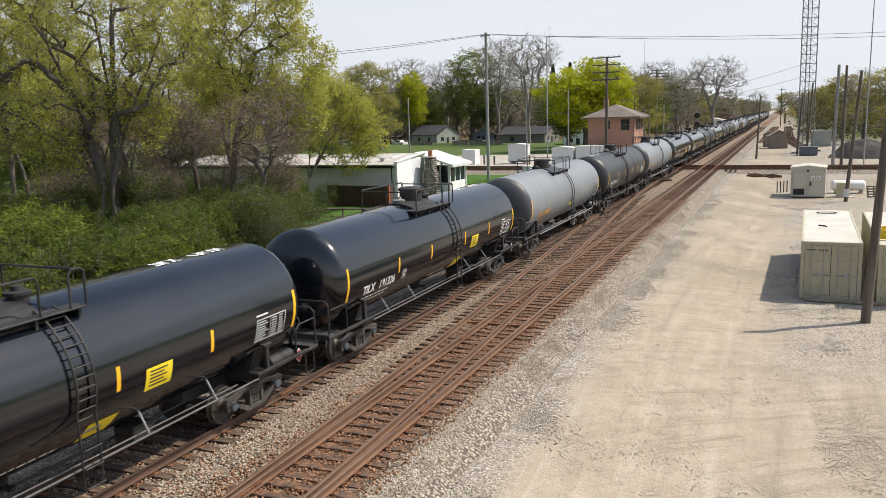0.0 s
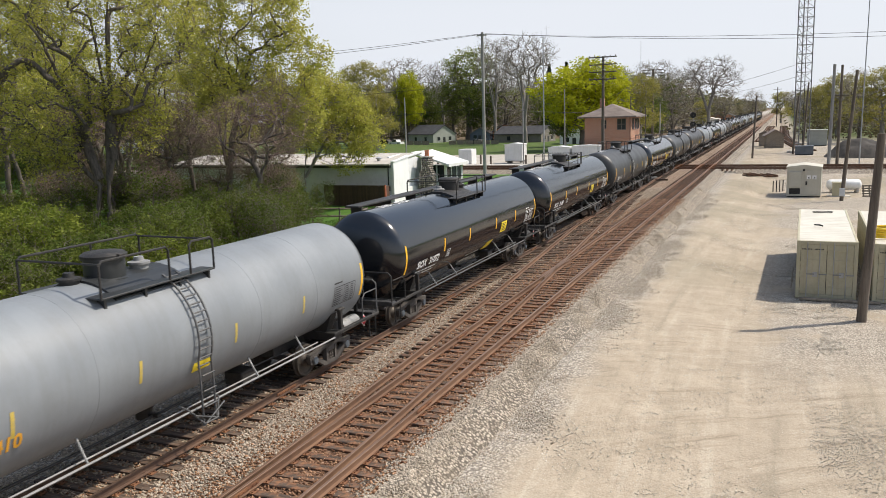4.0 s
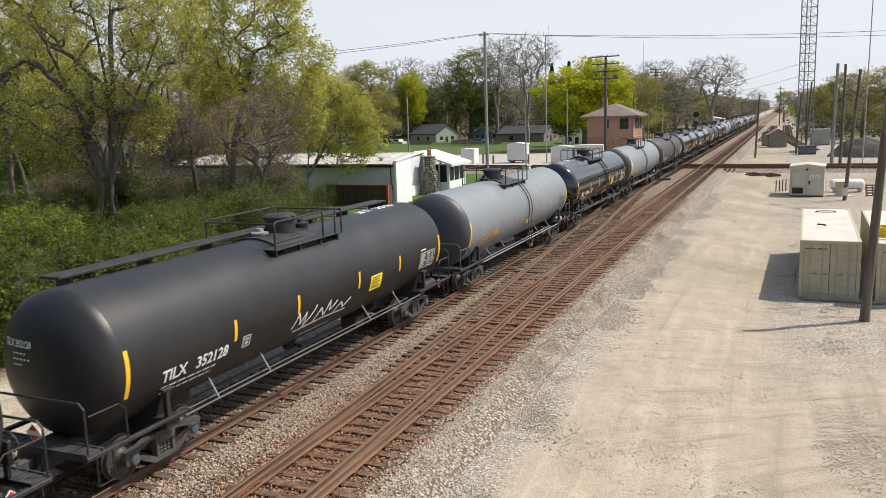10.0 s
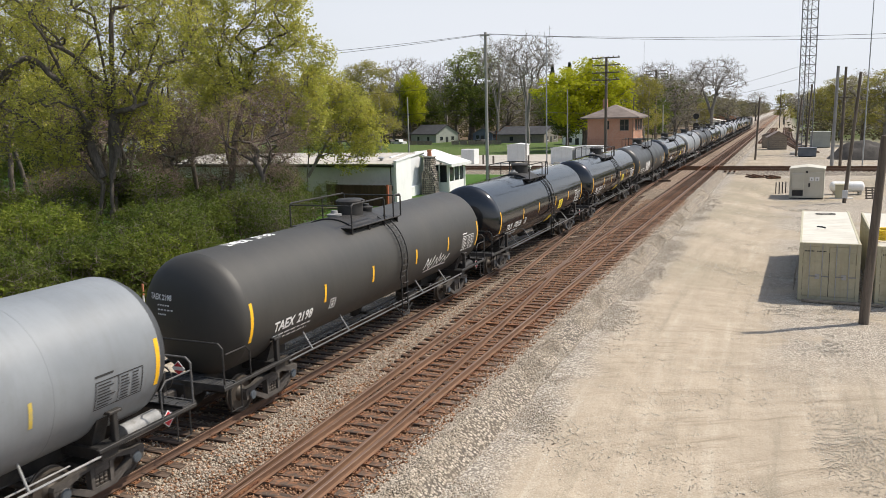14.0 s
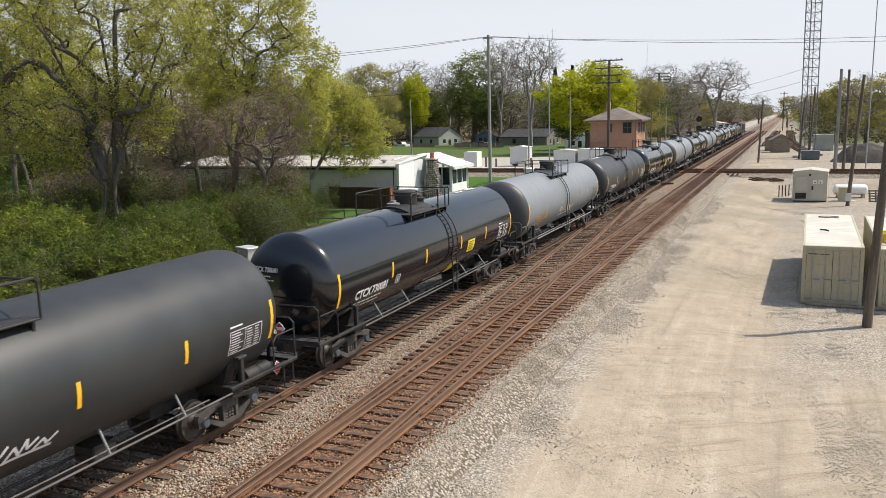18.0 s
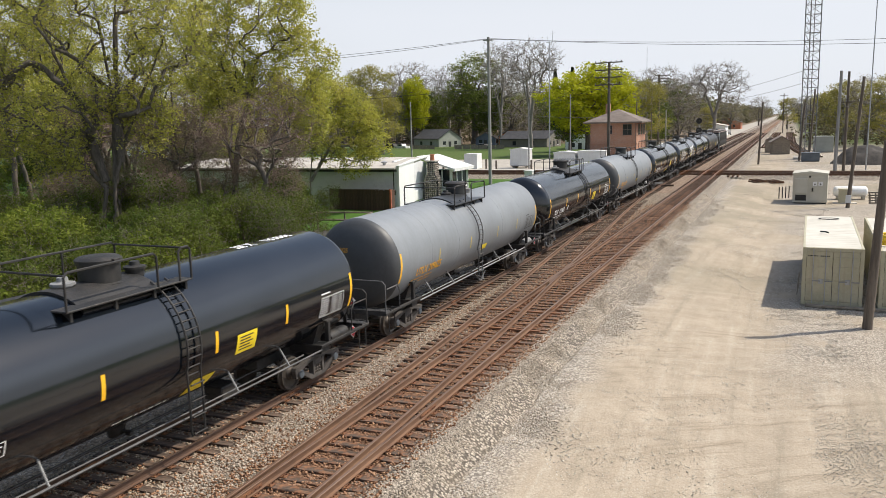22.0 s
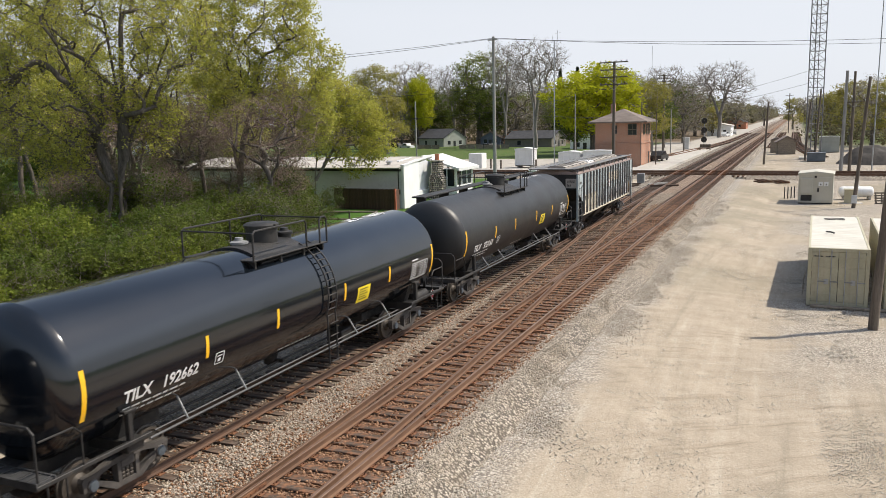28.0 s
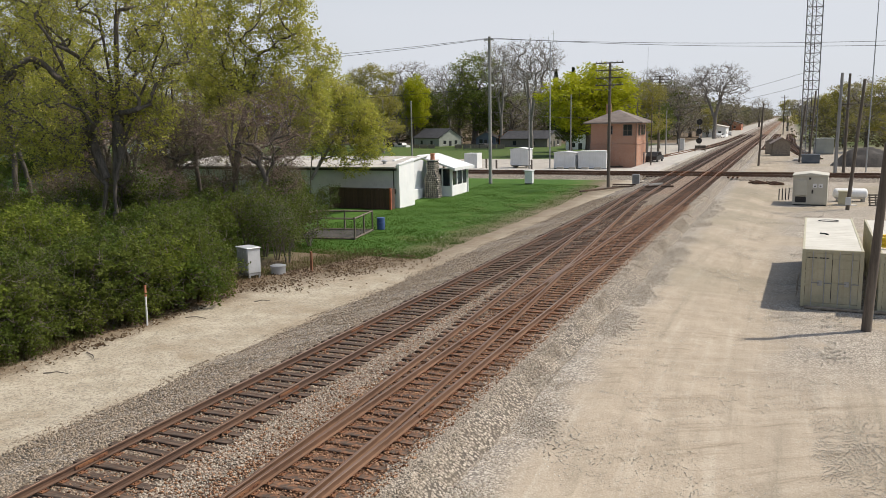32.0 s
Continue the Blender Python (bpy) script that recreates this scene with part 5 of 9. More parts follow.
KINDS = {
    # paint, fittings, lettering, stripes at, ladder at, manway at, label
    "gloss": (M_BLACK, M_STEEL_BLACK, M_WHITE, (-4.27, -1.63, 1.63, 4.37), 0.78, 0.05, "glossy black tank car with yellow reflector stripes"),
    "dull": (M_BLACK_DULL, M_STEEL_BLACK, M_WHITE, (-4.27, -1.63, 1.63, 4.37), 0.78, 0.05, "dull black tank car with yellow reflector stripes"),
    "dark": (M_DARK, M_STEEL_BLACK, M_WHITE, (-4.27, -1.45, 1.72, 4.55), -0.8, 0.15, "matt dark grey tank car with yellow stripes"),
    "olive": (M_OLIVE, M_STEEL_BLACK, M_WHITE, (-4.27, -1.45, 1.72, 4.55), 0.6, 0.05, "dusty brown-grey tank car with faded stripes"),
    "light": (M_LIGHT, M_STEEL_GREY, M_ORANGE, (-4.41, -1.5, 1.54, 4.43), 0.35, -0.6, "light grey tank car with orange lettering"),
    "pale": (M_LIGHT, M_STEEL_GREY, M_ORANGE, (-4.45, -1.31, 1.91, 4.6), -0.42, 0.95, "light grey tank car with orange lettering"),
}


def tank_car(kind, mark, number, extra=""):
    body, iron, ink, stripes, lad, man, label = KINDS[kind]
    pale_car = kind in ("light", "pale")
    if extra:
        label = label.replace("reflector ", "") + " and " + extra
    car = thing("tank_car", label=label, category="rail car", group="cars of the freight train")
    part("tank", cached(("tank", kind), lambda: tank_mesh(body)), car)
    for e in (-1, 1):
        # light grey cars get ends in a darker grey than their sides
        part("tank_head", cached(("head", kind, e), lambda: head_mesh(M_HEAD_GREY if pale_car else body, e)), car, "dark grey domed end" if pale_car else "")
    part("platform", cached(("plat", kind), lambda: platform_mesh(M_STEEL_BLACK if not pale_car else M_DARK)), car, m=pose(0, -0.2, 0))
    mw = part("manway", cached(("manway", kind), lambda: manway_mesh(M_DARK if pale_car else iron)), car, "round manway housing", pose(0, man - 0.1, 0))
    part("lid", cached(("lid", kind), lambda: lid_mesh(M_STEEL_BLACK)), mw)
    part("safety_valve", cached(("valve", kind), lambda: valve_mesh(iron)), car, m=pose(0.12, man + 0.75, 0))
    part("safety_valve", cached(("valve2", kind), lambda: valve_mesh(M_STEEL_GREY if not pale_car else M_STEEL_BLACK)), car, m=pose(-0.1, man - 0.95, -0.05))
    black_rail = M_STEEL_BLACK
    part("railing", cached(("rail", kind), lambda: railing_mesh(black_rail, 1, lad)), car)
    part("railing", cached("rail_off", lambda: railing_mesh(black_rail, -1, 0)), car)
    part("end_railing", cached("er1", lambda: end_rail_mesh(black_rail, -1.9)), car)
    part("end_railing", cached("er2", lambda: end_rail_mesh(black_rail, 1.46)), car)
    rung_mat = M_STEEL_BLACK if not pale_car else M_STEEL_MID
    boarded = mark == "SIOX" or number in ("352160", "352128")
    ladder = None if boarded else part("ladder", cached(("ladder", kind), lambda: ladder_mesh(rung_mat, kind != "gloss")), car, m=pose(0, lad, 0))
    if boarded:
        board = part("running_board", cached("board", lambda: Build().box(-0.95, -7.3, TANK_Z + TANK_R + 0.06, -0.4, 7.3, TANK_Z + TANK_R + 0.12, 0.01).mesh("running_board", M_STEEL_BLACK)), car, "long black walkway along the top")
        for y in (-6.9, -4.6, -2.4, 2.4, 4.6, 6.9):
            part("bracket", cached("board_bracket", lambda: Build().box(-0.92, -0.04, TANK_Z + TANK_R - 0.42, -0.5, 0.04, TANK_Z + TANK_R + 0.07).mesh("bracket", M_STEEL_BLACK)), board, m=pose(0, y, 0))
    for x, z in (() if boarded else RUNGS):
        part("rung", cached(("rung", pale_car), lambda: Build().tube([(0, -0.21, 0), (0, 0.21, 0)], 0.017, 6).mesh("rung", rung_mat, smooth=True)), ladder, m=pose(x, 0, z))
    pipe = M_STEEL_GREY if pale_car else M_STEEL_MID
    sp = part("side_pipe", cached(("pipe1", pale_car), lambda: pipe_mesh(pipe, 1)), car, "pale hand pipe along the side")
    part("side_pipe", cached(("pipe2", pale_car), lambda: pipe_mesh(pipe, -1)), car)
    for y in (-4.9, -2.9, 2.4, 4.5):
        part("pipe_bracket", cached("bracket", lambda: bracket_mesh(M_STEEL_GREY)), sp, m=pose(0, y, 0))
    for e in (-1, 1):
        part("stub_sill", cached(("sill", kind, e), lambda: sill_mesh(M_STEEL_BLACK, e)), car)
        part("end_deck", cached(("deck", e), lambda: deck_mesh(M_GRATING, e)), car)
        for s in (-1, 1):
            part("end_frame", cached(("endf", pale_car, e, s), lambda: end_frame_mesh(M_STEEL_BLACK, e, s)), car)
        part("end_handrail", cached(("hand", pale_car, e), lambda: end_handrail_mesh(M_STEEL_MID if pale_car else M_STEEL_BLACK, e)), car)
        part("coupler", cached(("coup", e), lambda: coupler_mesh(e)), car)
        add_truck(car, e * 6.35)
    part("brake_wheel", cached("bwheel", brake_wheel_mesh), car, m=pose(0, 8.4, 0))
    # reservoir, brake cylinder and outlet under the belly
    part("air_reservoir", cached(("res", pale_car), lambda: Build().lathe([(-0.6, 0.05), (-0.56, 0.2), (0.4, 0.2), (0.44, 0.05)], 16, "y", (1.0, 7.55, 1.02)).mesh("air_reservoir", M_STEEL_BLACK if not pale_car else M_STEEL_GREY, smooth=True)), car)
    part("bottom_outlet", cached("outlet", lambda: Build().lathe([(0.62, 0.1), (0.66, 0.18), (0.85, 0.2), (1.1, 0.32)], 14, "z").box(-0.45, -0.06, 0.72, 0.45, 0.06, 0.8, 0.01).mesh("bottom_outlet", M_STEEL_BLACK)), car)
    part("brake_rigging", cached("rig", lambda: Build().tube([(0.3, -5, 0.75), (0.3, 5, 0.75)], 0.03, 6).tube([(-0.4, -4, 0.82), (-0.4, 4.6, 0.82)], 0.04, 6).box(0.2, 2.6, 0.6, 0.75, 3.2, 0.95, 0.03).mesh("brake_rigging", M_STEEL_BLACK)), car)
    for y in (-5.1, -2.55, 2.55, 5.1) if pale_car else ():
        part("weld_seam", cached(("seam", kind), lambda: Build().lathe([(-0.012, TANK_R - 0.01), (-0.008, TANK_R + 0.0025), (0.008, TANK_R + 0.0025), (0.012, TANK_R - 0.01)], 56, "y", (0, 0, TANK_Z), caps=False).mesh("weld_seam", body, smooth=True)), car, m=pose(0, y, 0))
    # reflector stripes
    faded = pale_car
    ends = cached("stripe_end", lambda: shell_patch(-0.055, 0.055, -0.62, 0.36).mesh("reflector", M_YELLOW))
    short = cached("stripe_short", lambda: shell_patch(-0.05, 0.05, -0.36, 0.14).mesh("reflector", M_YELLOW))
    pale = cached("stripe_pale", lambda: shell_patch(-0.04, 0.04, -0.42, 0.05).mesh("reflector", M_FADED))
    for y in (-7.62, 7.62):
        part("reflector", ends, car, m=pose(0, y, 0))
    for y in stripes:
        part("reflector", pale if faded else short, car, m=pose(0, y, 0))
    # signs and lettering
    if kind in ("gloss", "dull"):
        part("warning_sign", cached("sign", lambda: sign_mesh()), car, "yellow warning sign with dark lines")
        part("lettering", cached("line", lambda: bars(1, -1.1, -1.12, 1.6, 0.05, 0.1).mesh("lettering", M_WHITE)), car)
    if kind == "dark":
        part("inspection_sign", cached("sign4", lambda: shell_patch(-0.95, -0.45, -1.02, -0.86, 0.009, slant=0.08).mesh("inspection_sign", M_FADED)), car)
    if number == "737164":
        for line, up in (("THERMAL PROTECTION", -0.78), ("SYSTEM EQUIPPED", -0.94)):
            part("lettering", shell_text(line, -3.5, up, 0.13).mesh("lettering", ink), car)
    if kind == "gloss" and extra == "" and number not in ("192662", "192640", "192652", "31088", "224803"):
        part("inspection_sign", cached("sign2", lambda: shell_patch(0.9, 1.65, -1.19, -0.84, 0.009, slant=0.14).mesh("inspection_sign", M_LEMON)), car)
    if pale_car:
        part("inspection_sign", cached("sign3", lambda: shell_patch(0.1, 0.7, -0.72, -0.5, 0.009).mesh("inspection_sign", M_LEMON)), car)
        part("data_panel", cached("panel_l", lambda: panel_mesh(M_INK)), car, "ruled table of small black lettering")
    else:
        part("data_panel", cached("panel_d", lambda: panel_mesh(M_WHITE)), car, "ruled table of small white lettering")
    size, start = 0.37, 0.3 if pale_car else 0.0
    if mark == "bars":
        mk = Build()
        for k in range(4):
            q = shell_patch(-6.62 + k * 0.22, -6.46 + k * 0.22, -0.62, -0.3, 0.012)
            mk.add(q.v, q.f)
        part("lettering", mk.mesh("lettering", ink), car)
    else:
        part("lettering", shell_text(mark, -6.65 + start, -0.62, size).mesh("lettering", ink), car)
    part("lettering", shell_text(number, -5.6 + start, -0.62, size).mesh("lettering", ink), car)
    part("lettering", cached(("fine", ink.name), lambda: bars(2, -6.6, -0.78, 2.0, 0.05, 0.12).mesh("lettering", ink)), car)
    if not pale_car:
        part("class_mark", cached("cmark", lambda: frame_mark()), car)
        # number across the top of the shell, seen from above
        top = Build()
        pts, fs = text_points(mark if mark != "bars" else "", 0.5) if mark != "bars" else ([], [])
        pts2, fs2 = text_points(number, 0.5)
        shift = 1.6
        for P, F, off in ((pts, fs, 0.0), (pts2, fs2, shift)):
            vs = []
            for px, py, pz in P:
                a = radians(96) - py / TANK_R
                vs.append(((TANK_R + 0.012) * math.cos(a), (-6.6 if kind in ("dark", "olive") or mark == "SIOX" or number == "192694" else 4.3) + (px + off) * 0.8, TANK_Z + (TANK_R + 0.012) * math.sin(a)))
            if vs:
                top.add(vs, F)
        part("lettering", top.mesh("lettering", ink), car)
    # lettering and hazard diamond on the head
    head = Build()
    def on_head(x, z):
        return (x, -(HALF + 0.66 * math.sqrt(max(0.0, 1 - (x * x + (z - TANK_Z) ** 2) / TANK_R ** 2)) + 0.012), z)

    line = number if mark == "bars" else mark + " " + number
    pts, fs = text_points(line, 0.19)
    head.add([on_head(-1.0 + px * 0.85, TANK_Z + 0.46 + py) for px, py, pz in pts], fs)
    for k, w in enumerate((0.42, 0.55, 0.3)):
        z = TANK_Z + 0.32 - k * 0.11
        for j in range(5):
            xa, xb = -0.7 + w * j / 5, -0.7 + w * (j + 0.65) / 5
            head.add([on_head(xa, z), on_head(xb, z), on_head(xb, z + 0.035), on_head(xa, z + 0.035)], [(0, 1, 2, 3)])
    part("lettering", head.mesh("lettering", ink), car)
    for e in (-1, 1):
        part("hazard_placard", cached("placard", placard_mesh), car, "white and red diamond placard", pose(1.3 if e > 0 else 0.2, e * 8.0 if e > 0 else -8.75, 1.02 if e > 0 else 1.5, 0, 0, 0 if e < 0 else 90))
    return car


def sign_mesh():
    b = shell_patch(2.35, 3.1, -0.62, -0.14, 0.009)
    b.cur = 1
    for k in range(5):
        q = shell_patch(2.45, 2.95 - 0.1 * (k % 2), -0.24 - k * 0.075, -0.21 - k * 0.075, 0.014)
        b.add(q.v, q.f)
    return b.mesh("warning_sign", M_LEMON, M_INK)


def frame_mark():
    b = Build()
    for y0, y1, u0, u1 in ((-3.98, -3.955, -0.62, -0.34), (-3.705, -3.68, -0.62, -0.34), (-3.98, -3.68, -0.62, -0.6), (-3.98, -3.68, -0.36, -0.34), (-3.92, -3.75, -0.44, -0.41), (-3.88, -3.78, -0.56, -0.48)):
        q = shell_patch(y0, y1, u0, u1, 0.01)
        b.add(q.v, q.f)
    return b.mesh("class_mark", M_WHITE)


def placard_mesh():
    b = Build()
    b.add([(0, -0.01, -0.19), (0.19, -0.01, 0), (0, -0.01, 0.19), (-0.19, -0.01, 0), (0, 0.0, -0.19), (0.19, 0.0, 0), (0, 0.0, 0.19), (-0.19, 0.0, 0)],
          [(0, 1, 2, 3), (7, 6, 5, 4), (0, 4, 5, 1), (1, 5, 6, 2), (2, 6, 7, 3), (3, 7, 4, 0)])
    b.cur = 1
    b.add([(0, -0.014, -0.16), (0.13, -0.014, -0.045), (-0.13, -0.014, -0.045)], [(0, 1, 2)])
    b.add([(0, -0.014, 0.16), (-0.13, -0.014, 0.045), (0.13, -0.014, 0.045)], [(0, 1, 2)])
    return b.mesh("hazard_placard", M_WHITE, M_RED)


def hopper_car():
    car = thing("hopper_car", label="rusty faded blue and cream covered hopper car with graffiti", category="rail car", group="cars of the freight train")
    L, W, Z0, Z1 = 8.35, 1.53, 1.42, 3.84
    # side walls: a panel between each pair of posts, the upper blue, a cream field below some
    n = 17
    ys = [-L + 1.25 + (2 * L - 2.5) * k / n for k in range(n + 1)]
    for s in (-1, 1):
        for k in range(n):
            cream_low = k in (0, 1, 2, 3)
            cream_high = k in (8, 9, 10, 11)
            b = Build()
            y0, y1, x0, x1 = ys[k] + 0.002, ys[k + 1] - 0.002, min(s * (W - 0.05), s * (W - 0.01)), max(s * (W - 0.05), s * (W - 0.01))
            cuts = [Z0, 2.5, Z1] if cream_low else [Z0, 2.75, 3.4, Z1] if cream_high else [Z0, Z1]
            for j in range(len(cuts) - 1):
                b.cur = 1 if (cream_low and j == 0) or (cream_high and j == 1) else 0
                b.box(x0, y0, cuts[j], x1, y1, cuts[j + 1])
            part("side_panel", b.mesh("side_panel", M_HOP_BLUE, M_HOP_CREAM), car)
        # posts coloured dark all round to stand for their shaded faces
        post = cached(("post", s), lambda: Build().box(min(s * (W - 0.02), s * (W + 0.1)), -0.045, Z0, max(s * (W - 0.02), s * (W + 0.1)), 0.045, Z1, 0.012).mesh("side_post", M_HOP_POST))
        for y in ys:
            part("side_post", post, car, m=pose(0, y, 0))
        # end gussets: the side runs to the corner above the slope sheet
        for e in (-1, 1):
            gp = [(e * L, 2.82), (e * L, Z1), (e * (L - 1.25), Z1), (e * (L - 1.25), 2.1)]
            part("end_gusset", Build().prism(gp, min(s * (W - 0.05), s * (W - 0.01)), max(s * (W - 0.05), s * (W - 0.01)), "x").mesh("end_gusset", M_HOP_BLUE), car)
            part("corner_post", Build().box(min(s * (W - 0.1), s * W), e * L - 0.06, 1.1, max(s * (W - 0.1), s * W), e * L + 0.06, Z1, 0.012).mesh("corner_post", M_HOP_BLUE if s > 0 else M_STEEL_BLACK), car)
        part("side_sill", Build().box(min(s * (W - 0.12), s * (W + 0.02)), -L + 1.2, Z0 - 0.12, max(s * (W - 0.12), s * (W + 0.02)), L - 1.2, Z0, 0.015).mesh("side_sill", M_HOP_CREAM if s > 0 else M_STEEL_BLACK), car)
    # end slope sheets and upper end walls
    for e in (-1, 1):
        part("end_wall", Build().box(-W + 0.05, min(e * (L - 0.06), e * L), 2.95, W - 0.05, max(e * (L - 0.06), e * L), Z1).mesh("end_wall", M_STEEL_BLACK if e < 0 else M_HOP_BLUE), car)
        part("slope_sheet", Build().prism([(e * L, 2.95), (e * L, 3.02), (e * (L - 2.9), 1.25), (e * (L - 2.9), 1.18)], -W + 0.05, W - 0.05, "x").mesh("slope_sheet", M_STEEL_BLACK), car)
        # added black plate: gives the shaded hopper end below the slope its darkness
        part("bulkhead", Build().box(-W + 0.06, e * (L - 1.3) - 0.04, 1.15, W - 0.06, e * (L - 1.3) + 0.04, 2.9).mesh("bulkhead", M_STEEL_BLACK), car, "black plate standing for the shade under the slope")
        part("centre_brace", Build().prism([(e * (L - 0.3), 1.1), (e * (L - 0.3), 2.8), (e * (L - 2.6), 1.3), (e * (L - 2.6), 1.1)], -0.06, 0.06, "x").mesh("centre_brace", M_STEEL_BLACK), car)
        part("end_platform", Build().box(-1.45, e * L - 0.35, 1.08, 1.45, e * L + 0.35, 1.14, 0.01).mesh("end_platform", M_STEEL_BLACK), car)
        add_truck(car, e * 6.45)
        part("coupler", cached(("hcoup", e), lambda: coupler_mesh(e)), car, m=pose(0, e * -0.15, 0))
        b = Build()
        for s in (-1, 1):
            x = s * (W + 0.05)
            ylo, yhi = e * L - 0.02, e * (L - 0.5)
            for y in (ylo, yhi):
                b.tube([(x, y, 0.6), (x, y, 3.1 if y == yhi else Z1)], 0.022, 6)
            for k in range(7):
                z = 0.62 + k * 0.4
                b.tube([(x, ylo, z), (x, yhi, z)], 0.018, 6)
        part("ladder", b.mesh("ladder", M_STEEL_MID), car)
    part("brake_wheel", cached("bwheel", brake_wheel_mesh), car, m=pose(-0.2, 8.3, 0.3))
    # hopper bays under the floor
    for y in (-3.7, 0.0, 3.7):
        part("hopper_bay", Build().add([(-1.35, y - 1.8, 1.3), (1.35, y - 1.8, 1.3), (1.35, y + 1.8, 1.3), (-1.35, y + 1.8, 1.3), (-0.5, y - 0.5, 0.42), (0.5, y - 0.5, 0.42), (0.5, y + 0.5, 0.42), (-0.5, y + 0.5, 0.42)],
                                [(0, 1, 2, 3), (4, 7, 6, 5), (0, 4, 5, 1), (1, 5, 6, 2), (2, 6, 7, 3), (3, 7, 4, 0)]).mesh("hopper_bay", M_STEEL_BLACK), car)
    part("centre_sill", Build().box(-0.25, -L - 0.2, 0.9, 0.25, L + 0.2, 1.2, 0.02).mesh("centre_sill", M_STEEL_BLACK), car)
    # roof, walkways, hatches
    roof = [(-W, Z1), (-W, Z1 + 0.05), (-0.75, Z1 + 0.26), (0.75, Z1 + 0.26), (W, Z1 + 0.05), (W, Z1)]
    part("roof", Build().prism(roof, -L, L, "y").mesh("roof", M_HOP_ROOF), car, "rust-stained roof")
    for s in (-1, 1):
        b = Build()
        b.box(min(s * 0.82, s * 1.38), -L - 0.25, Z1 + 0.29, max(s * 0.82, s * 1.38), L + 0.25, Z1 + 0.33)
        part("roof_walkway", b.mesh("roof_walkway", M_WALK), car)
        b = Build()
        x = s * 1.44
        for k in range(12):
            y = -L + 0.2 + (2 * L - 0.4) * k / 11
            b.box(x - 0.025, y - 0.03, Z1 + 0.02, x + 0.025, y + 0.03, Z1 + 0.36)
        b.box(x - 0.02, -L - 0.2, Z1 + 0.34, x + 0.02, L + 0.2, Z1 + 0.39)
        part("walkway_rail", b.mesh("walkway_rail", M_STEEL_GREY), car)
    for e in (-1, 1):
        part("end_walkway", Build().box(-1.38, e * L - 0.28, Z1 + 0.3, 1.38, e * L + 0.28, Z1 + 0.34).mesh("end_walkway", M_WALK), car)
    for k in range(8):
        y = -6.65 + k * 1.9
        h = part("roof_hatch", Build().prism([(-0.52, Z1 + 0.24), (-0.52, Z1 + 0.36), (-0.3, Z1 + 0.43), (0.3, Z1 + 0.43), (0.52, Z1 + 0.36), (0.52, Z1 + 0.24)], y - 0.9, y + 0.9, "y").mesh("roof_hatch", M_HATCH_WHITE if k in (3,) else M_HATCH), car, "new white hatch cover" if k == 3 else "")
        for yy in (y - 0.86, y + 0.0):
            b = Build()
            b.prism([(-0.55, Z1 + 0.35), (-0.55, Z1 + 0.385), (-0.3, Z1 + 0.455), (0.3, Z1 + 0.455), (0.55, Z1 + 0.385), (0.55, Z1 + 0.35)], yy - 0.025, yy + 0.025, "y")
            part("hatch_bar", b.mesh("hatch_bar", M_STEEL_MID), h)
    # lettering and graffiti on the near side
    xs = W + 0.002

    def flat_text(s, y, z, size, mat):
        pts, fs = text_points(s, size)
        b = Build()
        b.add([(xs, y + px, z + py) for px, py, pz in pts], fs)
        part("lettering", b.mesh("lettering", mat), car)

    for word, at in (("WR", -6.95), ("EX", -6.12), ("161", -5.3)):
        flat_text(word, at, 2.2, 0.33, M_INK)
    part("end_plate", Build().box(W - 0.75, -L - 0.02, 3.05, W - 0.06, -L, 3.6).mesh("end_plate", M_HATCH), car, "grey plate with small black lettering")
    for word, z in (("WREX", 3.36), ("161", 3.14)):
        pts, fs = text_points(word, 0.2)
        part("lettering", Build().add([(W - 0.68 + px * 0.85, -L - 0.026, z + py) for px, py, pz in pts], fs).mesh("lettering", M_INK), car)
    part("sign_board", Build().box(xs - 0.004, -0.33, 2.45, xs, 0.33, 2.92).mesh("sign_board", M_WHITE), car, "white sign with red words")
    xs += 0.004
    flat_text("BUFFER", -0.3, 2.72, 0.15, M_RED)
    flat_text("CAR", -0.16, 2.52, 0.15, M_RED)
    # sprayed letters, panel by panel: pale fill with dark outlines
    xs = W - 0.006
    r = random.Random(11)
    for k in range(4, 16):
        y0, y1 = ys[k] + 0.06, ys[k + 1] - 0.06
        if k == 7:
            continue
        mid, half, top = (y0 + y1) / 2, (y1 - y0) / 2, r.uniform(2.15, 2.6)
        blob = [(mid + half * u * r.uniform(0.8, 1.0), 1.48 + (top - 1.48) * v * r.uniform(0.88, 1.0)) for u, v in ((-1, 0.05), (-0.95, 0.55), (-0.5, 0.95), (-0.15, 0.7), (0.2, 1.0), (0.7, 0.85), (1, 0.4), (0.9, 0.05), (0.2, 0.0))]
        part("graffiti", Build().add([(xs, y, z) for y, z in blob], [tuple(range(9))]).mesh("graffiti", (M_STEEL_GREY, M_HATCH, M_STEEL_MID, M_WHITE)[k % 4]), car, "pale sprayed letter")
        b = Build()
        lines = [[blob[j] for j in (0, 1, 2, 3, 4, 5, 6, 7)]]
        for j in range(3):
            lines.append([(mid + half * r.uniform(-0.8, 0.8), 1.5 + (top - 1.5) * v) for v in (0.05, r.uniform(0.3, 0.5), r.uniform(0.55, 0.85))])
        for line in lines:
            for (a, z), (a2, z2) in zip(line, line[1:]):
                d = Vector((a2 - a, z2 - z)).normalized()
                q = Vector((-d.y, d.x)) * (0.018 if line is lines[0] else r.uniform(0.015, 0.05))
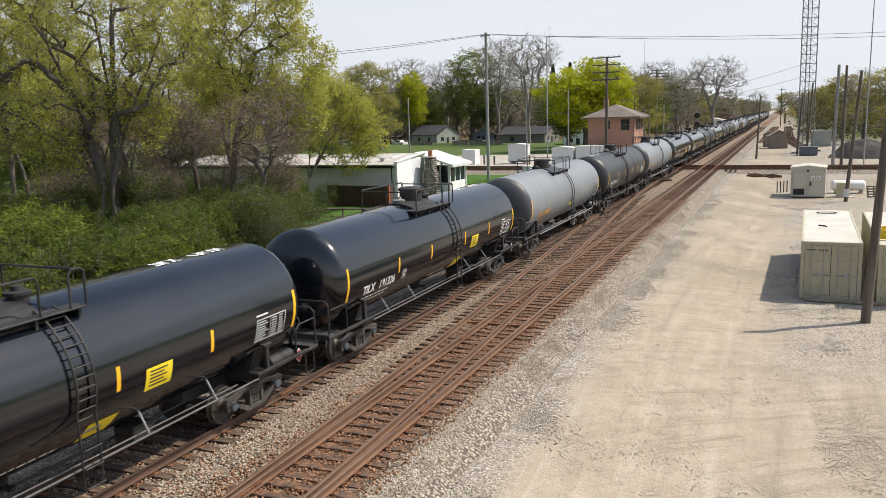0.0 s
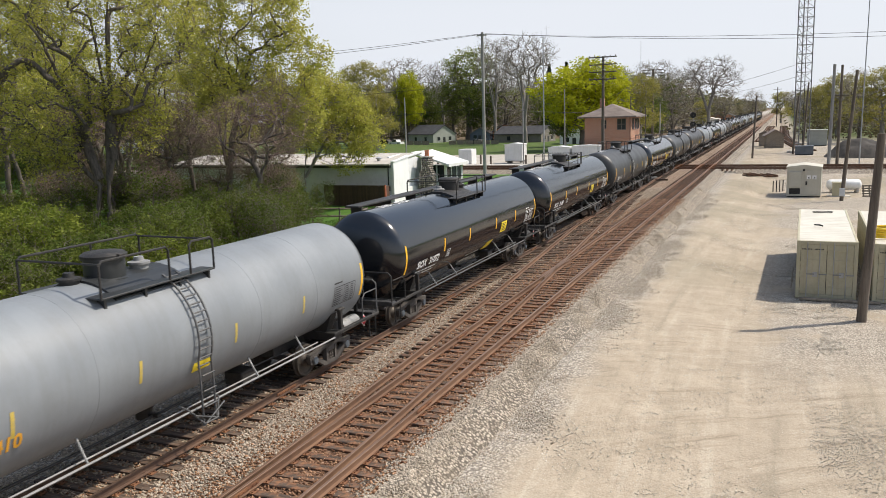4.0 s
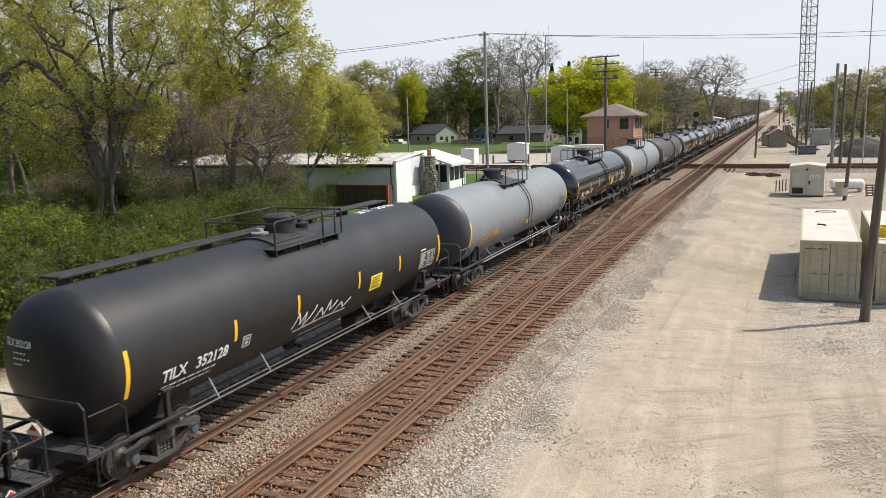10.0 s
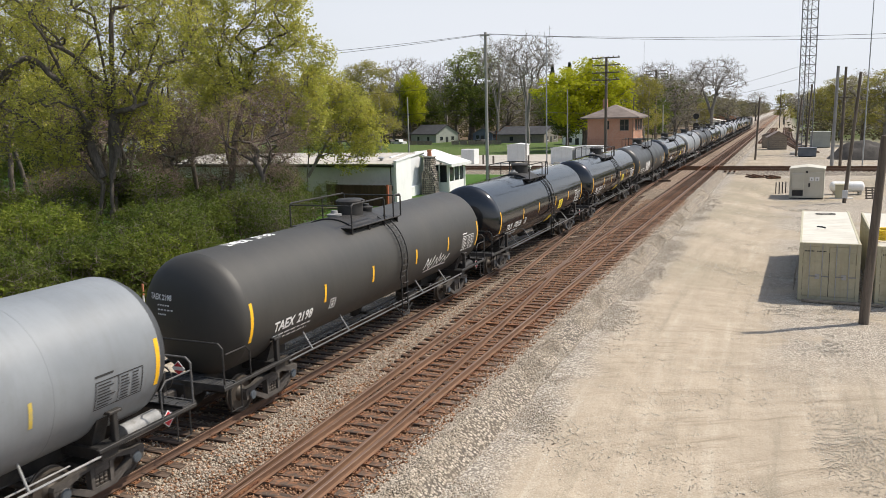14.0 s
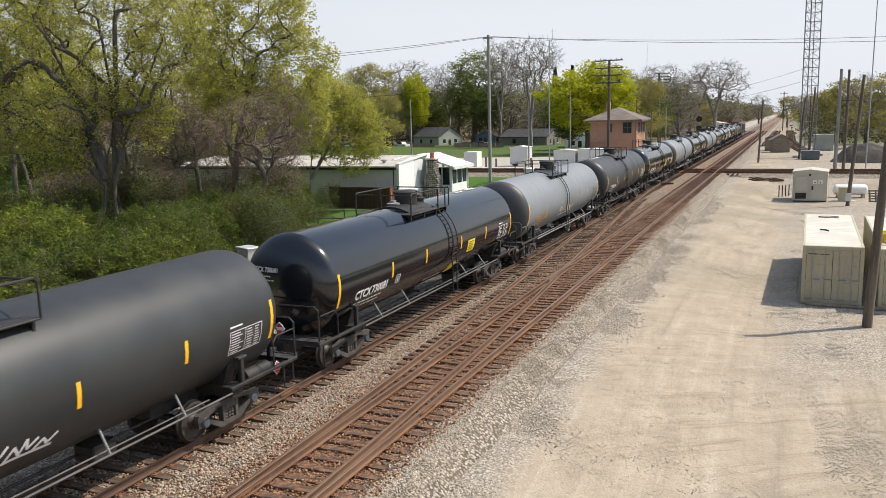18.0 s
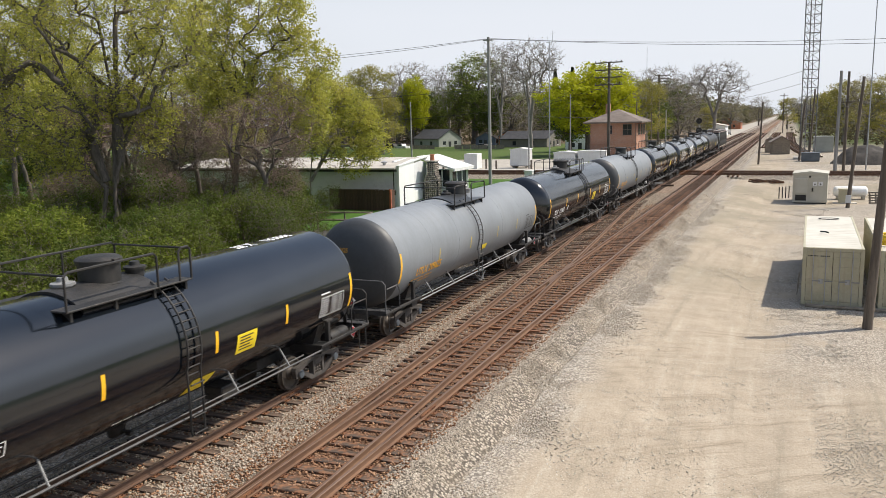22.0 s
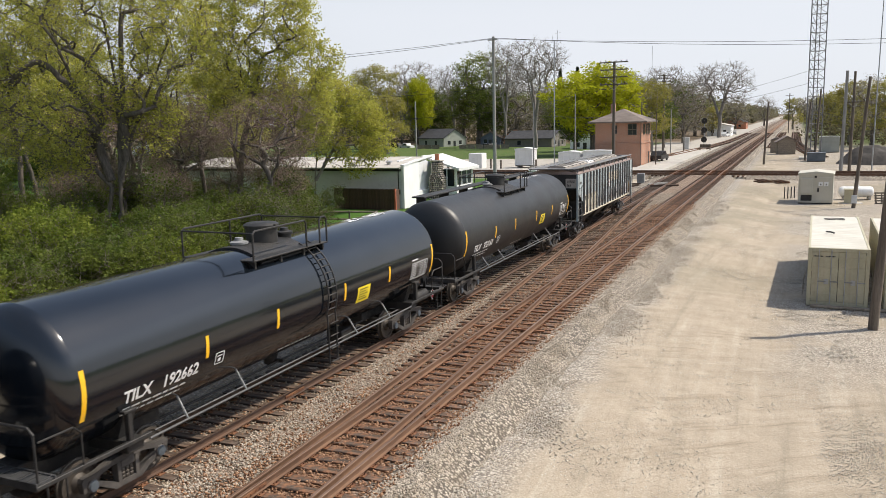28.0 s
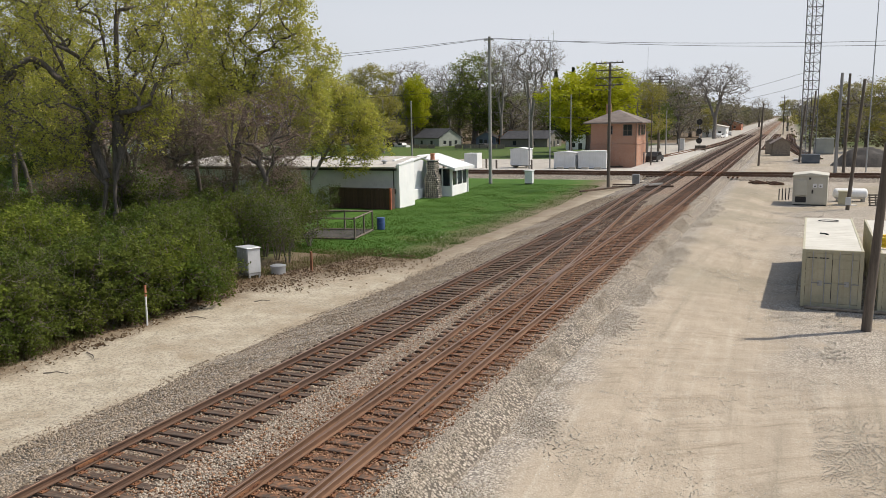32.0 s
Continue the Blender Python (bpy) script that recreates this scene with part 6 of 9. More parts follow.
                b.add([(xs + 0.003, a - q.x, z - q.y), (xs + 0.003, a2 - q.x, z2 - q.y), (xs + 0.003, a2 + q.x, z2 + q.y), (xs + 0.003, a + q.x, z + q.y)], [(0, 1, 2, 3)])
        part("graffiti", b.mesh("graffiti", M_INK), car, "dark outline of a sprayed letter")
    # bare rusty metal where paint has gone
    for y, z, w, h in ((0.9, 1.85, 0.3, 0.35), (4.2, 2.5, 0.2, 0.3), (5.0, 1.9, 0.22, 0.28), (6.2, 1.75, 0.16, 0.12), (7.4, 3.1, 0.12, 0.2), (7.7, 2.9, 0.1, 0.16), (-7.7, 3.3, 0.18, 0.1), (-7.4, 3.1, 0.12, 0.1), (-7.6, 2.95, 0.1, 0.08)):
        blob = [(y + w * math.cos(a) * r.uniform(0.7, 1.1), z + h * math.sin(a) * r.uniform(0.7, 1.1)) for a in np.linspace(0, 2 * math.pi, 11)[:-1]]
        part("rust_patch", Build().add([(xs, a, b2) for a, b2 in blob], [tuple(range(10))]).mesh("rust_patch", M_DIRT_PILE), car, "dark bare patch where paint has peeled")
    for y in (-7.06, 0.5, 6.95):
        part("reflector", Build().box(xs - 0.004, y, 1.45, xs + 0.006, y + 0.1, 2.25).mesh("reflector", M_AMBER), car)
    part("end_light", Build().lathe([(8.75, 0.1), (8.8, 0.12), (9.0, 0.12), (9.02, 0.05)], 12, "y", (0, 0, 1.35)).mesh("end_light", M_RED), car)
    return car


SPEED = 17.38
# place of the far-end stripe along the line at the start, kind, mark, number, what sets it apart
CONSIST = [
    (17.07, "gloss", "TILX", "191331", ""),
    (35.12, "gloss", "TILX", "191326", ""),
    (53.5, "light", "UTLX", "209838", ""),
    (72.15, "dark", "CBTX", "737164", ""),
    (90.4, "light", "UTLX", "209410", ""),
    (108.8, "gloss", "SIOX", "31072", ""),
    (127.15, "gloss", "SIOX", "31088", ""),
    (145.7, "dark", "TAEX", "2156", "white spray scribble"),
    (163.85, "gloss", "SIOX", "31107", ""),
    (182.17, "dark", "bars", "224803", ""),
    (200.38, "dull", "TILX", "352128", "white spray scribble"),
    (218.92, "light", "UTLX", "210588", ""),
    (237.2, "gloss", "TILX", "192694", ""),
    (255.5, "pale", "UTLX", "209986", "white spray scribble"),
    (273.9, "olive", "TAEX", "2198", "white spray scribble"),
    (292.2, "gloss", "TILX", "192118", ""),
    (310.83, "gloss", "TILX", "192120", ""),
    (328.87, "dark", "TAEX", "2256", "white spray scribble"),
    (347.4, "gloss", "CTCX", "730081", ""),
    (365.59, "pale", "UTLX", "211638", "white spray scribble"),
    (384.08, "dark", "CTCX", "301044", ""),
    (402.3, "gloss", "TILX", "192095", ""),
    (420.88, "pale", "UTLX", "209625", ""),
    (438.9, "gloss", "TILX", "192652", ""),
    (457.51, "pale", "UTLX", "209732", ""),
    (475.35, "gloss", "CTCX", "730084", ""),
    (493.95, "gloss", "TILX", "192640", "bold white spray letters"),
    (512.0, "gloss", "TILX", "192662", ""),
    (530.5, "dull", "TILX", "352160", ""),
]
cars = []
for k, (s, kind, mark, number, extra) in enumerate(CONSIST):
    car = tank_car(kind, mark, number, extra)
    if extra == "bold white spray letters":
        part("graffiti", scrawl(LOOPS, 1.0, -0.62, 5.0, 1.35, 0.2).mesh("graffiti", M_WHITE), car, "bold white brushed letters")
        part("graffiti", scrawl(SCRIBBLE, -6.3, -0.2, 4.0, 0.7, 0.11).mesh("graffiti", M_HATCH), car)
    elif k == 17:
        part("graffiti", scrawl(SCRIBBLE + LOOPS, -4.0, -0.72, 2.1, 0.85, 0.13).mesh("graffiti", M_WHITE), car, "dense white spray scribble")
        part("graffiti", scrawl(SCRIBBLE, -0.3, -0.85, 1.6, 0.35, 0.06).mesh("graffiti", M_WHITE), car)
    elif k == 7:
        part("graffiti", scrawl(SCRIBBLE, -0.2, -0.95, 0.55, 1.6, 0.03).mesh("graffiti", M_WHITE), car, "column of white marker letters")
        part("graffiti", scrawl([[(x, 0.1), (x + 0.05, 0.75), (x + 0.09, 0.85), (x + 0.08, 0.3), (x + 0.13, 0.15)] for x in (0.0, 0.14, 0.27, 0.4, 0.53, 0.68, 0.82)], 0.5, -1.02, 4.2, 0.62, 0.03).mesh("graffiti", M_STEEL_GREY), car, "thin grey looping scrawl")
        part("graffiti", scrawl(SCRIBBLE, -3.6, -1.05, 2.6, 0.5, 0.06).mesh("graffiti", M_STEEL_GREY), car, "worn grey spray scrawl")
    elif k == 13:
        part("graffiti", scrawl(SCRIBBLE, -7.5, -0.8, 0.5, 1.5, 0.022).mesh("graffiti", M_WHITE), car)
    elif extra:
        part("graffiti", scrawl(SCRIBBLE, -1.8 if k != 14 else 2.6, -0.85, 3.0 if k != 14 else 2.2, 0.55, 0.055).mesh("graffiti", M_WHITE), car, "thin white spray scribble")
    cars.append((car, s - 7.62))
cars.append((hopper_car(), 541.1))


# ---- things beside the line ----
def brick_material():
    k = Nodes("orange_brick")
    co = k.co()
    x, y, z = k.split(co)
    br = k.n.new("ShaderNodeTexBrick")
    comb = k.n.new("ShaderNodeCombineXYZ")
    k.put(comb.inputs[0], k.math("ADD", x, y)), k.put(comb.inputs[1], z)
    k.l.new(comb.outputs[0], br.inputs["Vector"])
    for key, v in (("Color1", (0.42, 0.2, 0.125, 1)), ("Color2", (0.5, 0.26, 0.17, 1)), ("Mortar", (0.45, 0.36, 0.29, 1)), ("Scale", 1.0), ("Brick Width", 0.22), ("Row Height", 0.075), ("Mortar Size", 0.008)):
        br.inputs[key].default_value = v
    c = k.mix(k.math("MULTIPLY", k.ramp(k.noise(co, 0.5, 5.0), 0.4, 0.7), 0.35), br.outputs["Color"], (0.36, 0.2, 0.14))
    k.bump(br.outputs["Fac"], -0.3, 0.01)
    return k.done(c, 0.9, 0.0, 0.2)


M_BRICK = brick_material()


def corrugated(length, height, x, amp=0.036, pitch=0.28):
    """A pressed steel side wall: waves along y at x."""
    pts = []
    y, k = 0.0, 0
    while y < length:
        pts += [(x, y), (x, y + pitch * 0.3), (x - amp, y + pitch * 0.45), (x - amp, y + pitch * 0.85)]
        y += pitch
    pts = [(a, min(b, length)) for a, b in pts] + [(x, length)]
    b = Build()
    vs = [(a, q, 0.17) for a, q in pts] + [(a, q, height - 0.12) for a, q in pts]
    n = len(pts)
    b.add(vs, [(i, i + 1, n + i + 1, n + i) for i in range(n - 1)])
    return b


def container(m, label, hose=False):
    L, W, H = 12.19, 2.44, 2.59
    ob = thing("shipping_container", m, label, "container", "containers in the yard")
    part("side_wall", corrugated(L - 0.3, H, W - 0.02).mesh("side_wall", M_BEIGE), ob, m=pose(0, 0.15, 0))
    part("side_wall", corrugated(L - 0.3, H, 0.056).mesh("side_wall", M_BEIGE), ob, m=pose(0, 0.15, 0))
    part("end_wall", one("end_wall", M_BEIGE, box=(0.06, L - 0.1, 0.15, W - 0.06, L - 0.04, H - 0.1)), ob)
    part("floor", one("floor", M_STEEL_BLACK, box=(0.05, 0.05, 0.08, W - 0.05, L - 0.05, 0.17)), ob)
    roof = Build()
    n = 40
    vs = []
    for i in range(n + 1):
        z = H - 0.03 + (0.012 if i % 2 else 0.0)
        vs += [(0.08, 0.1 + (L - 0.2) * i / n, z), (W - 0.08, 0.1 + (L - 0.2) * i / n, z)]
    roof.add(vs, [(2 * i, 2 * i + 1, 2 * i + 3, 2 * i + 2) for i in range(n)])
    part("roof", roof.mesh("roof", M_BEIGE_TOP), ob, "bleached roof sheet")
    for x in (0, W - 0.16):
        for y in (0, L - 0.16):
            part("corner_post", one("corner_post", M_BEIGE, box=(x, y, 0.0, x + 0.16, y + 0.16, H), bevel=0.015), ob)
        part("top_rail", one("top_rail", M_BEIGE, box=(x + (0.0 if x == 0 else 0.06), 0.16, H - 0.12, x + (0.1 if x == 0 else 0.16), L - 0.16, H - 0.01), bevel=0.01), ob)
        part("bottom_rail", one("bottom_rail", M_BEIGE, box=(x + (0.0 if x == 0 else 0.06), 0.16, 0.03, x + (0.1 if x == 0 else 0.16), L - 0.16, 0.18), bevel=0.01), ob)
    for z0, z1, nm in ((0.03, 0.19, "door_sill"), (H - 0.16, H - 0.005, "door_header")):
        part(nm, one(nm, M_BEIGE, box=(0.16, 0.0, z0, W - 0.16, 0.12, z1), bevel=0.01), ob)
    for k in range(2):
        x0 = 0.17 + k * 1.06
        d = part("door", one("door", M_BEIGE, box=(x0, 0.03, 0.2, x0 + 1.04, 0.07, H - 0.17), bevel=0.008), ob)
        for z in (0.55, 1.15, 1.72, 2.15):
            part("door_rib", one("door_rib", M_BEIGE, box=(x0 + 0.08, 0.012, z - 0.035, x0 + 0.96, 0.032, z + 0.035), bevel=0.006), d)
        for dx in (0.27, 0.77):
            part("lock_rod", Build().tube([(x0 + dx, -0.005, 0.1), (x0 + dx, -0.005, H - 0.08)], 0.02, 8).mesh("lock_rod", M_STEEL_GALV), d)
            part("rod_handle", one("rod_handle", M_STEEL_GREY, box=(x0 + dx - 0.02, -0.03, 1.08, x0 + dx + 0.3, -0.012, 1.13)), d)
        for z in (0.4, 1.0, 1.6, 2.25):
            xh = x0 - 0.03 if k == 0 else x0 + 1.0
            part("hinge", one("hinge", M_BEIGE, box=(xh, 0.0, z - 0.06, xh + 0.08, 0.035, z + 0.06)), d)
        part("lock_box", one("lock_box", M_STEEL_GALV, box=(x0 + 0.5, -0.02, 0.98, x0 + 0.68, 0.03, 1.2), bevel=0.01), d)
    lines = Build()
    for k, (a, b2) in enumerate(((0.22, 0.62), (0.72, 1.1))):
        for j in range(7):
            xa = a + (b2 - a) * j / 7
            lines.box(xa, 0.026, H - 0.4, xa + 0.04, 0.03, H - 0.35)
    part("lettering", lines.mesh("lettering", M_INK), ob)
    return ob


CONT = pose(13.73, 38.55, -1.34, 0, 0, -1.2)
container(CONT, "beige shipping container with closed doors in the yard")
container(pose(16.75, 38.2, -1.34, 0, 0, -1.2), "beige shipping container beside its twin in the yard")
# junk on the roofs
hoop = [(0.32 * 1.6 * math.cos(a), 0.32 * math.sin(a), 0.03) for a in np.linspace(0, 2 * math.pi, 25)]
solid("cable_loop", Build().tube(hoop, 0.022, 6, caps=False).mesh("cable_loop", M_WIRE, smooth=True), CONT @ pose(1.2, 10.4, 2.6, 0, 0, 10), "black cable loop lying on a container roof", "cable")
solid("scrap_strip", Build().tube([(0, 0, 0.04), (0.2, -0.3, 0.07), (0.35, -0.4, 0.04)], 0.04, 6).mesh("scrap_strip", M_STEEL_BLACK), CONT @ pose(0.75, 5.0, 2.6), "dark bent strip lying on a container roof", "scrap")
hose = Build()
for k in range(5):
    ring = [((0.55 - 0.03 * (k % 2)) * math.cos(a), (0.55 - 0.03 * (k % 2)) * math.sin(a), 0.05 + 0.09 * k) for a in np.linspace(0, 2 * math.pi, 29)]
    hose.tube(ring, 0.048, 7, caps=False)
solid("hose_coil", hose.mesh("hose_coil", M_HOSE, smooth=True), pose(17.2, 40.2, 1.27), "coil of yellow hose on a container roof", "hose")
# a few stakes leaning on the container's side
for k, (y, ln) in enumerate(((3.4, 0.8), (5.6, 0.5), (2.0, 0.6))):
    solid("stake", Build().tube([(0, 0, 0), (0.1, 0.02, ln)], 0.018, 5).mesh("stake", M_WOOD_RAW), CONT @ pose(-0.2, y, -0.02), "thin wooden stake leaning on a container", "stake")
solid("timber_skid", one("timber_skid", M_WOOD_RAW, box=(-0.3, -0.12, 0, 2.9, 0.08, 0.1), bevel=0.01), pose(14.2, 38.2, -1.33, 0, 0, -3), "weathered timber on the ground before a container", "timber")


def pole(x, y, top, r0, r1, mat, label, name="utility_pole", lean=(0, 0), category="pole", arms=(), arm_half=1.3, arm_angle=0.0, bottom=None):
    z0 = ground_z(x, y) - 0.08 if bottom is None else bottom
    h = top - z0
    ob = thing(name, pose(x, y, z0), label, category)
    n = 7
    pts = [(lean[0] * t, lean[1] * t, h * t) for t in np.linspace(0, 1, n)]
    part("shaft", Build().tube(pts, 0, 12, taper=[r0 + (r1 - r0) * t for t in np.linspace(0, 1, n)]).mesh("shaft", mat, smooth=True), ob)
    for z in arms:
        m = pose(lean[0] * (z - z0) / h, lean[1] * (z - z0) / h, z - z0, 0, 0, arm_angle)
        a = part("crossarm", Build().box(-arm_half, -r0 - 0.06, -0.06, arm_half, -r0 * 0.5, 0.06, 0.01).mesh("crossarm", mat), ob, m=m)
        for k in range(6):
            xx = -arm_half + 0.12 + (2 * arm_half - 0.24) * k / 5
            part("insulator", cached("insulator", lambda: Build().lathe([(0.05, 0.03), (0.1, 0.06), (0.16, 0.06), (0.2, 0.03)], 8, "z").mesh("insulator", M_STEEL_GREY, smooth=True)), a, m=pose(xx, -r0 - 0.02, 0.0))
        for s in (-1, 1):
            part("arm_brace", Build().tube([(s * 0.65, -r0 - 0.02, -0.04), (0, -r0 * 0.8, -0.6)], 0.02, 5).mesh("arm_brace", M_STEEL_GALV), a)
    return ob


pole(16.1, 34.9, 6.0, 0.19, 0.15, M_WOOD_POLE, "bare dark wooden pole stub beside the containers", lean=(0.35, 0))
pole(17.9, 79.3, 10.0, 0.17, 0.12, M_WOOD_POLE, "leaning dark wooden pole with a meter box", lean=(0.75, 0))
solid("meter_box", one("meter_box", M_SILVER, box=(-0.22, -0.3, 0, 0.22, -0.17, 0.7), bevel=0.02), pose(17.92, 79.3, -0.9), "small grey meter box fixed to a pole", "meter box")
pole(18.4, 115.0, 12.1, 0.22, 0.18, M_WOOD_GREY, "pale grey wooden utility pole", lean=(0.2, 0))
pole(19.4, 115.4, 12.0, 0.2, 0.15, M_WOOD_POLE, "dark wooden utility pole", lean=(0.1, 0), arms=(8.2,), arm_half=0.9)
pole(22.15, 118.0, 23.4, 0.09, 0.05, M_STEEL_GALV, "tall thin steel whip mast", name="antenna_mast", category="mast", lean=(0.25, 0))
pole(-5.7, 91.1, 13.1, 0.2, 0.14, M_WOOD_POLE, "tall wooden pole with stacked crossarms", arms=(13.0, 12.2, 11.4, 10.6), arm_half=1.6, arm_angle=-8)
pole(-20.5, 93.0, 16.8, 0.22, 0.16, M_WOOD_GREY, "tall grey wooden utility pole on the lawn", arms=(16.4,), arm_half=0.6)
pole(-21.4, 122.8, 18.6, 0.11, 0.08, M_STEEL_GALV, "slender steel mast with a small aerial", name="antenna_mast", category="mast")
solid("aerial", Build().tube([(-0.5, 0, 0), (0.5, 0, 0)], 0.03, 6).tube([(0.5, 0, 0), (0.5, 0, 1.7)], 0.025, 6).tube([(-0.3, 0, 0), (-0.3, 0, 0.9)], 0.025, 6).tube([(0.2, -0.3, 1.2), (0.9, 0.3, 1.4)], 0.02, 5).mesh("aerial", M_STEEL_GALV), pose(-21.4, 122.8, 18.5), "small aerial on top of a mast", "aerial")
pole(-13.8, 183.5, 15.8, 0.26, 0.2, M_WOOD_POLE, "wooden pole with stacked crossarms beyond the crossing", arms=(15.6, 14.95, 14.3, 13.65), arm_half=2.2, arm_angle=-8)
pole(8.7, 131.0, 8.7, 0.16, 0.12, M_WOOD_POLE, "short dark wooden pole beside the line", lean=(0.35, 0))
pole(-6.6, 127.0, 7.6, 0.1, 0.08, M_WOOD_POLE, "thin wooden pole before the signal tower")
pole(-24.2, 121.0, 9.4, 0.12, 0.09, M_WOOD_GREY, "thin grey pole behind the crossing")
pole(-25.0, 150.0, 11.4, 0.13, 0.09, M_WOOD_GREY, "thin grey pole in the far lot")
pole(-17.5, 190.0, 22.5, 0.06, 0.03, M_STEEL_GALV, "thin whip aerial mast behind the tower", name="antenna_mast", category="mast")
pole(-14.5, 160.0, 9.8, 0.15, 0.11, M_WOOD_POLE, "dark wooden pole behind the tower")
pole(-10.6, 172.0, 8.2, 0.13, 0.1, M_WOOD_GREY, "grey pole beside the far platform")
pole(-9.2, 182.0, 5.6, 0.12, 0.1, M_WOOD_POLE, "short dark pole beside the far platform")
pole(14.4, 141.0, 8.6, 0.17, 0.13, M_WOOD_POLE, "dark pole at the foot of the lattice tower", lean=(0.5, 0))
pole(15.8, 141.5, 10.6, 0.17, 0.13, M_WOOD_POLE, "dark pole at the foot of the lattice tower", lean=(0.5, 0))
pole(-58.0, 150.0, 11.0, 0.16, 0.12, M_WOOD_GREY, "grey utility pole near the houses")
pole(10.2, 330.0, 14.0, 0.18, 0.14, M_WOOD_POLE, "far wooden line pole", arms=(13.2,), arm_half=1.4)


def wires(spans, r=0.022):
    """Sagging wires, each a thing between two fixed points."""
    for a, b2, sag in spans:
        a, b2 = Vector(a), Vector(b2)
        pts = []
        for k in range(17):
            t = k / 16
            p = a.lerp(b2, t)
            p.z -= sag * 4 * t * (1 - t)
            pts.append(p)
        solid("overhead_wire", Build().tube(pts, r, 4).mesh("overhead_wire", M_WIRE), None, "thin dark overhead wire", "wire", "overhead wires")


wires([((-21.0, 93, 16.6), (-75, 71, 13.9), 0.8), ((-20.0, 93, 16.6), (-75, 72, 13.4), 0.9), ((-21.0, 93, 16.6), (62, 104, 15.2), 1.35), ((-20.0, 93, 16.6), (62, 104, 14.8), 1.6),
       ((-20.5, 93, 10.8), (-90, 80, 9.6), 0.8), ((-20.5, 93, 8.0), (-90, 90, 7.0), 0.9), ((-20.5, 93, 8.0), (-13.8, 183.5, 8.0), 1.0),
       ((-13.8, 183.5, 9.0), (15.6, 146, 14.0), 0.6), ((-13.8, 183.5, 8.4), (15.6, 146, 12.0), 0.9), ((-10.6, 172, 7.4), (8.9, 131, 8.1), 0.7), ((8.9, 131, 8.1), (15.9, 141.5, 7.4), 0.3),
       ((-13.8, 183.5, 15.2), (-5.7, 91.1, 12.8), 1.2), ((-14.6, 183.5, 15.2), (-6.8, 91.1, 12.8), 1.2), ((-12.6, 183.5, 14.5), (-4.6, 91.1, 12.0), 1.2)])


# lattice tower
M_TOWER = surface("weathered_tower_steel", (0.15, 0.15, 0.155), (0.24, 0.24, 0.245), 2, 18, 0.6, 0.4, 0.05)


def lattice():
    ob = thing("lattice_tower", pose(15.5, 146.0, ground_z(15.5, 146)), "tall bare steel lattice radio tower", "tower")
    legs = [(1.35 * math.cos(a), 1.35 * math.sin(a)) for a in (radians(100), radians(220), radians(340))]
    H = 46.0
    for x, y in legs:
        part("leg", Build().tube([(x, y, 0), (x, y, H)], 0.085, 8).mesh("leg", M_TOWER, smooth=True), ob)
    n = 32
    for k in range(n):
        z = H * k / n
        for i in range(3):
            (x0, y0), (x1, y1) = legs[i], legs[(i + 1) % 3]
            part("strut", cached(("strut", i), lambda: Build().tube([(x0, y0, 0), (x1, y1, 0)], 0.045, 5).mesh("strut", M_TOWER)), ob, m=pose(0, 0, z))
            part("brace", cached(("brace", i), lambda: Build().tube([(x0, y0, 0), (x1, y1, H / n)], 0.035, 5).mesh("brace", M_TOWER)), ob, m=pose(0, 0, z))
    part("cable_run", Build().tube([(0.3, -0.6, 0), (0.3, -0.6, H)], 0.06, 6).mesh("cable_run", M_WIRE), ob)
    part("base", Build().box(-1.9, -1.9, -0.1, 1.9, 1.9, 0.35, 0.04).mesh("base", M_CONCRETE), ob)
    return ob


lattice()


# equipment cabin with a shallow gable
def cabin(m, w, d, h, mat, label, doors=True, name="equipment_cabin", roof_mat=None, rise=0.3):
    ob = thing(name, m, label, "cabin")
    part("body", Build().box(0, 0, 0.12, w, d, h, 0.02).mesh("body", mat), ob)
    part("skid", Build().box(0.05, 0.05, 0.0, w - 0.05, d - 0.05, 0.12).mesh("skid", M_STEEL_BLACK), ob)
    o = 0.08
    part("roof", Build().prism([(-o, h), (-o, h + 0.1), (w / 2, h + rise), (w + o, h + 0.1), (w + o, h)], -o, d + o, "y").mesh("roof", roof_mat or mat), ob)
    if doors:
        dr = part("door", Build().box(w * 0.52, -0.035, 0.2, w * 0.94, 0.0, h - 0.25, 0.01).mesh("door", mat), ob)
        part("handle", Build().box(w * 0.55, -0.06, h * 0.42, w * 0.6, -0.03, h * 0.55).mesh("handle", M_STEEL_BLACK), dr)
        for k, dx in enumerate((0.58, 0.74)):
            sg = part("warning_sign", Build().box(w * dx, -0.043, h * 0.62, w * (dx + 0.12), -0.036, h * 0.75).mesh("warning_sign", M_WHITE), dr, "small white sign")
            part("sign_mark", Build().add([(w * (dx + 0.03), -0.046, h * 0.645), (w * (dx + 0.09), -0.046, h * 0.645), (w * (dx + 0.06), -0.046, h * 0.71)], [(0, 1, 2)]).mesh("sign_mark", M_INK), sg)
        part("vent", Build().box(w * 0.08, -0.02, 0.3, w * 0.4, 0.0, 0.85, 0.01).mesh("vent", M_STEEL_BLACK), ob, "dark louvred vent")
        part("air_unit", Build().box(w * 0.06, -0.12, 0.95, w * 0.42, 0.0, h - 0.35, 0.03).mesh("air_unit", mat), ob)
        part("door_lamp", Build().box(w * 0.46, -0.1, h - 0.3, w * 0.52, 0.0, h - 0.12).mesh("door_lamp", M_STEEL_BLACK), ob)
    return ob


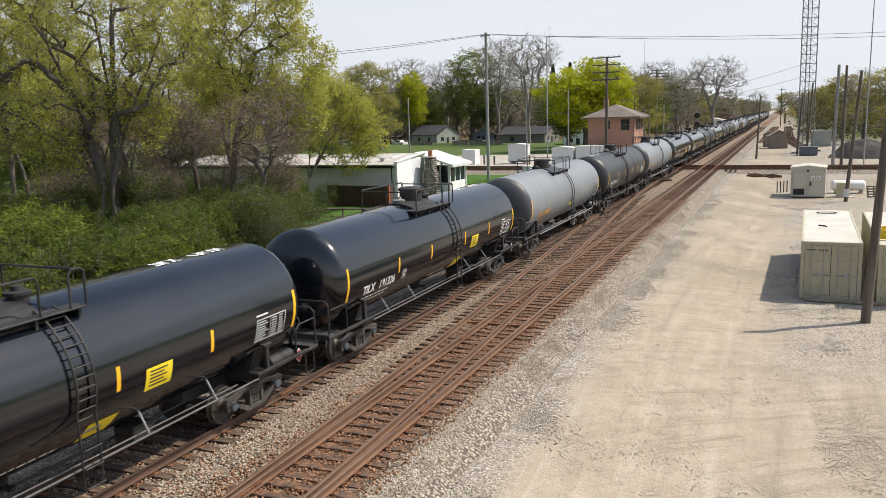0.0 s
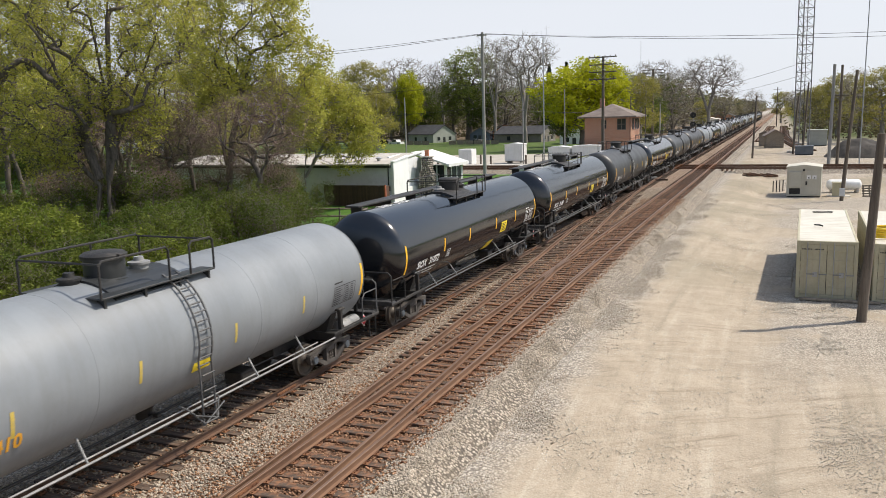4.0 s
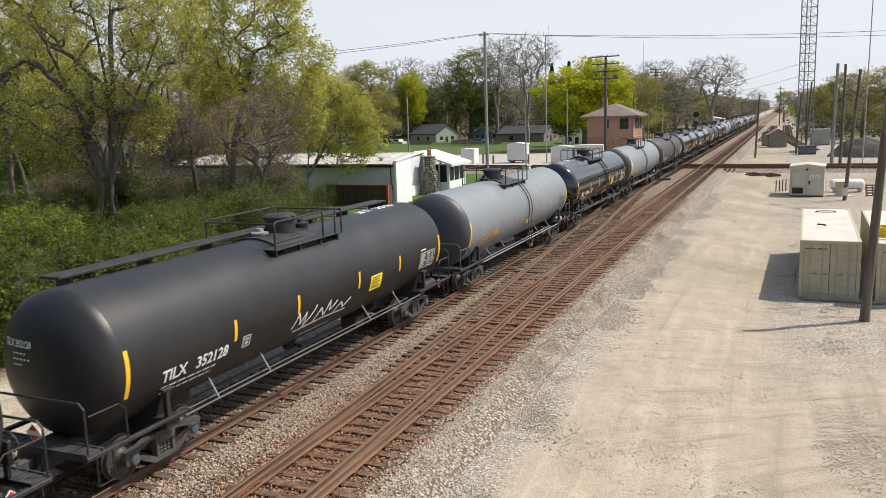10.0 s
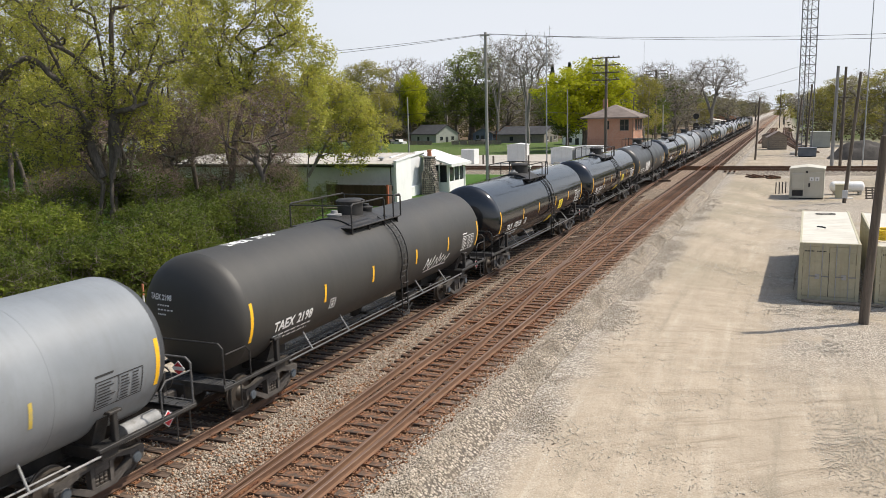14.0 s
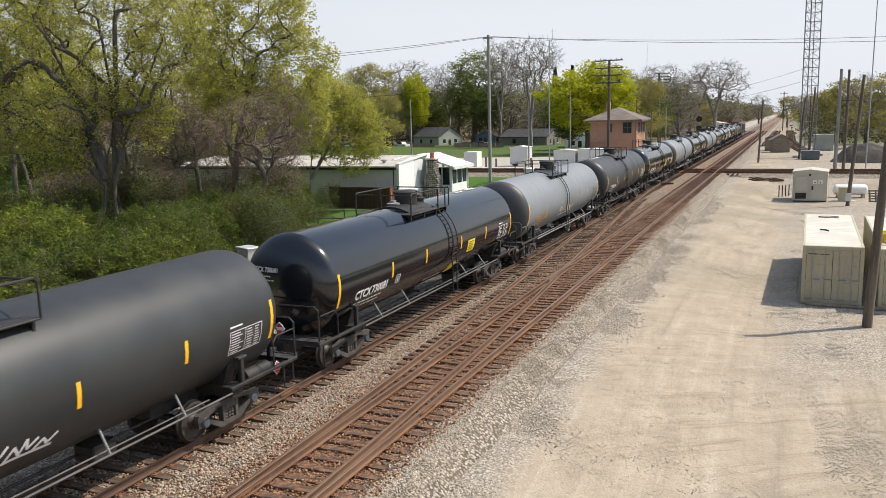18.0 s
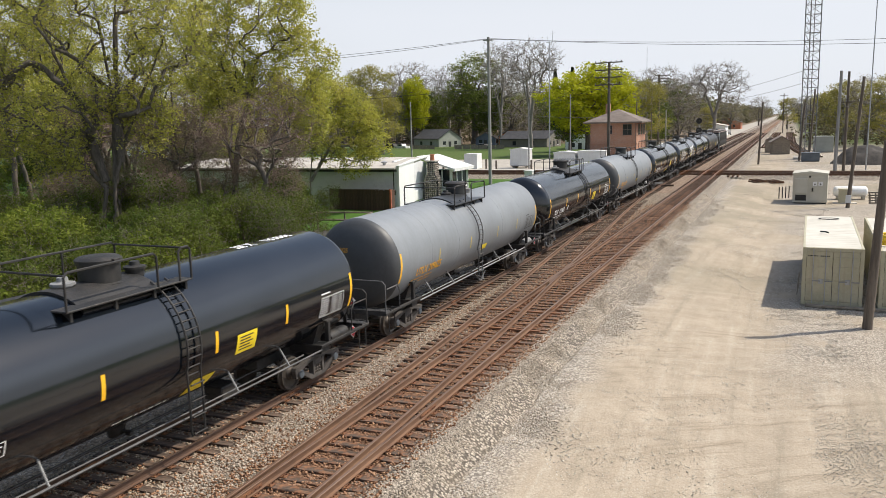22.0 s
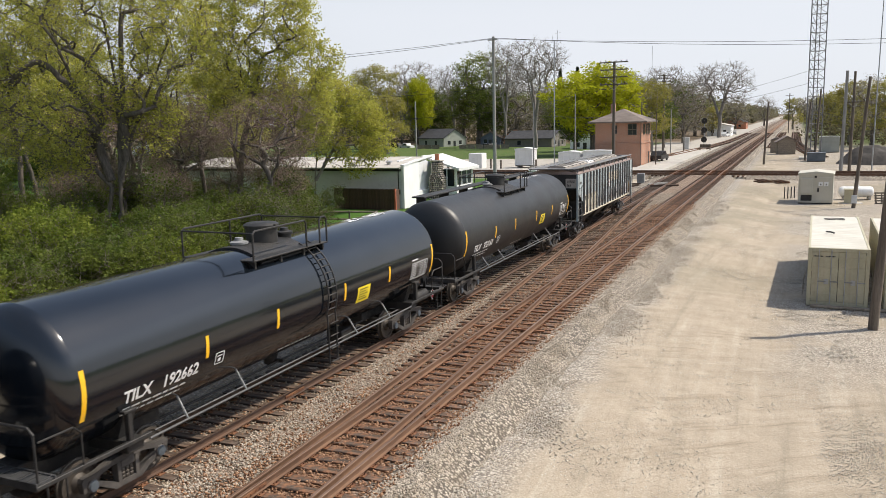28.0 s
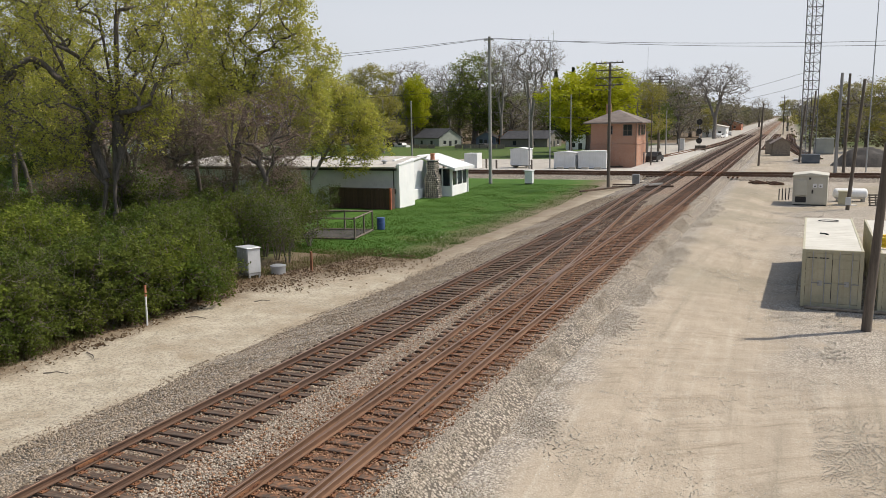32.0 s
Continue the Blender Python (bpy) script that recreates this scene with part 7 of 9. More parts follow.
cabin(pose(13.4, 82.4, ground_z(13.4, 82.4) - 0.02, 0, 0, -3), 2.95, 3.6, 2.75, M_CREAM, "cream steel equipment cabin with warning signs on its door")
cabin(pose(-27.6, 122.0, ground_z(-27, 122) + 0.3), 2.9, 2.4, 2.6, M_WHITE_METAL, "white sheet-metal cabin raised on blocks", doors=False)
for dx in (0.3, 2.4):
    solid("concrete_block", one("concrete_block", M_CONCRETE, box=(0, 0.2, 0, 0.3, 2.2, 0.34), bevel=0.02), pose(-27.6 + dx, 122.0, ground_z(-27, 122) - 0.02), "grey concrete block under a cabin", "block")
cabin(pose(-20.1, 120.4, ground_z(-20, 120)), 3.3, 2.6, 2.4, M_WHITE_METAL, "white metal signal cabin with a pale roof", doors=False)
cabin(pose(-16.4, 120.6, ground_z(-16, 120)), 4.3, 2.6, 2.6, M_WHITE_METAL, "long white metal signal cabin", doors=False, rise=0.18)
for k in range(4):
    solid("concrete_block", one("concrete_block", M_CONCRETE, box=(0, 0, 0, 1.0, 0.4, 0.45), bevel=0.03), pose(-19.2 + k * 1.9, 118.6, ground_z(-19, 118)), "pale concrete block before a cabin", "block", "blocks before the cabins")
cabin(pose(-16.1, 92.8, ground_z(-16, 93) + 0.0), 0.95, 0.7, 1.55, M_WHITE_METAL, "small white cabinet standing on the lawn", doors=False, rise=0.12, name="lawn_cabinet")
cabin(pose(17.1, 169.0, ground_z(18, 169)), 3.4, 3.0, 2.9, M_SIDING, "grey flat metal hut beside the trees", doors=False, rise=0.14)
cabin(pose(-10.3, 189.0, ground_z(-10, 189)), 1.3, 1.3, 2.5, M_SILVER, "narrow grey metal booth beyond the crossing", doors=False, rise=0.1)
cabin(pose(14.7, 138.2, ground_z(15, 138)), 2.6, 1.8, 1.3, surface("blue_grey_paint", (0.09, 0.11, 0.13), (0.15, 0.17, 0.19), 1, 12, 0.6), "low blue-grey equipment case", doors=False, rise=0.1)


# signal relay case on the path, with doors, and a round cover beside it
def relay_case():
    ob = thing("relay_case", pose(-13.5, 35.2, -1.06, 0, 0, -24), "silver steel relay case with double doors on legs", "cabinet")
    w, d, z0, z1 = 1.15, 0.75, 0.3, 1.6
    part("body", Build().box(-w / 2, -d / 2, z0, w / 2, d / 2, z1, 0.015).mesh("body", M_SILVER), ob)
    part("top", Build().box(-w / 2 - 0.06, -d / 2 - 0.06, z1, w / 2 + 0.06, d / 2 + 0.06, z1 + 0.06, 0.015).mesh("top", M_SILVER), ob)
    part("base_skirt", Build().box(-w / 2 + 0.02, -d / 2 + 0.02, 0.16, w / 2 - 0.02, d / 2 - 0.02, 0.3).mesh("base_skirt", M_STEEL_GREY), ob)
    for x in (-w / 2 + 0.08, w / 2 - 0.08):
        for y in (-d / 2 + 0.08, d / 2 - 0.08):
            part("leg", Build().box(x - 0.06, y - 0.06, 0, x + 0.06, y + 0.06, 0.17).mesh("leg", M_STEEL_GREY), ob)
    for k in range(2):
        x0 = -w / 2 + 0.03 + k * 0.55
        dr = part("door", Build().box(x0, -d / 2 - 0.03, z0 + 0.05, x0 + 0.53, -d / 2, z1 - 0.06, 0.012).mesh("door", M_SILVER), ob)
        part("handle", Build().tube([(x0 + (0.46 if k == 0 else 0.07), -d / 2 - 0.05, 0.85), (x0 + (0.46 if k == 0 else 0.07), -d / 2 - 0.05, 1.1)], 0.016, 6).mesh("handle", M_STEEL_BLACK), dr)
        for z in (0.5, 1.4):
            part("latch", Build().box(x0 + 0.2, -d / 2 - 0.045, z, x0 + 0.28, -d / 2 - 0.03, z + 0.07).mesh("latch", M_WHITE), dr)
    return ob


relay_case()
solid("round_cover", Build().lathe([(0, 0.4), (0.38, 0.4), (0.4, 0.44), (0.46, 0.44), (0.5, 0.3)], 24, "z").mesh("round_cover", M_STEEL_GALV, smooth=True), pose(-12.55, 36.5, -1.05), "round galvanised well cover beside the relay case", "cover")
marker = thing("marker_post", pose(-11.1, 25.0, -1.1), "thin white marker post with an orange top", "post")
part("shaft", Build().tube([(0, 0, 0), (0.02, 0, 1.3)], 0.04, 8).mesh("shaft", M_WHITE_METAL, smooth=True), marker)
part("band", Build().tube([(0.02, 0, 1.28), (0.03, 0, 1.75)], 0.05, 8).mesh("band", M_TERRACOTTA, smooth=True), marker, "orange top")
solid("stop_post", Build().box(-0.06, -0.06, 0, 0.06, 0.06, 1.15, 0.01).mesh("stop_post", M_RUST), pose(-11.1, 37.6, -1.08), "short rusty post at the lawn's edge", "post")


# white building behind the lawn
def white_building():
    ob = thing("white_building", None, "low white painted building with pale roof and open porch", "building")
    x1, x0, y0, y1, zg, ze = -20.6, -47.5, 68.2, 71.4, -1.08, 2.5
    xr, ya, yb, za = -22.8, 75.2, 84.0, 3.62  # recessed wall, ridge line, porch eave
    part("wall", Build().box(x0, y0, zg, x1 - 0.25, y0 + 0.25, ze).mesh("wall", M_GREY_WALL), ob, "grey-white side wall")
    part("wall", Build().prism([(y0 - 0.12, zg), (y1, zg), (y1, 3.5), (y0 - 0.12, 3.02)], x1 - 0.25, x1, "x").mesh("wall", M_WHITE_WALL), ob, "white end wall")
    part("wall", Build().box(xr - 0.25, y1, zg, x1 - 0.25, y1 + 0.2, 3.2).mesh("wall", M_WHITE_WALL), ob)
    part("wall", Build().prism([(y1 + 0.2, 0.0), (79.2, 0.0), (79.2, 2.75), (ya, za - 0.12), (y1 + 0.2, 3.3)], xr - 0.25, xr, "x").mesh("wall", M_GREY_WALL), ob, "recessed grey wall")
    part("plinth", Build().box(xr - 0.3, y1 + 0.2, zg, xr + 0.25, 78.6, 0.0, 0.02).mesh("plinth", M_WHITE_WALL), ob)
    part("eave", Build().box(x0, y0 - 0.45, ze, x1 - 0.27, y0, ze + 0.2, 0.02).mesh("eave", M_STEEL_BLACK), ob, "dark eave board")
    part("roof", Build().prism([(y0 - 0.5, ze + 0.22), (y0 - 0.5, ze + 0.34), (ya, za - 0.1), (ya, za - 0.24)], x0, x1 - 0.27, "x").mesh("roof", M_ROOF_PALE), ob, "pale felt roof")
    part("coping", Build().prism([(y0 - 0.2, 2.98), (ya, za - 0.02), (ya, za + 0.1), (y0 - 0.2, 3.08)], x1 - 0.3, x1 + 0.06, "x").mesh("coping", M_WHITE_METAL), ob)
    part("vent_cap", Build().lathe([(0, 0.16), (0.3, 0.16), (0.32, 0.3), (0.42, 0.3), (0.52, 0.05)], 14, "z", (-23.0, 69.8, ze + 0.4)).mesh("vent_cap", M_STEEL_GALV, smooth=True), ob)
    part("downpipe", Build().tube([(-21.2, y0 - 0.08, zg), (-21.2, y0 - 0.08, ze)], 0.05, 8).mesh("downpipe", M_STEEL_BLACK), ob)
    part("meter", Build().box(-21.4, y0 - 0.2, 0.3, -21.05, y0 - 0.0, 0.75, 0.02).mesh("meter", M_STEEL_BLACK), ob)
    part("porch_roof", Build().prism([(-23.6, 3.3), (-23.6, 3.44), (-19.3, 2.12), (-19.3, 1.9)], 78.5, yb + 0.3, "y").mesh("porch_roof", M_WHITE_METAL), ob, "white porch roof sloping towards the line")
    part("fascia", Build().box(-19.3, 78.5, 1.82, -19.24, yb + 0.3, 2.14).mesh("fascia", M_WHITE_METAL), ob)
    part("wall", Build().box(-34.0, yb - 0.2, zg, -20.0, yb, 1.75).mesh("wall", M_WHITE_WALL), ob)
    # porch front with its window, and the side towards the line
    part("porch_wall", Build().box(xr, 79.2, zg, -19.95, 79.4, 0.15).mesh("porch_wall", M_WHITE_WALL), ob)
    part("porch_wall", Build().prism([(79.4, zg), (yb - 0.2, zg), (yb - 0.2, 0.2), (79.4, 0.2)], -20.1, -19.95, "x").mesh("porch_wall", M_WHITE_WALL), ob)
    w = part("window", Build().box(xr, 79.28, 0.15, -20.1, 79.33, 1.95).mesh("window", M_GLASS), ob, "dark porch window")
    for x in (-21.0, -20.05):
        part("window_frame", Build().box(x - 0.07, 79.2, 0.1, x + 0.07, 79.4, 1.95).mesh("window_frame", M_WHITE_METAL), w)
    w = part("window", Build().box(-20.06, 79.5, 0.2, -20.02, yb - 0.3, 1.7).mesh("window", M_GLASS), ob)
    for y in (80.9, 82.4, yb - 0.25):
        part("window_frame", Build().box(-20.12, y - 0.07, 0.15, -19.94, y + 0.07, 1.8).mesh("window_frame", M_WHITE_METAL), w)
    for y in (79.3, 83.9):
        part("porch_post", Build().box(-20.02, y - 0.08, zg, -19.86, y + 0.08, 1.9 if y < 80 else 1.7, 0.01).mesh("porch_post", M_WHITE_METAL), ob)
    return ob


white_building()


def stone_chimney():
    ob = thing("stone_chimney", pose(-21.5, 77.9, -1.1), "rough fieldstone chimney with a terracotta pot", "chimney")
    part("core", Build().prism([(-0.72, 0), (0.72, 0), (0.72, 2.2), (0.42, 2.8), (0.42, 4.0), (-0.42, 4.0), (-0.42, 2.8), (-0.72, 2.2)], -0.5, 0.5, "y").mesh("core", M_ASPHALT), ob, "dark mortar core")
    r = random.Random(21)
    shapes = []
    for k in range(6):
        q = Build().lathe([(-0.12, 0.02), (-0.1, 0.08), (0.0, 0.115), (0.1, 0.08), (0.12, 0.02)], 8, "y")
        q.v = [(x * r.uniform(0.85, 1.2), y * r.uniform(0.8, 1.2), z * r.uniform(0.8, 1.1)) for x, y, z in q.v]
        shapes.append(q.mesh("stone", M_STONEWORK))
    z = 0.1
    while z < 3.95:
        half = 0.72 if z < 2.2 else 0.72 - 0.3 * min(1, (z - 2.2) / 0.6)
        u = -half + 0.06
        while u < half:
            part("stone", shapes[r.randrange(6)], ob, m=pose(u, -0.5, z, 0, r.uniform(0, 360), 0))
            u += r.uniform(0.2, 0.27)
        for v in (-0.35, -0.1, 0.15, 0.4):
            part("stone", shapes[r.randrange(6)], ob, m=pose(half, v + r.uniform(-0.04, 0.04), z, 0, 0, 90))
        z += 0.215
    part("cap", Build().box(-0.56, -0.6, 4.0, 0.56, 0.6, 4.12, 0.02).mesh("cap", M_CONCRETE), ob)
    part("pot", Build().lathe([(4.12, 0.24), (4.6, 0.22), (4.7, 0.26), (4.76, 0.26), (4.76, 0.18)], 16, "z").mesh("pot", M_TERRACOTTA, smooth=True), ob, "terracotta chimney pot")


stone_chimney()


def board_fence():
    ob = thing("board_fence", pose(-27.6, 67.0, -1.08, 0, 0, -2), "dark brown board fence with a rusty end post", "fence")
    brd = [Build().box(0, -0.012, 0.05, 0.16, 0.012, 1.95 + 0.01 * k, 0.004).mesh("board", M_WOOD_FENCE) for k in range(3)]
    for k in range(40):
        part("board", brd[k % 3], ob, m=pose(k * 0.165, 0, 0))
    for z in (0.4, 1.6):
        part("rail", Build().box(0, 0.015, z, 6.6, 0.06, z + 0.1).mesh("rail", M_WOOD_FENCE), ob)
    part("end_post", Build().box(6.6, -0.1, 0, 6.78, 0.1, 2.05, 0.01).mesh("end_post", M_ORANGE_BROWN), ob, "red-brown end post")
    part("end_return", Build().box(6.62, 0.1, 0.02, 6.66, 0.9, 1.95, 0.01).mesh("end_return", M_WOOD_FENCE), ob)
    part("top_trim", Build().box(0, -0.03, 1.97, 6.6, 0.05, 2.01).mesh("top_trim", M_WOOD_FENCE), ob)


board_fence()


def pen():
    ob = thing("timber_pen", pose(-14.7, 48.9, -1.06, 0, 0, 10), "low open timber pen with rails on the lawn", "pen")
    pts = [(0, 0), (-0.2, 4.6), (-4.6, 4.6), (-4.6, 0)]
    for x, y in pts + [(-0.1, 2.3), (-2.4, 4.6)]:
        part("post", Build().box(x - 0.05, y - 0.05, 0, x + 0.05, y + 0.05, 1.6, 0.01).mesh("post", M_WOOD_POLE), ob)
    for i in range(4):
        (xa, ya), (xb, yb) = pts[i], pts[(i + 1) % 4]
        for z in (1.5,) if i != 3 else (1.5,):
            part("rail", Build().tube([(xa, ya, z), (xb, yb, z)], 0.065, 4).mesh("rail", M_WOOD_POLE), ob)
        part("kick_board", Build().tube([(xa, ya, 0.1), (xb, yb, 0.1)], 0.07, 4).mesh("kick_board", M_WOOD_POLE), ob)
    part("floor", Build().box(-4.55, 0.05, 0.0, -0.1, 4.55, 0.06).mesh("floor", M_DIRT_PILE), ob, "dark bare soil floor")


pen()
solid("blue_barrel", Build().lathe([(0, 0.29), (0.05, 0.31), (0.3, 0.3), (0.32, 0.32), (0.6, 0.32), (0.62, 0.3), (0.9, 0.31), (0.93, 0.27)], 20, "z").mesh("blue_barrel", M_BLUE, smooth=True), pose(-15.4, 54.2, -1.05), "blue plastic barrel beside the pen", "barrel")


# brick signal tower
def signal_tower():
    ob = thing("signal_tower", None, "two-storey orange brick signal tower with hipped brown roof", "building")
    x0, x1, y0, y1, zg, zm, ze = -15.6, -8.5, 125.3, 133.6, -0.7, 2.9, 6.1
    wall = part("wall", Build().box(x0, y0, zg, x1, y1, zm, 0.0).mesh("wall", M_BRICK), ob)
    part("wall", Build().box(x0 + 0.03, y0 + 0.03, zm + 0.18, x1 - 0.03, y1 - 0.03, ze).mesh("wall", M_BRICK), ob)
    part("string_course", Build().box(x0 - 0.08, y0 - 0.08, zm, x1 + 0.08, y1 + 0.08, zm + 0.18, 0.02).mesh("string_course", M_BRICK), ob)
    part("sill_course", Build().box(x0 - 0.03, y0 - 0.03, 4.2, x1 + 0.03, y1 + 0.03, 4.28).mesh("sill_course", M_BRICK), ob)
    o, a = 0.95, 3.0
    cx, cy = (x0 + x1) / 2, (y0 + y1) / 2
    roof = Build()
    e = [(x0 - o, y0 - o), (x1 + o, y0 - o), (x1 + o, y1 + o), (x0 - o, y1 + o)]
    roof.add([(x, y, ze) for x, y in e] + [(x, y, ze + 0.2) for x, y in e] + [(cx, cy - 0.7, ze + 2.1), (cx, cy + 0.7, ze + 2.1)],
             [(3, 2, 1, 0), (0, 1, 5, 4), (1, 2, 6, 5), (2, 3, 7, 6), (3, 0, 4, 7), (4, 5, 8), (5, 6, 9, 8), (6, 7, 9), (7, 4, 8, 9)])
    part("roof", roof.mesh("roof", M_BROWN_ROOF), ob, "brown shingled hip roof")
    part("chimney", Build().box(cx - 2.3, cy + 1.2, ze + 0.6, cx - 1.6, cy + 1.9, ze + 3.0, 0.03).mesh("chimney", M_BRICK), ob)

    def window(m, w, h):
        p = part("window", Build().box(-w / 2, -0.02, 0, w / 2, 0.02, h).mesh("window", M_GLASS), ob, "dark sash window", m)
        for bx in ((-w / 2 - 0.06, -0.05, -0.08, w / 2 + 0.06, 0.03, 0.0), (-w / 2 - 0.06, -0.05, h, w / 2 + 0.06, 0.03, h + 0.08), (-w / 2 - 0.06, -0.05, 0, -w / 2, 0.03, h), (w / 2, -0.05, 0, w / 2 + 0.06, 0.03, h), (-0.025, -0.04, 0, 0.025, 0.03, h), (-w / 2, -0.04, h / 2 - 0.03, w / 2, 0.03, h / 2 + 0.03)):
            part("window_frame", Build().box(*bx).mesh("window_frame", M_BROWN_ROOF), p)
    window(pose(-9.9, y0 - 0.02, 4.3), 1.25, 1.55)
    window(pose(-12.6, y0 - 0.02, 4.5), 0.7, 1.2)
    for y in (127.3, 129.6, 131.8):
        window(pose(x1 + 0.02, y, 4.3, 0, 0, 90), 1.2, 1.5)
    part("door", Build().box(x1 - 0.05, 131.6, zg, x1 + 0.04, 132.6, 1.5).mesh("door", M_DARK), ob, "dark door")
    part("downpipe", Build().tube([(x1 - 0.1, y0 - 0.1, zg), (x1 - 0.1, y0 - 0.1, ze)], 0.05, 8).mesh("downpipe", M_BROWN_ROOF), ob)


signal_tower()
solid("pavement_1", Build().box(-8.4, 113.0, -0.75, -3.6, 182.0, -0.32, 0.02).mesh("pavement_1", M_CONCRETE), None, "pale concrete platform beside the line", "pavement", kind="structure")
solid("pavement_2", Build().box(-34.0, 113.2, -0.75, -8.42, 119.0, -0.5, 0.02).mesh("pavement_2", M_CONCRETE), None, "pale concrete strip before the cabins", "pavement", kind="structure")

# odds and ends round the crossing
for k, (x, y, ln, a) in enumerate(((-0.6, 88.4, 2.4, 62), (-0.2, 88.9, 2.4, 60), (0.5, 86.2, 3.2, 20), (-3.4, 90.0, 3.4, 30), (-4.2, 92.6, 2.6, 12), (-5.6, 86.0, 6.5, 64), (-2.2, 95.0, 2.8, 5))):
    solid("old_tie", Build().box(-ln / 2, -0.12, 0, ln / 2, 0.12, 0.18, 0.015).mesh("old_tie", M_WOOD_GREY if k < 2 else M_TIE), pose(x, y, (-0.2 if -1.4 < x < 1.5 else -0.6) + 0.0, 0, 0, a), "discarded wooden tie lying by the track", "tie", "discarded ties")
solid("signal_box", Build().box(-0.4, -0.3, 0, 0.4, 0.3, 1.3, 0.03).mesh("signal_box", M_STEEL_GREY), pose(-3.2, 94.5, -0.75), "grey junction box near the crossing", "box")
for x in (9.8, 11.6):
    st = thing("rail_stub", pose(x, 97.4, ground_z(x, 97.5), 0, 0, 24), "short cut piece of old track lying on the gravel", "track piece", "old track pieces by the crossing")
    for s in (-1, 1):
        part("tie", Build().box(-0.8, s * 0.55 - 0.11, 0, 0.8, s * 0.55 + 0.11, 0.16, 0.01).mesh("tie", M_TIE), st)
    for s in (-0.35, 0.35):
        part("rail", Build().box(s - 0.035, -1.5, 0.16, s + 0.035, 1.5, 0.3, 0.01).mesh("rail", M_RUST_RAIL), st)


def gable_hut():
    ob = thing("wooden_hut", pose(11.3, 164.0, -0.6, 0, 0, 8), "small weathered wooden hut with gable roof", "hut")
    part("body", Build().prism([(-1.5, 0), (1.5, 0), (1.5, 2.4), (0, 3.3), (-1.5, 2.4)], -1.6, 1.6, "y").mesh("body", M_WOOD_RAW), ob)
    for s in (-1, 1):
        part("roof", Build().prism([(0, 3.3), (s * 1.9, 2.2), (s * 1.9, 2.32), (0, 3.45)], -1.9, 1.9, "y").mesh("roof", M_BROWN_ROOF), ob)
    for k in range(6):
        part("board", Build().box(-1.48, -1.64, 0.3 + k * 0.35, 1.48, -1.605, 0.33 + k * 0.35).mesh("board", M_WOOD_POLE), ob)


gable_hut()
cabin(pose(5.9 + 2.6, 170.0, -0.6), 2.2, 2.2, 2.4, M_WOOD_RAW, "small weathered shed beside the wooden hut", doors=False, rise=0.6, roof_mat=M_BROWN_ROOF, name="wooden_shed")


def heap(name, x0, x1, y0, y1, h, mat, label, z):
    n, rr = 26, 7
    b, vs = Build(), []
    for j in range(n + 1):
        for i in range(n + 1):
            u, v = i / n * 2 - 1, j / n * 2 - 1
            d = max(0.0, 1 - (abs(u) ** 2.2 + abs(v) ** 2.2))
            zz = h * d ** 0.9 * (0.85 + 0.22 * noise.noise((i * 0.22, j * 0.22, rr)) + 0.05 * noise.noise((i * 0.9, j * 0.9, rr))) - 0.06
            vs.append((x0 + (x1 - x0) * i / n, y0 + (y1 - y0) * j / n, z + zz))
    b.add(vs, [(j * (n + 1) + i, j * (n + 1) + i + 1, (j + 1) * (n + 1) + i + 1, (j + 1) * (n + 1) + i) for j in range(n) for i in range(n)])
    solid(name, b.mesh(name, mat, smooth=True), None, label, "heap")


heap("dirt_heap", 18.5, 29.0, 129.0, 138.0, 3.0, M_DIRT_PILE, "heap of dark cinders beside the far road", -0.58)


def propane_tank():
    ob = thing("propane_tank", pose(18.6, 87.2, ground_z(18.6, 87.2), 0, 0, 8), "white horizontal propane tank on saddles", "tank")
    prof = [(-1.6 + 0.3 - 0.3 * math.cos(a), max(0.02, 0.5 * math.sin(a))) for a in np.linspace(0, math.pi / 2, 6)] + [(1.2 + 0.3 * math.sin(a), max(0.02, 0.5 * math.cos(a))) for a in np.linspace(0, math.pi / 2, 6)]
    part("vessel", Build().lathe(prof, 24, "x", (0, 0, 0.75)).mesh("vessel", M_WHITE_METAL, smooth=True), ob)
    part("dome", Build().lathe([(1.2, 0.18), (1.38, 0.18), (1.42, 0.1)], 14, "z").mesh("dome", M_WHITE_METAL, smooth=True), ob)
    for x in (-1.1, 1.1):
        part("saddle", Build().box(x - 0.12, -0.4, 0, x + 0.12, 0.4, 0.4, 0.02).mesh("saddle", M_CONCRETE), ob)


propane_tank()
solid("generator_box", Build().box(-0.55, -0.4, 0, 0.55, 0.4, 1.25, 0.03).box(-0.62, -0.46, 1.25, 0.62, 0.46, 1.32, 0.02).mesh("generator_box", M_BEIGE), pose(17.9, 83.6, ground_z(18, 83.6), 0, 0, -3), "beige generator cabinet beside the propane tank", "cabinet")
solid("concrete_pad", one("concrete_pad", M_CONCRETE, box=(-1.0, -0.6, 0, 1.0, 0.5, 0.08), bevel=0.01), pose(17.9, 83.5, ground_z(18, 83.6) - 0.03), "small concrete pad under a generator", "pad")


def pallet():
    ob = thing("pallet", pose(20.4, 82.6, ground_z(20, 82.6) + 0.02, 72, 0, 12), "dark wooden pallet propped on its edge", "pallet")
    for k in range(5):
        part("board", Build().box(-0.6, 0.05 + k * 0.24, 0, 0.6, 0.17 + k * 0.24, 0.025).mesh("board", M_WOOD_POLE), ob)
    for x in (-0.55, -0.05, 0.45):
        part("runner", Build().box(x, 0.05, 0.025, x + 0.1, 1.13, 0.12).mesh("runner", M_WOOD_POLE), ob)


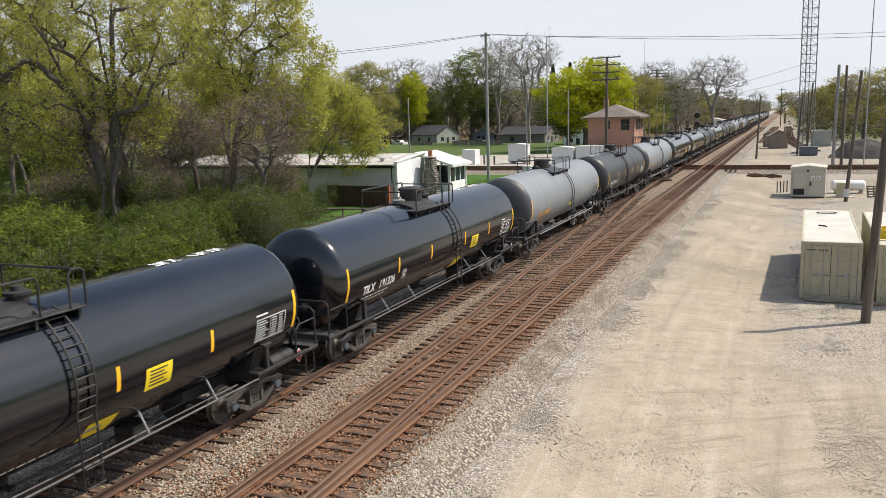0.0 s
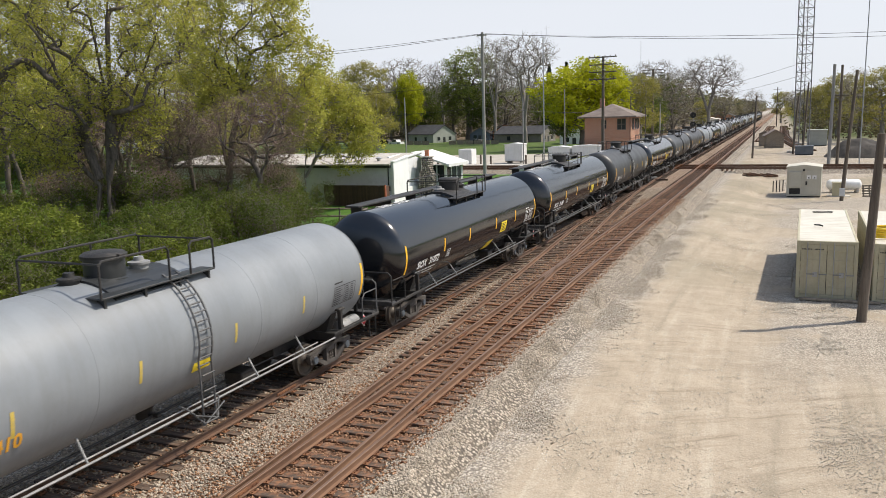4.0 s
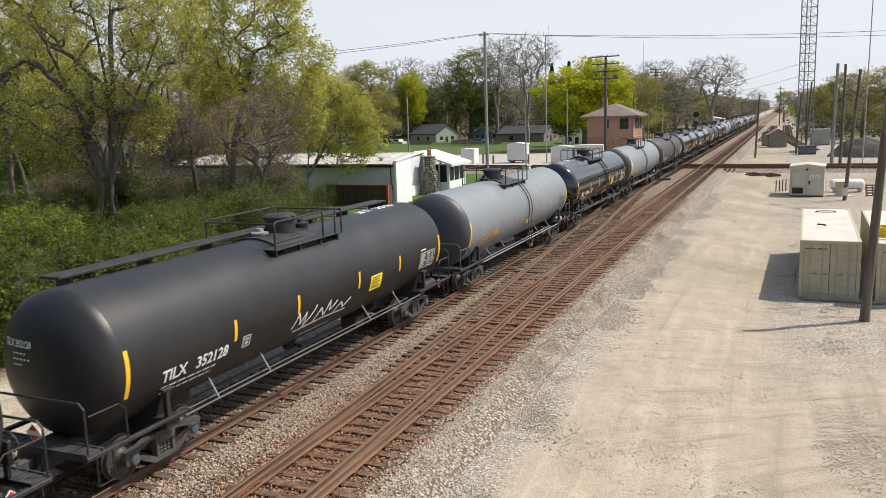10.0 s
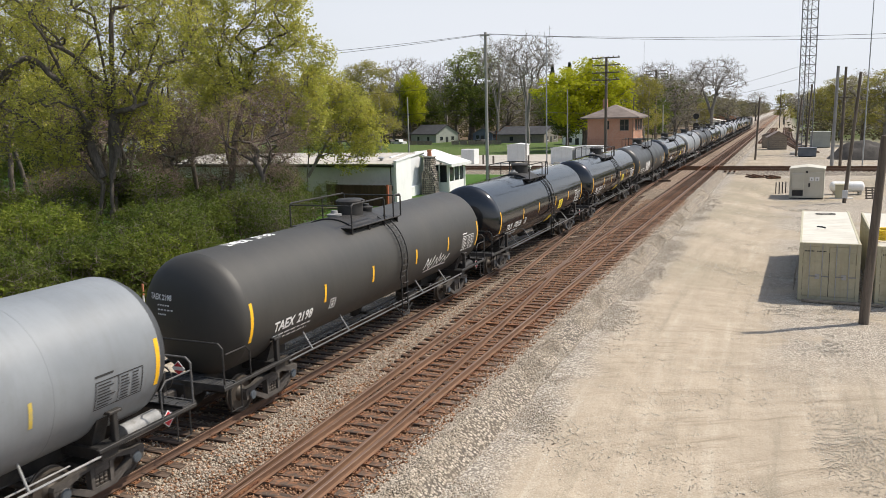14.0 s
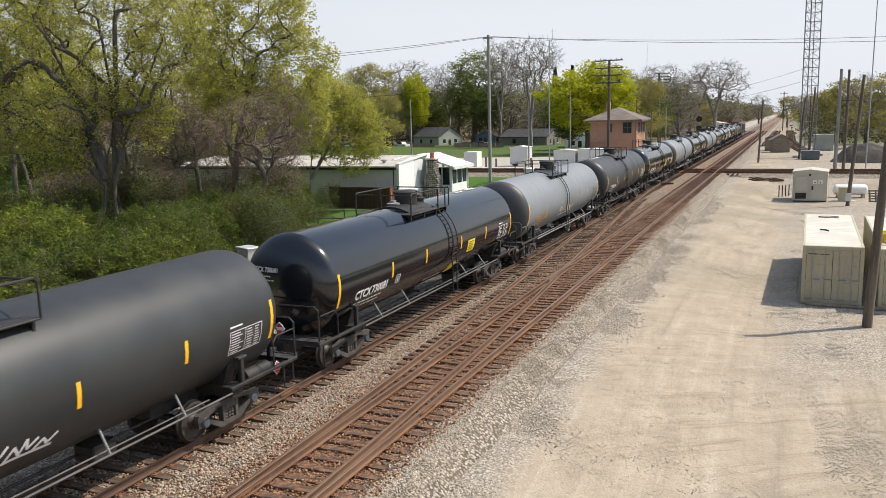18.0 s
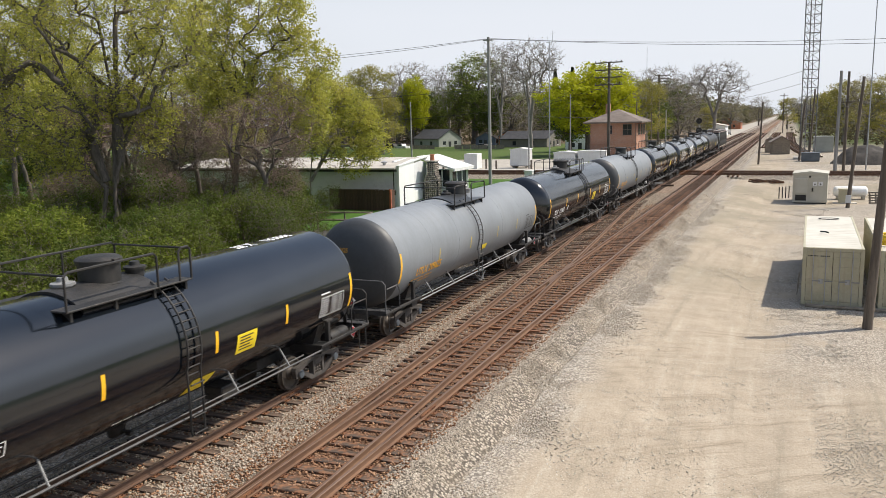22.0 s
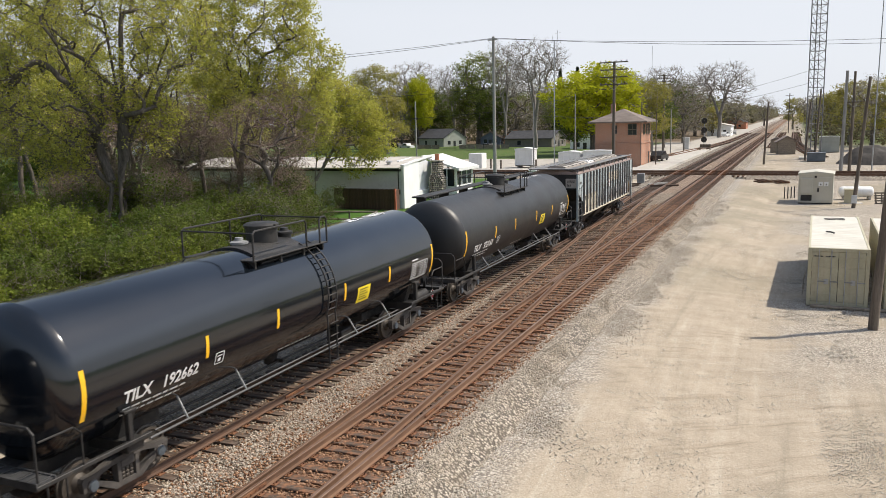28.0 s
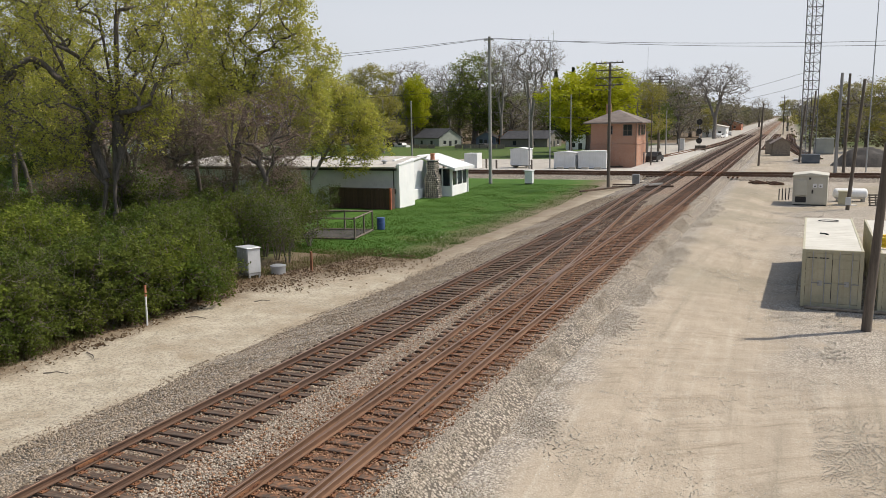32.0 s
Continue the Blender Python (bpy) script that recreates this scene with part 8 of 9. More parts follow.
pallet()
for k in range(4):
    solid("bollard", Build().tube([(0, 0, 0), (0, 0, 1.15)], 0.05, 8).mesh("bollard", M_STEEL_BLACK, smooth=True), pose(12.2 + 0.3 * k, 86.6 + 0.35 * k, ground_z(12.5, 86)), "thin dark steel bollard beside the cabin", "bollard", "bollards by the cabin")


# signal and platform furniture beyond the crossing
def block_signal():
    ob = thing("block_signal", pose(-5.2, 183.5, -0.5), "two-headed railway signal on a steel mast", "signal")
    part("mast", Build().tube([(0, 0, 0), (0, 0, 6.6)], 0.08, 8).mesh("mast", M_STEEL_GALV), ob)
    for z in (6.2, 4.2, 2.2):
        part("signal_head", Build().lathe([(-0.05, 0.62), (0.02, 0.62), (0.02, 0.5)], 20, "y", (0, -0.25, z)).lathe([(-0.35, 0.12), (-0.1, 0.14)], 10, "y", (0, -0.2, z)).mesh("signal_head", M_STEEL_BLACK), ob)
    part("ladder", Build().tube([(0.3, 0.1, 0), (0.3, 0.1, 6.0)], 0.025, 5).mesh("ladder", M_STEEL_GALV), ob)
    part("base", Build().box(-0.4, -0.4, -0.15, 0.4, 0.4, 0.25, 0.03).mesh("base", M_CONCRETE), ob)


block_signal()
bench = thing("bench", pose(-4.4, 178.0, -0.32), "dark wooden bench on the platform", "bench")
part("seat", Build().box(-1.1, -0.3, 0.45, 1.1, 0.25, 0.55, 0.01).mesh("seat", M_WOOD_POLE), bench)
part("backrest", Build().box(-1.1, 0.22, 0.6, 1.1, 0.28, 1.2, 0.01).mesh("backrest", M_WOOD_POLE), bench)
for x in (-1.0, 1.0):
    part("leg", Build().box(x - 0.08, -0.3, 0, x + 0.08, 0.28, 0.6, 0.01).mesh("leg", M_WOOD_POLE), bench)


M_BLUE_WALL = surface("blue_grey_siding", (0.09, 0.11, 0.15), (0.13, 0.155, 0.2), 0.8, 10, 0.85, 0.0, 0.1)
# houses far behind the lawn
def house(m, w, d, h, rise, wall, roof, label, gable_x=False):
    ob = thing("house", m, label, "house")
    part("wall", Build().prism([(-w / 2, 0), (w / 2, 0), (w / 2, h), (0, h + rise), (-w / 2, h)], 0, d, "y").mesh("wall", wall), ob)
    for s in (-1, 1):
        part("roof", Build().prism([(0, h + rise + 0.02), (s * (w / 2 + 0.4), h - 0.25), (s * (w / 2 + 0.4), h - 0.05), (0, h + rise + 0.22)], -0.3, d + 0.3, "y").mesh("roof", roof), ob)
    for x in (-w / 4, w / 4):
        p = part("window", Build().box(x - 0.5, -0.04, 1.0, x + 0.5, 0.0, 2.1).mesh("window", M_GLASS), ob)
        part("window_frame", Build().box(x - 0.6, -0.06, 0.9, x + 0.6, -0.045, 1.0).mesh("window_frame", M_WHITE_METAL), p)
    for y in (d * 0.3, d * 0.7):
        for s in (-1, 1):
            part("window", Build().box(min(s * w / 2, s * (w / 2 + 0.04)), y - 0.5, 1.0, max(s * w / 2, s * (w / 2 + 0.04)), y + 0.5, 2.1).mesh("window", M_GLASS), ob)
    part("door", Build().box(-0.5, -0.05, 0.0, 0.4, 0.0, 2.0).mesh("door", M_DARK), ob)
    return ob


house(pose(-79.5, 222.0, -1.05, 0, 0, 62), 8.5, 12.0, 3.0, 2.4, M_SIDING, M_DARK_ROOF, "pale green-grey house with dark shingle roof")
house(pose(-72.0, 232.0, -1.05, 0, 0, 10), 6.0, 6.0, 2.6, 1.6, M_BLUE_WALL, M_BROWN_ROOF, "small blue-grey house behind the trees")
house(pose(-66.0, 238.0, -1.05, 0, 0, 20), 7.0, 8.0, 3.0, 2.0, M_TERRACOTTA, M_DARK_ROOF, "small reddish house among trees")
house(pose(-46.0, 215.0, -1.05, 0, 0, 80), 9.0, 14.0, 2.8, 1.8, M_TAN_WALL, M_DARK_ROOF, "low grey house behind the lot")
house(pose(-34.0, 195.0, -1.05, 0, 0, 15), 7.0, 8.0, 2.8, 1.8, M_WHITE_WALL, M_DARK_ROOF, "white house half hidden by trees")
house(pose(-120.0, 140.0, -1.05, 0, 0, 30), 9.0, 12.0, 3.0, 2.2, M_WHITE_WALL, M_DARK_ROOF, "white house behind the woods")
house(pose(-150.0, 120.0, -1.05, 0, 0, 50), 9.0, 12.0, 3.0, 2.2, M_WHITE_WALL, M_DARK_ROOF, "white house behind the woods")
house(pose(-12.0, 300.0, -0.6, 0, 0, 0), 8.0, 14.0, 3.6, 0.6, M_WHITE_WALL, M_ROOF_PALE, "flat white shop building beside the line")
house(pose(-16.0, 430.0, -0.6, 0, 0, 0), 12.0, 16.0, 3.4, 2.0, M_TERRACOTTA, M_DARK_ROOF, "brown building far down the line")


def parked_vehicle(m, mat, label, pickup=False):
    ob = thing("pickup_truck" if pickup else "car", m, label, "vehicle", "parked vehicles")
    part("body", Build().prism([(-2.5, 0.35), (2.5, 0.35), (2.5, 0.95), (1.1, 1.05), (0.55, 1.65), (-0.9 if pickup else -1.7, 1.65), (-1.0 if pickup else -2.3, 1.05), (-2.5, 1.0)], -0.9, 0.9, "y").mesh("body", mat), ob)
    part("glass", Build().prism([(0.95, 1.08), (0.5, 1.58), (-0.85 if pickup else -1.6, 1.58), (-0.92 if pickup else -2.0, 1.08)], -0.91, 0.91, "y").mesh("glass", M_GLASS), ob, "dark side windows")
    for x in (-1.6, 1.6):
        for y in (-0.82, 0.82):
            part("wheel", cached("car_wheel", lambda: Build().lathe([(-0.11, 0.2), (-0.11, 0.33), (0.11, 0.33), (0.11, 0.2)], 16, "y", (0, 0, 0.34)).mesh("wheel", M_STEEL_BLACK)), ob, m=pose(x, y, 0))
    return ob


parked_vehicle(pose(-91.5, 214.0, -1.0, 0, 0, 160), M_WHITE_METAL, "white pickup truck parked before the houses", True)
parked_vehicle(pose(-96.5, 216.0, -1.0, 0, 0, 170), M_STEEL_BLACK, "dark car parked before the houses")
parked_vehicle(pose(-63.0, 205.0, -1.0, 0, 0, 150), M_STEEL_BLACK, "dark car parked near the lot")
parked_vehicle(pose(-7.6, 137.5, -0.34, 0, 0, 85), M_STEEL_BLACK, "dark car parked behind the tower")
parked_vehicle(pose(-9.0, 290.0, -0.6, 0, 0, 80), M_WHITE_METAL, "white car parked by the far platform")
parked_vehicle(pose(-8.0, 315.0, -0.6, 0, 0, 95), M_STEEL_GREY, "grey car parked by the far platform")
parked_vehicle(pose(-12.0, 330.0, -0.6, 0, 0, 95), M_LEMON, "yellow work truck parked down the line", True)

# pale concrete slabs and a low wall beyond the crossing line
for k, (x, y, w, h) in enumerate(((-33.5, 121.0, 2.2, 2.4), (-38.0, 119.5, 0.3, 1.2), (-30.6, 119.2, 0.25, 1.6), (-23.2, 119.0, 0.25, 1.5), (-28.9, 119.1, 0.25, 1.4))):
    solid("white_kiosk" if w > 1 else "wooden_bollard", Build().box(-w / 2, -w / 2, 0, w / 2, w / 2, h, 0.02).mesh("kiosk" if w > 1 else "bollard", M_WHITE_METAL if w > 1 else M_WOOD_POLE), pose(x, y, ground_z(x, y)), "plain white kiosk beside the lot" if w > 1 else "dark wooden bollard beside the lot", "kiosk" if w > 1 else "bollard")
fence2 = thing("lot_fence", pose(-84.0, 205.0, -1.05, 0, 0, -6), "low grey board fence before the houses", "fence")
for k in range(9):
    part("panel", cached("lotpanel", lambda: Build().box(0, -0.03, 0.1, 2.3, 0.03, 1.5, 0.01).mesh("panel", M_WOOD_RAW)), fence2, m=pose(k * 2.5 + (6 if k > 2 else 0), 0, 0))


# ---- trees and bushes ----
def leaves_mesh(name, tips, count, size, cloud, mat, seed, share=1.0, floor=0.05):
    """Single leaves in clumps round a share of the twig ends, with gaps between the clumps."""
    rng = np.random.default_rng(seed)
    if share < 1.0:
        tips = tips[rng.random(len(tips)) < share]
    c = tips[rng.integers(0, len(tips), count)] + rng.normal(0, cloud, (count, 3)) * (1, 1, 0.7)
    c[:, 2] = np.maximum(c[:, 2], floor)
    a = rng.normal(0, 1, (count, 3)) * (1, 1, 0.6)
    a /= np.linalg.norm(a, axis=1)[:, None]
    b = np.cross(a, rng.normal(0, 1, (count, 3)))
    b /= np.linalg.norm(b, axis=1)[:, None]
    s = rng.uniform(size * 0.55, size * 1.3, count)[:, None]
    v = np.stack([c - a * s, c + b * s * 0.62, c + a * s, c - b * s * 0.62], 1)
    f = np.arange(4 * count).reshape(-1, 4)
    return raw_mesh(name, v.reshape(-1, 3), f, mat)


def rods(name, segs, mat, sides=3):
    """Tapered rods from arrays of start, end, radius, radius."""
    p, q, ra, rb = segs
    a = q - p
    a /= np.linalg.norm(a, axis=1)[:, None] + 1e-9
    ref = np.where(np.abs(a[:, 2:3]) < 0.8, np.array([[0.0, 0.0, 1.0]]), np.array([[1.0, 0.0, 0.0]]))
    s = np.cross(a, ref)
    s /= np.linalg.norm(s, axis=1)[:, None] + 1e-9
    u = np.cross(a, s)
    t = np.linspace(0, 2 * math.pi, sides, endpoint=False)
    ring = np.cos(t)[None, :, None] * s[:, None, :] + np.sin(t)[None, :, None] * u[:, None, :]
    v = np.concatenate([p[:, None, :] + ring * ra[:, None, None], q[:, None, :] + ring * rb[:, None, None]], 1)
    k = np.arange(sides)
    f = np.stack([k, (k + 1) % sides, sides + (k + 1) % sides, sides + k], -1)
    f = (np.arange(len(p)) * 2 * sides)[:, None, None] + f[None]
    return raw_mesh(name, v.reshape(-1, 3), f.reshape(-1, 4), mat, True)


def crown_tree(name, label, seed, stems, lobes, trunk_r, fine, twigs, count, size, cloud, leaf, bark, twig, share=0.8, twig_len=0.8, category="tree", step=0.75):
    """A tree whose limbs reach out from its stems into the lobes of its crown; limbs thicken towards the root."""
    rng = np.random.default_rng(seed)
    pos, par, way = [], [], []

    def put(p, parent, d):
        pos.append(np.asarray(p, float)), par.append(parent), way.append(d)
        return len(pos) - 1

    for st in stems:
        st = np.array(st, float)
        prev, last = -1, st[0]
        for a, b in zip(st[:-1], st[1:]):
            n = max(1, int(np.linalg.norm(b - a) / step))
            for i in range(n + (0 if prev >= 0 else 1)):
                f = (i + (1 if prev >= 0 else 0)) / n
                p = a + (b - a) * min(f, 1.0) + rng.normal(0, 0.05, 3) * step
                d = (b - a) / np.linalg.norm(b - a)
                prev = put(p, prev, d)
    goals = []
    for cx, cy, cz, rx, ry, rz, n in lobes:
        q = rng.normal(0, 1, (n, 3))
        q *= (rng.uniform(0.12, 1.0, n) ** 0.42 / np.linalg.norm(q, axis=1))[:, None]
        goals.append(q * (rx, ry, rz) + (cx, cy, cz))
    goals = np.concatenate(goals)
    goals = goals[goals[:, 2] > 0.6]
    root = pos[0]
    goals = goals[np.argsort(np.linalg.norm(goals - (root + (0, 0, goals[:, 2].mean() * 0.55)), axis=1))]
    cap = len(pos) + len(goals) * 40
    P, D = np.zeros((cap, 3)), np.zeros((cap, 3))
    m = len(pos)
    P[:m], D[:m] = np.array(pos), np.array(way)
    tips = []
    for g in goals:
        to = g - P[:m]
        dist = np.linalg.norm(to, axis=1) + 1e-6
        cosine = (to * D[:m]).sum(1) / dist
        j = int(np.argmin(dist * (1.75 - 0.75 * cosine) + np.where(P[:m, 2] < 1.5, 3.0, 0.0)))
        p0, L = P[j].copy(), dist[j]
        c = p0 + D[j] * L * 0.38 + np.array((0, 0, 0.07 * L)) + rng.normal(0, 0.07, 3) * L
        n = max(2, int(math.ceil(L / step)))
        prev = j
        for i in range(1, n + 1):
            f = i / n
            q = (1 - f) ** 2 * p0 + 2 * f * (1 - f) * c + f * f * g + (rng.normal(0, 0.06, 3) * step if i < n else 0)
            d = q - P[prev]
            P[m], D[m] = q, d / (np.linalg.norm(d) + 1e-9)
            par.append(prev)
            prev = m
            m += 1
        tips.append(prev)
    par = np.array(par)
    P, D = P[:m], D[:m]
    load = np.zeros(m)
    load[tips] = 1.0
    for i in range(m - 1, -1, -1):
        load[i] = max(load[i], 0.6)
        if par[i] >= 0:
            load[par[i]] += load[i]
    e = math.log(max(load.max(), 2.0)) / math.log(trunk_r / fine)
    rad = fine * load ** (1 / e)
    kids = np.nonzero(par >= 0)[0]
    low = np.clip(1.6 - P[:, 2], 0, 1.6)
    rad = rad * (1 + (0.22 * low + 0.09 * np.clip(5.0 - P[:, 2], 0, 5.0) * (trunk_r > 0.4)) * (rad > trunk_r * 0.45))
    big = rad[kids] > max(trunk_r * 0.16, fine * 2.2)
    ob = thing(name, pose(0, -400, -60), label, category)
    seg = (P[par[kids]], P[kids], rad[par[kids]], rad[kids])
    seg = (seg[0], seg[1] + 0.25 * rad[kids][:, None] * D[kids], np.minimum(seg[2], seg[3] * 1.6), seg[3])
    part("trunk", rods("trunk", [x[big] for x in seg], bark, 8), ob)
    thin = [x[~big] for x in seg]
    ends = P[tips]
    if twigs:
        n = len(tips) * twigs
        src = np.concatenate([np.repeat(np.array(tips), twigs - twigs // 3), rng.choice(kids[~big], n - len(tips) * (twigs - twigs // 3))])
        d = D[src] * 0.7 + rng.normal(0, 0.7, (len(src), 3)) + (0, 0, 0.25)
        d /= np.linalg.norm(d, axis=1)[:, None]
        tw = P[src] + d * rng.uniform(0.4, 1.2, (len(src), 1)) * twig_len
        thin = [np.concatenate([thin[0], P[src]]), np.concatenate([thin[1], tw]), np.concatenate([thin[2], np.full(len(src), fine * 0.7)]), np.concatenate([thin[3], np.full(len(src), fine * 0.4)])]
        ends = np.concatenate([ends, tw])
    part("branchwork", rods("branchwork", thin, twig, 3), ob)
    if count:
        clumps = ends[rng.random(len(ends)) < share]
        part("crown", leaves_mesh("crown", clumps, count, size, cloud, leaf, seed), ob)
    pts = goals
    ob["span"], ob["tall"] = float(np.percentile(np.abs(pts[:, :2] - pts[:, :2].mean(0)), 97)), float(pts[:, 2].max())
    return ob


def plant(proto, x, y, height=None, turn=0.0, wide=None, z=None, label=""):
    k = 1.0 if height is None else height / proto["tall"]
    kw = k if wide is None else wide / (2 * proto["span"])
    kw = min(max(kw, k * 0.5), k * 1.6)
    o = copy_thing(proto, pose(x, y, (ground_z(x, y) if z is None else z) - 0.05, 0, 0, turn))
    o.scale = (kw, kw, k)
    if label:
        o["label"] = label
    return o


def discard(proto):
    for o in list(proto.children_recursive) + [proto]:
        bpy.data.objects.remove(o)


rp = random.Random(77)
# near woods: a big old tree with several stems and a low limb, younger trees, thicket
P_OLD = crown_tree("tree", "huge old tree with a low bare limb and sparse spring leaves", 3,
    [[(0.35, 0, -0.2), (0.3, 0, 2.2), (0.5, 0, 4.8), (1.4, 0.1, 7.4), (2.5, 0.2, 9.8), (3.7, 0.4, 12.6), (5.1, 0.3, 15.3), (6.0, 0.3, 18.0)],
     [(-0.75, 0.2, -0.2), (-0.6, 0.1, 2.0), (-0.2, 0.1, 4.2), (-1.7, 0.0, 6.0), (-3.6, -0.2, 7.9), (-6.8, -0.3, 9.9), (-8.4, 0, 11.2)],
     [(0.4, 0.2, 4.4), (0.6, 0.4, 8.0), (0.5, 0.5, 12.0), (0.1, 0.4, 15.3), (-0.3, 0.3, 19.0)],
     [(0.9, 0.1, 6.0), (1.2, -0.3, 9.0), (1.4, -0.4, 13.0), (1.8, -0.3, 18.0)],
     [(-0.2, 0.2, 4.6), (-1.4, 0.4, 8.6), (-2.9, 0.6, 12.6), (-4.4, 0.4, 17.0)],
     [(-0.6, -0.1, 2.2), (-1.3, -0.3, 2.9), (-2.8, -0.5, 3.4), (-4.9, -0.7, 4.0), (-6.9, -0.8, 4.3)]],
    [(-5.6, 0, 15.0, 4.2, 4.5, 3.8, 170), (0, 0, 18.0, 5.0, 5.0, 4.6, 220), (5.2, -0.4, 14.6, 3.0, 3.4, 4.6, 130), (1.2, 0, 11.5, 3.2, 3.0, 3.2, 110), (-2.2, -1.0, 9.0, 2.8, 2.4, 2.4, 70), (-8.2, 0, 11.4, 3.0, 3.0, 3.4, 110), (-2.6, -1.4, 6.4, 2.2, 1.8, 1.4, 60), (2.6, 0.6, 8.6, 2.0, 2.0, 2.0, 50), (-6.0, -0.8, 7.4, 2.2, 2.0, 1.6, 40)],
    0.35, 0.011, 12, 43000, 0.095, 0.17, M_LEAF_SPRING, M_BARK, M_TWIG, share=0.6)
P_DOME = crown_tree("tree", "tall tree with a dense dome of yellow-green leaves", 9,
    [[(0, 0, -0.2), (-0.2, 0, 3.0), (0.3, 0, 7.0), (1.6, 0, 11.0), (2.6, 0, 15.0)], [(0, 0, 3.0), (-0.6, 0.2, 7.0), (-0.9, 0.2, 11.5)]],
    [(2.4, 0, 16.6, 4.6, 4.0, 3.6, 170), (-0.8, 0, 13.0, 3.0, 2.6, 3.4, 80), (4.9, 0, 12.2, 3.3, 3.2, 3.4, 120), (1.5, -1.0, 9.8, 3.4, 2.6, 2.4, 60), (5.8, 0, 8.8, 2.0, 2.2, 2.2, 40)],
    0.22, 0.011, 11, 40000, 0.095, 0.18, M_LEAF_SPRING, M_BARK, M_TWIG, share=0.65)
P_SIDE = crown_tree("tree", "young tree with drooping yellow-green leafy boughs", 11,
    [[(-3.4, 0, -0.2), (-3.2, 0, 4.0), (-2.6, 0, 8.0), (-1.8, 0, 11.0)], [(-3.2, 0, 3.0), (-1.2, 0.3, 6.4), (0.8, 0.3, 8.6)]],
    [(-1.6, 0, 10.8, 2.5, 2.4, 2.2, 90), (0.6, 0, 8.8, 2.5, 2.4, 2.4, 90), (2.3, 0, 6.6, 1.5, 1.6, 2.0, 50), (-2.6, 0, 7.0, 2.2, 2.2, 2.4, 70), (0.4, -0.4, 5.2, 2.2, 1.8, 1.6, 40)],
    0.15, 0.011, 7, 22000, 0.095, 0.17, M_LEAF_SPRING, M_BARK_PALE, M_TWIG, share=0.6)
P_YOUNG = crown_tree("tree", "tall young tree with thin yellow-green spring leaves", 13,
    [[(0, 0, -0.2), (0.1, 0, 6.0), (-0.2, 0.2, 13.0), (0.1, 0, 17.0)]],
    [(0, 0, 16.5, 4.0, 4.0, 4.5, 170), (0.8, 0.5, 10.0, 3.6, 3.6, 4.0, 120)],
    0.22, 0.012, 9, 17000, 0.095, 0.2, M_LEAF_SPRING, M_BARK, M_TWIG, share=0.6)
P_BARE = crown_tree("tree", "low bare tree with a haze of reddish twigs", 15,
    [[(0, 0, -0.2), (0.1, 0, 2.2), (0.6, 0, 4.5)], [(0.1, 0, 1.2), (-0.8, 0.3, 4.0)]],
    [(1.0, 0, 8.0, 3.6, 3.0, 3.0, 150), (-1.4, 0, 7.4, 2.4, 2.4, 2.2, 70)],
    0.2, 0.012, 8, 2500, 0.06, 0.2, M_LEAF_BUD, M_BARK, M_TWIG_RED, twig_len=0.9)


def thicket(label, seed, high, wide, goals, count, size, leaf, stems=6, twigs=4, cloud=0.13, share=0.5):
    """A bush: stems that lean out from one root and fill a loose mound with twigs and small leaves."""
    r = random.Random(seed)
    rise = []
    for k in range(stems):
        a = 2 * math.pi * k / stems + r.uniform(-0.4, 0.4)
        u = r.uniform(0.3, 0.8) * wide
        rise.append([(0.12 * math.cos(a), 0.12 * math.sin(a), -0.1), (u * 0.45 * math.cos(a), u * 0.45 * math.sin(a), high * 0.36), (u * math.cos(a), u * math.sin(a), high * r.uniform(0.62, 0.9))])
    lobes = [(0, 0, high * 0.5, wide, wide, high * 0.5, goals)]
    for k in range(3):
        a = r.uniform(0, 6.28)
        lobes.append((wide * 0.6 * math.cos(a), wide * 0.6 * math.sin(a), high * r.uniform(0.45, 0.8), wide * 0.5, wide * 0.5, high * 0.3, goals // 4))
    return crown_tree("bush", label, seed, rise, lobes, 0.045, 0.008, twigs, count, size, cloud, leaf, M_TWIG, M_TWIG, share=share, twig_len=0.6, category="bush", step=0.6)


P_BUSH = thicket("dense thicket bush with young green leaves", 21, 4.4, 2.2, 110, 7000, 0.088, M_LEAF_GREEN)
P_BUSH2 = thicket("loose thicket bush with bare twigs and green leaves", 27, 4.8, 2.1, 120, 4200, 0.082, M_LEAF_GREEN, 7, 6)
P_BUSH3 = thicket("bush in bright yellow-green young leaf", 23, 4.0, 1.9, 90, 6000, 0.085, M_LEAF_FRESH)
P_LOW = thicket("low leafy shrub at the foot of the thicket", 37, 1.8, 1.4, 60, 3000, 0.08, M_LEAF_GREEN, 7, 4)
P_SPRIG = thicket("slender bare-stemmed sapling bush", 31, 3.8, 1.2, 60, 1800, 0.07, M_LEAF_GREEN, 10, 5, 0.2)

plant(P_OLD, -30.5, 42.5, None, 23)
plant(P_DOME, -26.5, 51.5, None, 23)
plant(P_SIDE, -24.3, 64.6, None, 23)
plant(P_BARE, -20.6, 46.0, None, 23)
plant(P_BARE, -23.6, 52.5, 9.0, 160)
plant(P_YOUNG, -40.0, 60.0, 20.0, 250)
plant(P_YOUNG, -46.5, 48.0, 21.0, 80)
plant(P_YOUNG, -53.0, 59.0, 20.0, 140)
plant(P_YOUNG, -34.5, 61.5, 15.0, 310)
plant(P_YOUNG, -58.0, 50.0, 21.0, 20)
plant(P_BARE, -33.0, 55.0, 11.0, 290)
plant(P_BARE, -40.5, 54.0, 12.0, 90)
plant(P_BARE, -28.6, 47.6, 9.5, 200)
plant(P_BARE, -49.0, 60.0, 13.0, 10)
plant(P_BARE, -56.0, 70.0, 13.0, 130)
